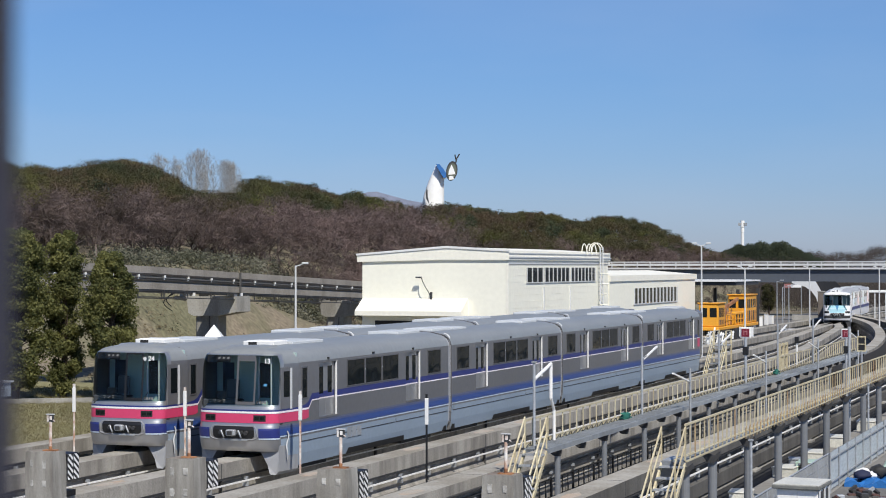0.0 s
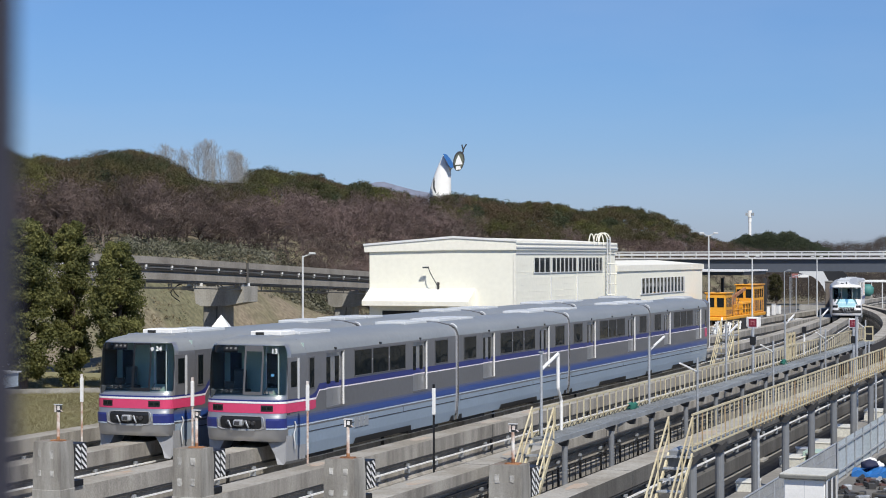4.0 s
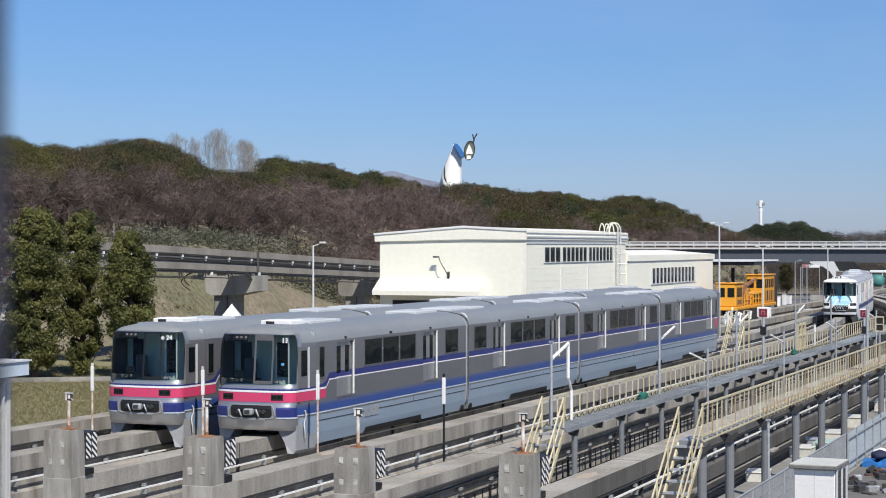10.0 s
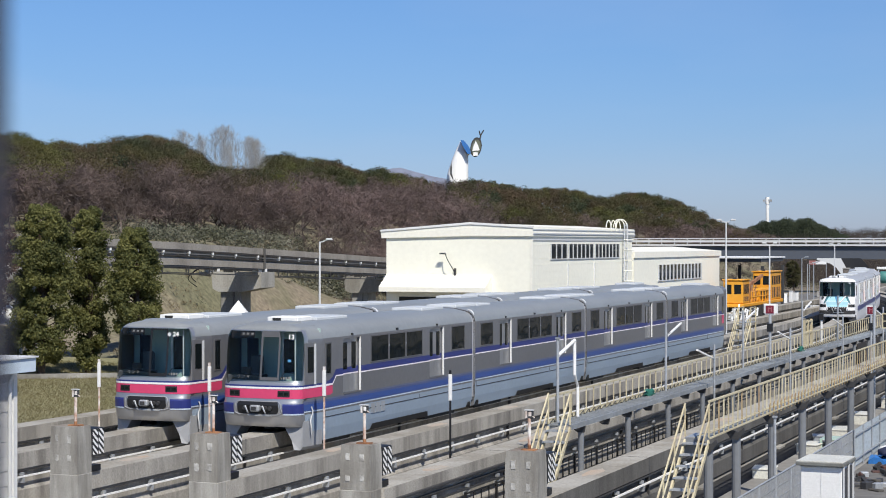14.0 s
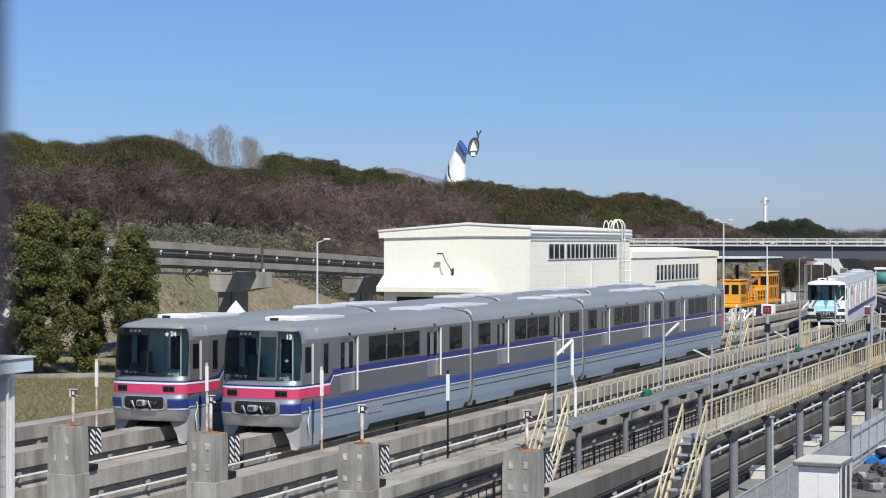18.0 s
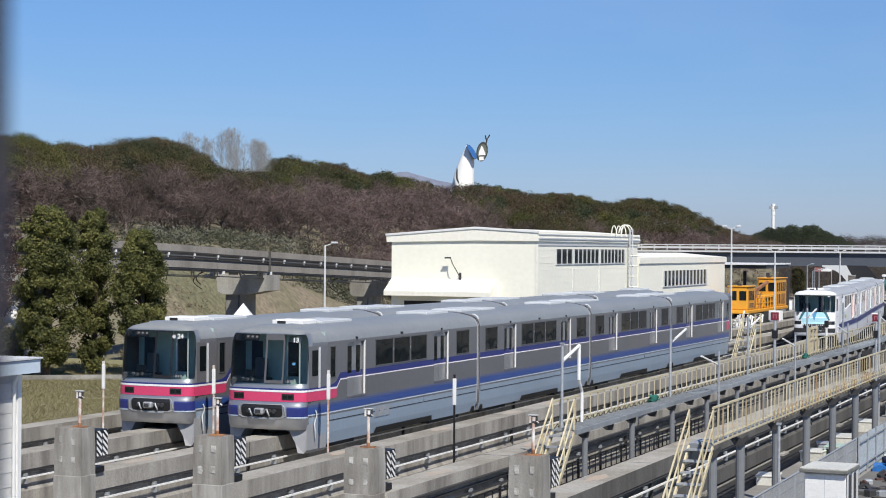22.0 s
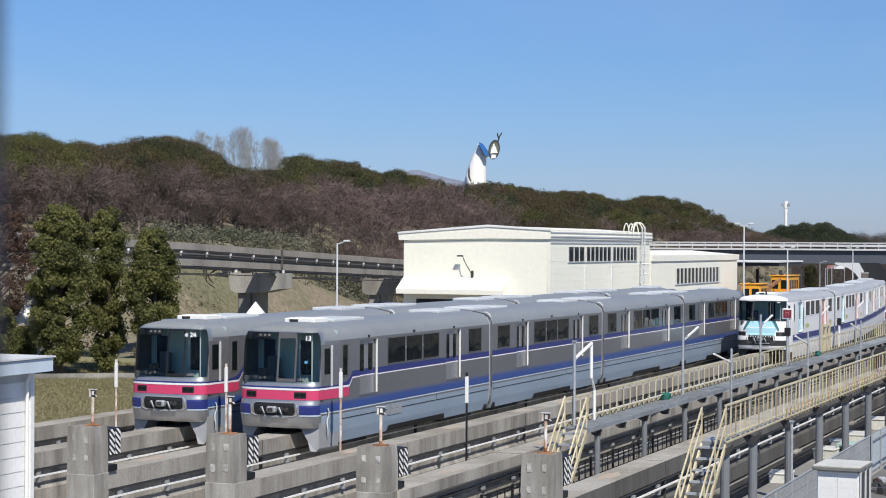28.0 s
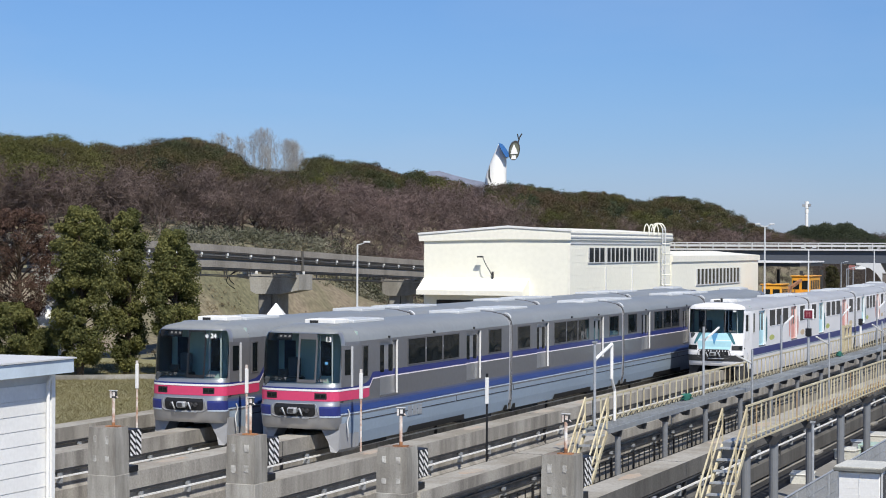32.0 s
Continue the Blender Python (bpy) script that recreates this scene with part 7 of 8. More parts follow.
def cabinet():
    ob = base("storage_cabinet", "white storage cabinet with a flat overhanging lid", "cabinet", pose(16.6, -6.0, 0, 0, 0, -2))
    part("body", boxes((-0.1, 0.92, 0.0, 1.3, GZ - 0.1, 2.35), bevel=0.02), WHITE, ob)
    part("lid", boxes((-0.2, 0.99, -0.12, 1.42, 2.36, 2.46), bevel=0.02), LIDGREY, ob)
    part("lid_top", boxes((-0.18, 0.97, -0.1, 1.4, 2.462, 2.485)), OFFWHITE, ob)
    for x in (0.41,):
        part("door_seam", boxes((x - 0.008, x + 0.008, -0.006, 0.02, GZ, 2.3)), PALEGREY, ob)
    for k in range(11):
        part("louvre", boxes((0.0, 0.82, -0.0025, 0.01, 0.5 + k * 0.16, 0.512 + k * 0.16)), WHITE, ob)
    part("side_panel", boxes((0.925, 0.945, 0.12, 1.18, GZ, 2.28)), DARKSTEEL, ob)
    for y in (0.0, 0.62, 1.2):
        part("corner_post", boxes((0.945, 0.975, y, y + 0.09, GZ - 0.1, 2.35)), PALEGREY, ob)
    part("handle", boxes((0.5, 0.53, -0.04, -0.005, 1.2, 1.5)), DARKSTEEL, ob)


cabinet()


def crate(x, y, z, w, d, h, material, label, rz=0):
    ob = base("crate", label, "crate", pose(x, y, z, 0, 0, rz), group="crates in the alley")
    t = 0.04
    part("tray", boxes((-w / 2, w / 2, -d / 2, d / 2, 0, t), (-w / 2, -w / 2 + t, -d / 2, d / 2, t, h), (w / 2 - t, w / 2, -d / 2, d / 2, t, h), (-w / 2 + t, w / 2 - t, -d / 2, -d / 2 + t, t, h), (-w / 2 + t, w / 2 - t, d / 2 - t, d / 2, t, h)), material, ob)
    part("lid", boxes((-w / 2 - 0.03, w / 2 + 0.03, -d / 2 - 0.03, d / 2 + 0.03, h, h + 0.05), bevel=0.015), material, ob)


PLASTIC = mat("pale_green_plastic", (0.42, 0.55, 0.47), 0.5, scale=2)
for x, y, w, d, h, rz in ((12.85, 7.4, 0.7, 1.0, 0.28, 6), (12.95, 15.0, 0.75, 1.2, 0.3, -5), (13.0, 20.8, 0.75, 1.5, 0.3, 4), (12.95, 26.5, 0.8, 1.3, 0.4, 0), (13.05, 35.0, 0.8, 1.6, 0.4, 3)):
    crate(x, y, GZ, w, d, h, OFFWHITE, "off-white plastic crate in the alley", rz)
crate(12.85, 17.4, GZ, 0.5, 0.7, 0.35, STEEL, "low grey crate in the alley", 12)
tb = base("plastic_table", "pale green plastic table among the crates", "table", pose(13.75, 15.6, 0))
part("tabletop", boxes((-0.5, 0.5, -0.6, 0.6, 0.75, 0.8), bevel=0.015), PLASTIC, tb)
part("under_shelf", boxes((-0.42, 0.42, -0.5, 0.5, 0.5, 0.53)), DARKSTEEL, tb)
for dx in (-0.35, 0.35):
    for dy in (-0.58, 0.58):
        part("leg", boxes((dx * 1.25 - 0.04, dx * 1.25 + 0.04, dy - 0.04, dy + 0.04, GZ, 0.75)), PLASTIC, tb)


# blue sheet with dark bags beyond the fence, and scrap before it
NAVY = mat("navy_cloth", (0.02, 0.025, 0.06), 0.8, scale=4)
SCRAPRED = mat("dull_red_scrap", (0.10, 0.045, 0.036), 0.75, scale=5, dark=(0.06, 0.03, 0.025), stain=0.8)


def blue_sheet():
    r = random.Random(3)
    bm = bmesh.new()
    g = [[bm.verts.new((15.42 + i * 0.2, 12.2 + j * 0.42, GZ + 0.1 + 0.12 * math.sin(i * 1.3 + j) + r.uniform(0, 0.1))) for j in range(9)] for i in range(9)]
    for i in range(8):
        for j in range(8):
            bm.faces.new((g[i][j], g[i + 1][j], g[i + 1][j + 1], g[i][j + 1]))
    edge = [g[i][0] for i in range(9)] + [g[8][j] for j in range(1, 9)] + [g[i][8] for i in range(7, -1, -1)] + [g[0][j] for j in range(7, 0, -1)]
    low = [bm.verts.new((v.co.x, v.co.y, GZ - 0.03)) for v in edge]
    for k in range(len(edge)):
        bm.faces.new((edge[k], edge[(k + 1) % len(edge)], low[(k + 1) % len(edge)], low[k]))
    tagged(part("blue_sheet", bm, BLUE_TARP, None, smooth=False), "crumpled bright blue plastic sheet on the ground", "tarpaulin")
    for i, (x, y, sx, m, lab) in enumerate(((15.85, 13.5, 0.32, NAVY, "navy blue bag lying on a blue sheet"), (16.3, 14.6, 0.38, RUBBER, "black bag lying on a blue sheet"), (16.75, 15.0, 0.36, RUBBER, "black bag lying on a blue sheet"), (15.75, 14.4, 0.28, WHITE, "white bundle lying on a blue sheet"), (16.1, 13.7, 0.22, WHITE, "white bundle lying on a blue sheet"))):
        b = bmesh.new()
        bmesh.ops.create_icosphere(b, subdivisions=2, radius=1)
        for v in b.verts:
            k = 1 + 0.45 * noise.noise(v.co * 2.4 + Vector((i * 5, 0, 0)))
            v.co = Vector((v.co.x * sx * k, v.co.y * sx * 1.3 * k, max(v.co.z, -0.5) * sx * 0.6 * k))
        o = part("bag", b, m, None, smooth=True)
        o.matrix_basis = pose(x, y, GZ + 0.2 + sx * 0.28)
        tagged(o, lab, "bag", group="bags on the sheet")
    for i in range(44):
        x, y = r.uniform(15.7, 17.6), r.uniform(5.0, 10.6)
        b = bmesh.new()
        k = r.choice((0, 0, 1))
        L = r.uniform(0.2, 0.6)
        if k:
            bar(b, (0, 0, 0.06), (L, r.uniform(-0.2, 0.2), 0.1 + r.uniform(0, 0.15)), 0.1, 0.1)
        else:
            box(b, -L / 2, L / 2, -0.12, 0.12, -0.02, r.uniform(0.06, 0.25), bevel=0.02)
        o = part("scrap_piece", b, r.choice((SOIL, DARKSTEEL, SOIL, DARKSTEEL, STEEL, SCRAPRED)), None)
        o.matrix_basis = pose(x, y, GZ, 0, 0, r.uniform(0, 180))
        tagged(o, "dark rusty scrap piece lying on the ground", "scrap", group="scrap pieces")


blue_sheet()


def green_sheet():
    """A pale green sheet drawn over a low heap."""
    bm = bmesh.new()
    n = 9
    g = [[bm.verts.new((15.9 + i * 0.2, 17.0 + j * 0.3, GZ - 0.02 + 0.75 * max(0.0, math.sin(math.pi * i / (n - 1)) * math.sin(math.pi * j / (n - 1))) ** 0.6 + 0.06 * noise.noise((i * 0.9, j * 0.9, 4)))) for j in range(n)] for i in range(n)]
    for i in range(n - 1):
        for j in range(n - 1):
            bm.faces.new((g[i][j], g[i + 1][j], g[i + 1][j + 1], g[i][j + 1]))
    tagged(part("green_sheet", bm, PLASTIC, None), "pale green plastic sheet drawn over a low heap", "tarpaulin")


green_sheet()

# asphalt of the alley
tagged(part("alley", boxes((12.56, 15.3, -14, 60, GZ - 0.3, GZ + 0.008)), SLAB), "stained concrete alley beside the last walkway", "alley", kind="structure")
# strip between beam and posts, coloured as dark as its shade
tagged(part("soil_strip", boxes((11.61, 12.55, -40, 60, GZ - 0.3, GZ + 0.006)), SHADESOIL), "soil strip under the last walkway, deep shade in its colour", "soil", kind="structure")
tagged(part("yard_soil", boxes((15.31, 24.0, -14, 60, GZ - 0.3, GZ + 0.006)), GROUND), "grey gravel yard beyond the sheet fence", "gravel", kind="structure")

for x, y, z0, z1, lab in ((13.15, 28.9, GZ - 0.1, 5.2, "tall grey steel pole beside the walkway"), (14.9, -1.2, GZ - 0.1, 3.05, "slim grey pole beside the alley"), (14.9, 22.0, GZ - 0.1, 3.2, "slim grey pole beside the alley")):
    p = base("steel_pole", lab, "pole", pose(x, y, 0), group="steel poles")
    part("shaft", rods(0.06 if z1 > 4 else 0.04, ((0, 0, z0), (0, 0, z1)), n=8), STEEL, p)
    part("cap", boxes((-0.06, 0.06, -0.06, 0.06, z1, z1 + 0.05)), STEEL, p)


# ---- stairs and gate frames by the parked train's far end ----
stairs(0.2, 1.0, 60.5, 57.4, 3.0, GZ, "faded yellow steel stairs at the end of a parked train", 9)
lp = base("landing", "small faded yellow landing with a railing", "platform", pose(0.2, 60.5, 0))
part("deck", boxes((0, 0.8, 0, 1.6, 2.94, 3.0)), STEEL, lp)
for dx in (0.02, 0.78):
    for dy in (0.05, 1.55):
        part("leg", boxes((dx - 0.04, dx + 0.04, dy - 0.04, dy + 0.04, GZ - 0.1, 3.9)), YELLOW, lp)
for dx in (0, 0.76):
    part("rail", boxes((dx, dx + 0.04, 0, 1.6, 3.86, 3.9)), YELLOW, lp)
    part("rail", boxes((dx, dx + 0.04, 0, 1.6, 3.4, 3.44)), YELLOW, lp)
gf = base("gate_frame", "yellow painted steel gate frame beside the track", "gate", pose(5.6, 53.5, 0))
for dy in (0, 1.1, 2.2):
    part("upright", boxes((-0.07, 0.07, dy - 0.07, dy + 0.07, GZ - 0.1, 3.45)), YELLOW, gf)
part("crossbar", boxes((-0.05, 0.05, 0.07, 2.13, 3.3, 3.4), (-0.05, 0.05, 0.07, 2.13, 2.7, 2.78)), YELLOW, gf)


# ---- orange works vehicle on the outer beam ----
def works_vehicle():
    ob = base("works_vehicle", "orange rail works vehicle with two cabs", "works vehicle", pose(TRACK["outer"], 103.8, BT))
    part("chassis", boxes((-0.95, 0.95, 0.0, 17.4, 0.45, 0.75), bevel=0.05), ORANGE, ob)
    for y0, y1, h in ((0.2, 3.0, 2.75), (12.2, 17.0, 3.3)):
        cab = part("cab", boxes((-0.85, 0.85, y0, y1, 0.75, h), bevel=0.08), ORANGE, ob)
        part("cab_roof", boxes((-0.95, 0.95, y0 - 0.1, y1 + 0.1, h, h + 0.1), bevel=0.03), ORANGE, cab)
        n = 5
        for k in range(n):
            a = y0 + 0.4 + k * (y1 - y0 - 0.6) / n
            part("cab_window", boxes((0.84, 0.865, a, a + (y1 - y0 - 0.6) / n * 0.66, h - 1.15, h - 0.35)), WIN, cab)
            part("side_panel", boxes((0.84, 0.862, a, a + (y1 - y0 - 0.6) / n * 0.6, 0.95, h - 1.4)), DARKSTEEL if k % 2 else RUST, cab)
        for k in (-0.42, 0.42):
            part("cab_window", boxes((k - 0.3, k + 0.3, y0 - 0.02, y0 + 0.01, h - 1.15, h - 0.35)), WIN, cab)
        part("roof_lamp", boxes((-0.15, 0.15, y0 + 0.6, y0 + 0.9, h + 0.1, h + 0.25)), DARKSTEEL, cab)
    part("engine_hood", boxes((-0.8, 0.8, 7.6, 12.0, 0.75, 1.9), bevel=0.08), ORANGE, ob)
    part("crane_arm", bar(bmesh.new(), (0.2, 5.2, 2.2), (0.2, 11.4, 3.0), 0.22, 0.26), RUST, ob)
    for k in range(6):
        part("hood_louvre", boxes((0.79, 0.815, 7.9 + k * 0.66, 8.3 + k * 0.66, 0.95, 1.7)), DARKSTEEL, ob)
    for k in range(7):
        part("lattice_brace", bar(bmesh.new(), (0.55, 3.4 + k * 0.62, 0.8), (0.55, 4.0 + k * 0.62, 2.3 if k % 2 else 1.9), 0.07, 0.07), RUST, ob)
    part("tool_rack", boxes((-0.6, 0.4, 3.3, 4.6, 0.75, 2.1), bevel=0.05), DARKSTEEL, ob)
    part("crane_post", boxes((-0.1, 0.5, 4.8, 5.4, 0.75, 2.4), bevel=0.04), RUST, ob)
    for y in (3.4, 4.6, 5.8, 7.0, 8.2, 9.4, 10.6, 12.0):
        part("stanchion", rods(0.05, ((0.9, y, 0.75), (0.9, y, 1.75))), ORANGE, ob)
    part("side_rail", rods(0.045, ((0.9, 3.4, 1.72), (0.9, 12.0, 1.72)), ((0.9, 3.4, 1.25), (0.9, 12.0, 1.25))), ORANGE, ob)
    for y in (2.5, 7.5, 12.8):
        for xx in (-0.88, 0.88):
            part("underframe", boxes((xx - 0.27, xx + 0.27, y - 1.0, y + 1.0, -0.6, 0.45)), DARKSTEEL, ob)


works_vehicle()

# open shelter beyond the annexe
sh = base("shelter", "open shelter with a thin pale flat roof", "shelter", pose(-17.5, 128, 0))
part("roof", boxes((-6.5, 5.1, 0, 12, 6.36, 6.5)), WHITE, sh)
part("beam", boxes((-6.4, 5.0, 0.3, 11.5, 6.0, 6.35)), DARKSTEEL, sh)
for dx in (-5, 0.5, 5.0):
    for dy in (1, 11):
        part("post", boxes((dx - 0.15, dx + 0.15, dy - 0.15, dy + 0.15, GZ - 0.1, 5.6)), DARKSTEEL, sh)


# ---- lamp posts ----
def lamp_post(x, dist, y_top, label, double=False, arm=1.2, paint=None):
    paint = paint or PALEGREY
    p = polar(px_az(x), dist)
    z = EYE.z + (430.5 - y_top) / 3240.48 * dist
    g = ground_z(p.x, p.y) - 0.1
    ob = base("lamp_post", label, "lamp post", pose(p.x, p.y, 0, 0, 0, px_az(x)), group="lamp posts")
    part("pole", rod(bmesh.new(), (0, 0, g), (0, 0, z), 0.085, 8, 0.05), paint, ob)
    for s in ((-1, 1) if double else (1,)):
        part("arm", bar(bmesh.new(), (0, 0, z - 0.05), (s * arm, 0, z + 0.12), 0.06, 0.06), paint, ob)
        part("lamp_head", boxes((min(s * arm * 0.7, s * arm * 1.5), max(s * arm * 0.7, s * arm * 1.5), -0.15, 0.15, z + 0.08, z + 0.2), bevel=0.03), paint, ob)


lamp_post(562, 108, 428, "slim grey lamp post in front of the guideway", arm=0.5)
lamp_post(1281, 132, 393, "tall pale lamp post with two arms", True, 0.45)
lamp_post(1358, 150, 433, "tall pale lamp post beside the tracks", True, 0.4)
lamp_post(1473, 185, 433, "tall pale lamp post beside the tracks", True, 0.4)
lamp_post(1597, 185, 433, "tall pale lamp post beside the tracks", True, 0.4)
lamp_post(1415, 240, 456, "pale lamp post beyond the bridge shadow", arm=0.6, paint=STEEL)
lamp_post(1425, 225, 466, "pale curved lamp post near the bridge", arm=0.8, paint=STEEL)
lamp_post(1436, 235, 464, "pale lamp post near the bridge", arm=0.5, paint=STEEL)

# a far hill seen above the ridge, the blue distance haze mixed into its colour
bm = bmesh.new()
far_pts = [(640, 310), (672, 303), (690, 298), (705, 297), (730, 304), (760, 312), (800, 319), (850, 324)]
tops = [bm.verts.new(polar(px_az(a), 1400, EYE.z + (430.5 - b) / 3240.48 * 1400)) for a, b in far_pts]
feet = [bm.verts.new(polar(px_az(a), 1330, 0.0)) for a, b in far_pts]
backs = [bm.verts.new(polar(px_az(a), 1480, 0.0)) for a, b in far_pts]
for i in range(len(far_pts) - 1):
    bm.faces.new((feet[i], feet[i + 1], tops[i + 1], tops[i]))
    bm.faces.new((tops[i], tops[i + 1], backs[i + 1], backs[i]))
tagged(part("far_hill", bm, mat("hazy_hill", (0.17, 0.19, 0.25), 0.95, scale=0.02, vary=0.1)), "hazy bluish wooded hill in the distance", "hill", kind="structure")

# far aerial mast
o = polar(px_az(1354), 600)
k = 600 / 3240.48
ms = base("aerial_mast", "white aerial mast with drum shapes", "mast", pose(o.x, o.y, 0))
zt = EYE.z + (430.5 - 350) * k
part("shaft", rod(bmesh.new(), (0, 0, 0), (0, 0, zt), 0.5, 8), WHITE, ms)
for z0, z1, r in ((zt - 12 * k, zt, 3.6 * k), (zt - 20 * k, zt - 14 * k, 3.2 * k), (zt - 37 * k, zt - 23 * k, 2.8 * k)):
    part("drum", rod(bmesh.new(), (0, 0, z0), (0, 0, z1), r, 12), WHITE, ms)
for s in (-1, 1):
    part("dish", boxes((s * 4.5 * k - 0.5, s * 4.5 * k + 0.5, -0.5, 0.5, zt - 9 * k, zt - 4 * k)), STEEL, ms)

# pale abutment and dark underpass at the bridge
a = polar(px_az(1480), 262)
ab = base("abutment", "pale sloping concrete abutment under the bridge", "abutment", pose(a.x, a.y, 0, 0, 0, px_az(1480)))
part("slope_wall", prism(bmesh.new(), [(-3.0, 5.75), (0.3, 5.75), (1.5, 3.6), (2.6, 1.0), (1.3, 1.0), (0.3, 3.6), (-0.3, 4.4), (-1.2, 5.05), (-3.0, 5.55)], "y", 0, 3.0), PALEGREY, ab)
part("underpass", prism(bmesh.new(), [(0.4, 5.75), (3.1, 5.75), (5.0, 3.6), (5.0, 1.0), (1.6, 1.0), (1.6, 3.6)], "y", 3.1, 3.6), BLACK, ab)
part("base", boxes((-3, 5, 0.5, 3.4, GZ - 0.5, 1.05)), CONCRETE, ab)
# guard rail and a teal covered load on the road beside the underpass
gr = base("guard_rail", "pale roadside guard rail beside the underpass", "guard rail", pose(a.x, a.y, 0, 0, 0, px_az(1480)))
part("rail", boxes((5.3, 10.5, 6.0, 6.12, 4.15, 4.5), bevel=0.03), WHITE, gr)
for k in range(4):
    part("post", boxes((5.5 + k * 1.5, 5.65 + k * 1.5, 6.13, 6.25, GZ - 0.3, 4.4)), PALEGREY, gr)
tl = base("covered_load", "rounded teal tarpaulin over a load beside the guard rail", "tarpaulin", pose(a.x, a.y, 0, 0, 0, px_az(1480)))
part("cover", boxes((5.4, 7.3, 3.4, 5.4, 2.2, 3.9), bevel=0.45), mat("teal_tarpaulin", (0.06, 0.22, 0.20), 0.6, scale=2), tl, smooth=True)
part("pallet", boxes((5.5, 7.2, 3.5, 5.3, GZ - 0.2, 2.2)), CONCRETE, tl)
# white relay boxes by the far tracks
for x, d, w, h in ((1424, 190, 1.0, 0.7), (1444, 192, 1.2, 0.6), (1408, 188, 0.7, 0.4)):
    q = polar(px_az(x), d)
    bx = base("relay_box", "white relay box beside the far tracks", "box", pose(q.x, q.y, 0, 0, 0, px_az(x)), group="relay boxes")
    part("case", boxes((-w / 2, w / 2, 0, 0.6, GZ - 0.1, GZ + 0.8 + h * 0.6), bevel=0.03), PALEGREY, bx)
    part("door", boxes((-w / 2 + 0.1, w / 2 - 0.1, -0.02, 0.0, GZ + 0.3, GZ + 0.7 + h * 0.6)), WHITE, bx)


# white peak added behind the parked trains for the sunlit triangle on a pier
def lit_patch_peak():
    q = polar(px_az(418), 118)
    ob = base("canopy_tent", "added white peak for a sunlit patch on a pier, behind the parked trains", "tent", pose(q.x, q.y, 0, 0, 0, 20))
    g = ground_z(q.x, q.y) - 0.1
    for dx in (-1.2, 1.2):
        for dy in (-1.2, 1.2):
            part("post", rods(0.05, ((dx, dy, g), (dx, dy, 2.75))), WHITE, ob)
    bm = bmesh.new()
    lv = [[bm.verts.new((sx * w, sy * w, z)) for sx, sy in ((-1, -1), (1, -1), (1, 1), (-1, 1))] for w, z in ((1.35, 2.45), (1.32, 2.75), (0.6, 3.35))]
    tip = bm.verts.new((0, 0, 4.19))
    for a, b in zip(lv, lv[1:]):
        for i in range(4):
            bm.faces.new((a[i], a[(i + 1) % 4], b[(i + 1) % 4], b[i]))
    for i in range(4):
        bm.faces.new((lv[-1][i], lv[-1][(i + 1) % 4], tip))
    part("canopy", bm, WHITE, ob)


lit_patch_peak()

# switch marker between the curving beams
q = polar(px_az(1450), 118)
sm = base("switch_marker", "white marker post with a black top between the tracks", "marker post", pose(q.x, q.y, 0))
part("pole", rods(0.07, ((0, 0, GZ - 0.1), (0, 0, 3.0)), n=8), WHITE, sm)
part("head", boxes((-0.12, 0.12, -0.12, 0.12, 3.0, 3.42), bevel=0.02), BLACK, sm)

# white and grey debris and cases beyond the parked trains
rnd = random.Random(12)
for x, y, w, h, mtl, lab in ((1300, 558, 0.9, 0.7, WHITE, "white equipment case on the yard ground"), (1312, 552, 0.5, 1.0, PALEGREY, "grey equipment case on the yard ground"), (1326, 553, 0.8, 0.5, WHITE, "white equipment case on the yard ground"), (1288, 560, 0.6, 0.9, PALEGREY, "grey equipment case on the yard ground"), (1384, 527, 0.5, 0.6, WHITE, "white equipment case on the yard ground"), (1396, 525, 0.4, 0.8, WHITE, "white equipment case on the yard ground"), (1404, 523, 0.6, 0.5, WHITE, "white equipment case on the yard ground")):
    d = 7.0 / (y - 430.5) * 3240.48
    q = polar(px_az(x), d)
    ob = base("equipment_case", lab, "case", pose(q.x, q.y, GZ, 0, 0, rnd.uniform(-30, 30)), group="cases in the far yard")
    part("case_body", boxes((-w / 2, w / 2, -0.3, 0.3, 0, h + 0.6), bevel=0.03), mtl, ob)
    part("case_lid", boxes((-w / 2 - 0.03, w / 2 + 0.03, -0.33, 0.33, h + 0.6, h + 0.66)), PALEGREY, ob)


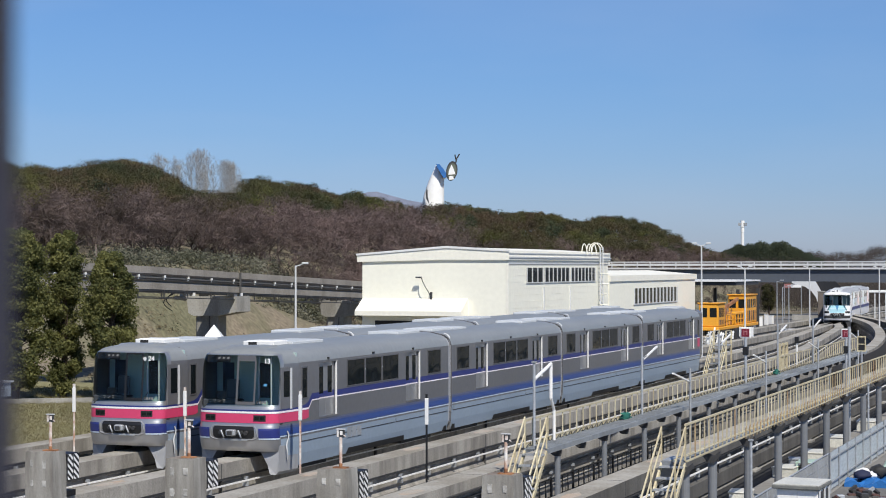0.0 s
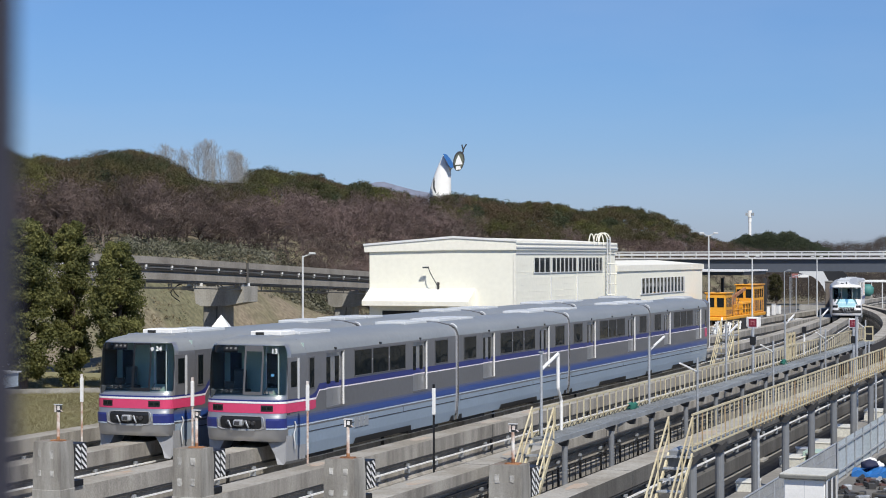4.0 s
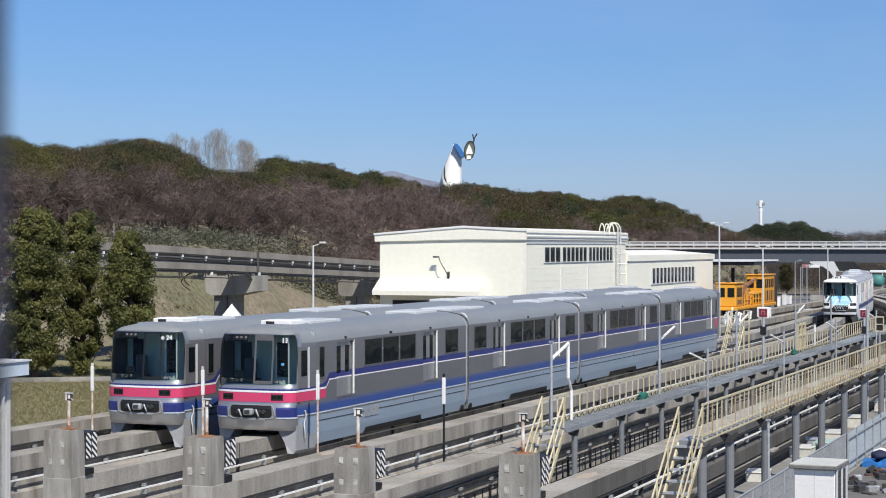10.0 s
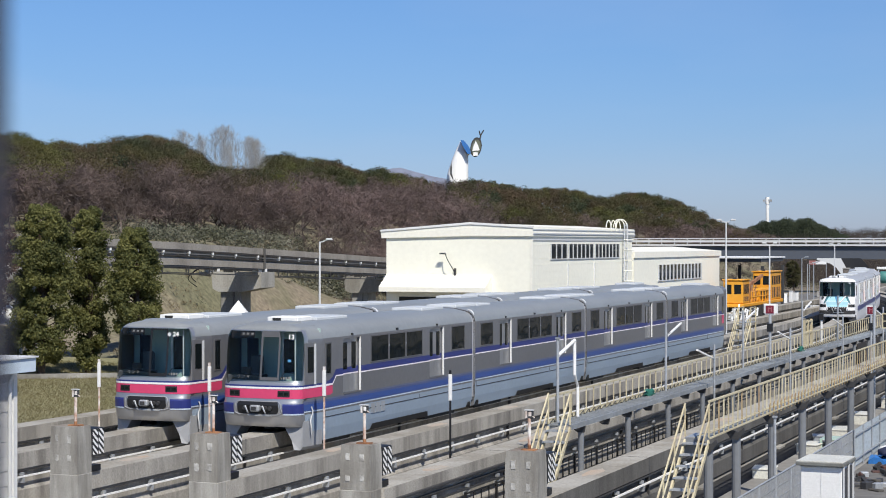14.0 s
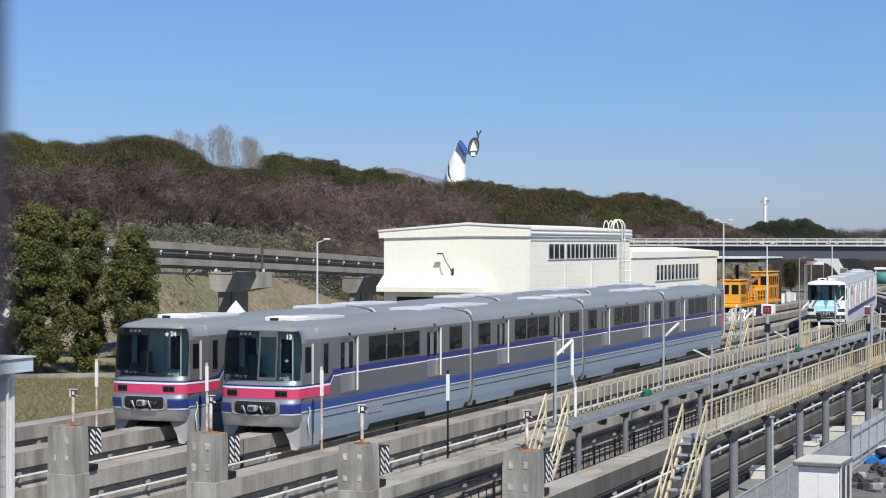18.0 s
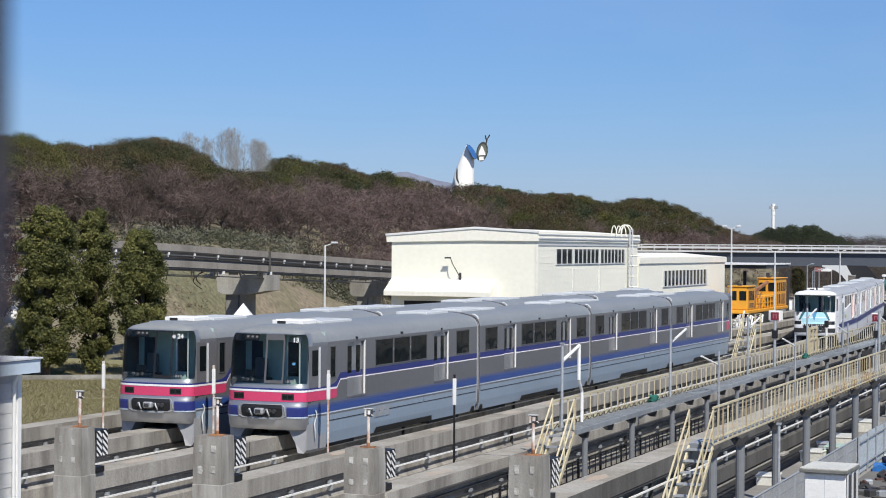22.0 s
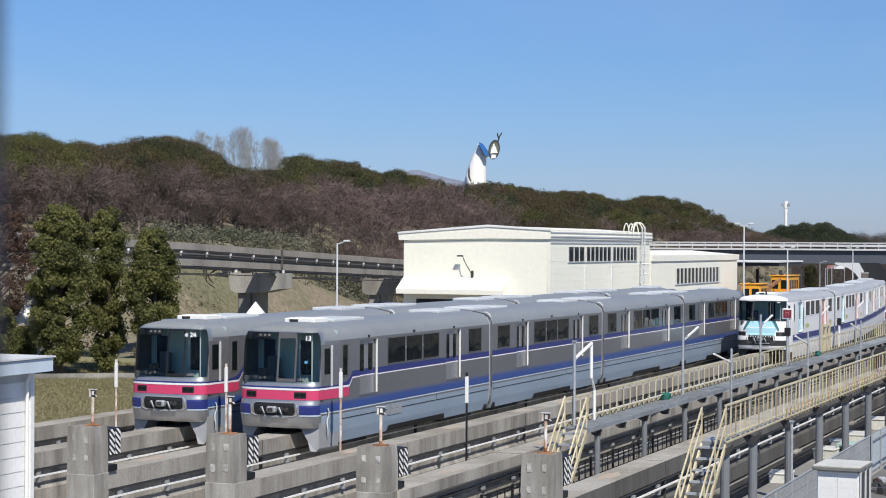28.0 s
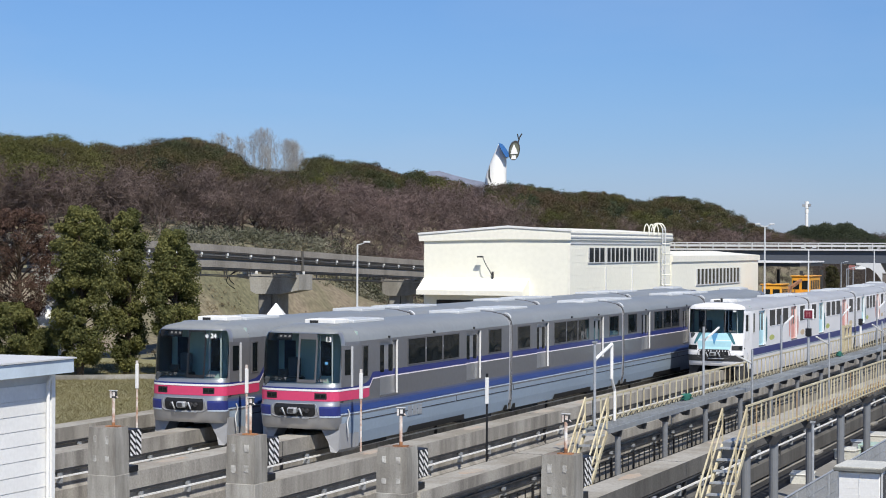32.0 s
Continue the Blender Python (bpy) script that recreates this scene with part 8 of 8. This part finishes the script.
# pale trestles piled beyond the parked trains
pile = base("trestle_pile", "pale grey and white steel trestles piled between the tracks", "trestles", pose(-7.8, 98.0, GZ, 0, 0, 90))
rt = random.Random(31)
for k in range(18):
    cx, z0, cy = -5.4 + k * 0.62, rt.uniform(1.0, 1.5), rt.uniform(-0.5, 0.5)
    tall, lean = rt.uniform(0.5, 1.0), rt.uniform(-0.9, 0.9)
    part("trestle_leg", bar(bmesh.new(), (cx, cy, z0), (cx + lean, cy, z0 + tall), 0.12, 0.09), WHITE if k % 3 else PALEGREY, pile)
    part("trestle_bar", bar(bmesh.new(), (cx - 0.7, cy + 0.07, z0 + tall * 0.7), (cx + 0.8, cy + 0.07, z0 + tall * rt.uniform(0.5, 1.0)), 0.12, 0.06), WHITE if k % 2 else PALEGREY, pile)
part("stillage", boxes((-6.0, 6.0, -0.7, 0.7, 0.0, 1.2), bevel=0.03), STEEL, pile)

# framed box on a post beside the walkway, and what stands by the underpass
q = polar(px_az(1565), 90)
fb = base("framed_box", "small yellow framed box on a post", "box", pose(q.x, q.y, 0, 0, 0, px_az(1565)))
part("post", rods(0.05, ((0, 0, GZ - 0.1), (0, 0, 3.8)), n=8), STEEL, fb)
part("back", boxes((-0.16, 0.16, 0.0, 0.08, 3.82, 4.48)), BLACK, fb)
part("frame", boxes((-0.21, -0.15, -0.03, 0.1, 3.78, 4.52), (0.15, 0.21, -0.03, 0.1, 3.78, 4.52), (-0.15, 0.15, -0.03, 0.1, 4.46, 4.52), (-0.15, 0.15, -0.03, 0.1, 3.78, 3.84), (-0.15, 0.15, -0.03, 0.1, 4.12, 4.16)), YELLOW, fb)
q = polar(px_az(1494), 236)
rw = base("retaining_wall", "brown weathered retaining wall beside the underpass", "wall", pose(q.x, q.y, 0, 0, 0, px_az(1494)))
part("wall_face", boxes((-0.45, 0.45, 0, 5, GZ - 0.3, 4.6), bevel=0.05), mat("brown_wall", (0.17, 0.145, 0.125), 0.9, scale=0.6, dark=(0.08, 0.07, 0.06), stain=0.8), rw)
part("coping", boxes((-0.5, 0.5, -0.05, 5.05, 4.6, 4.72)), CONCRETE, rw)
q = polar(px_az(1442), 272)
bn = base("banner", "faded red and white banner near the bridge", "banner", pose(q.x, q.y, 0, 0, 0, px_az(1442)))
for dx in (-1.1, 1.3):
    part("post", rods(0.05, ((dx, 0, GZ - 0.1), (dx, 0, 5.3))), STEEL, bn)
part("red_cloth", boxes((-1.1, -0.2, -0.05, -0.02, 4.75, 5.35)), mat("faded_red_cloth", (0.34, 0.14, 0.13), 0.8), bn)
part("white_cloth", boxes((-0.195, 1.3, -0.05, -0.02, 4.8, 5.25)), WHITE, bn)

motions()
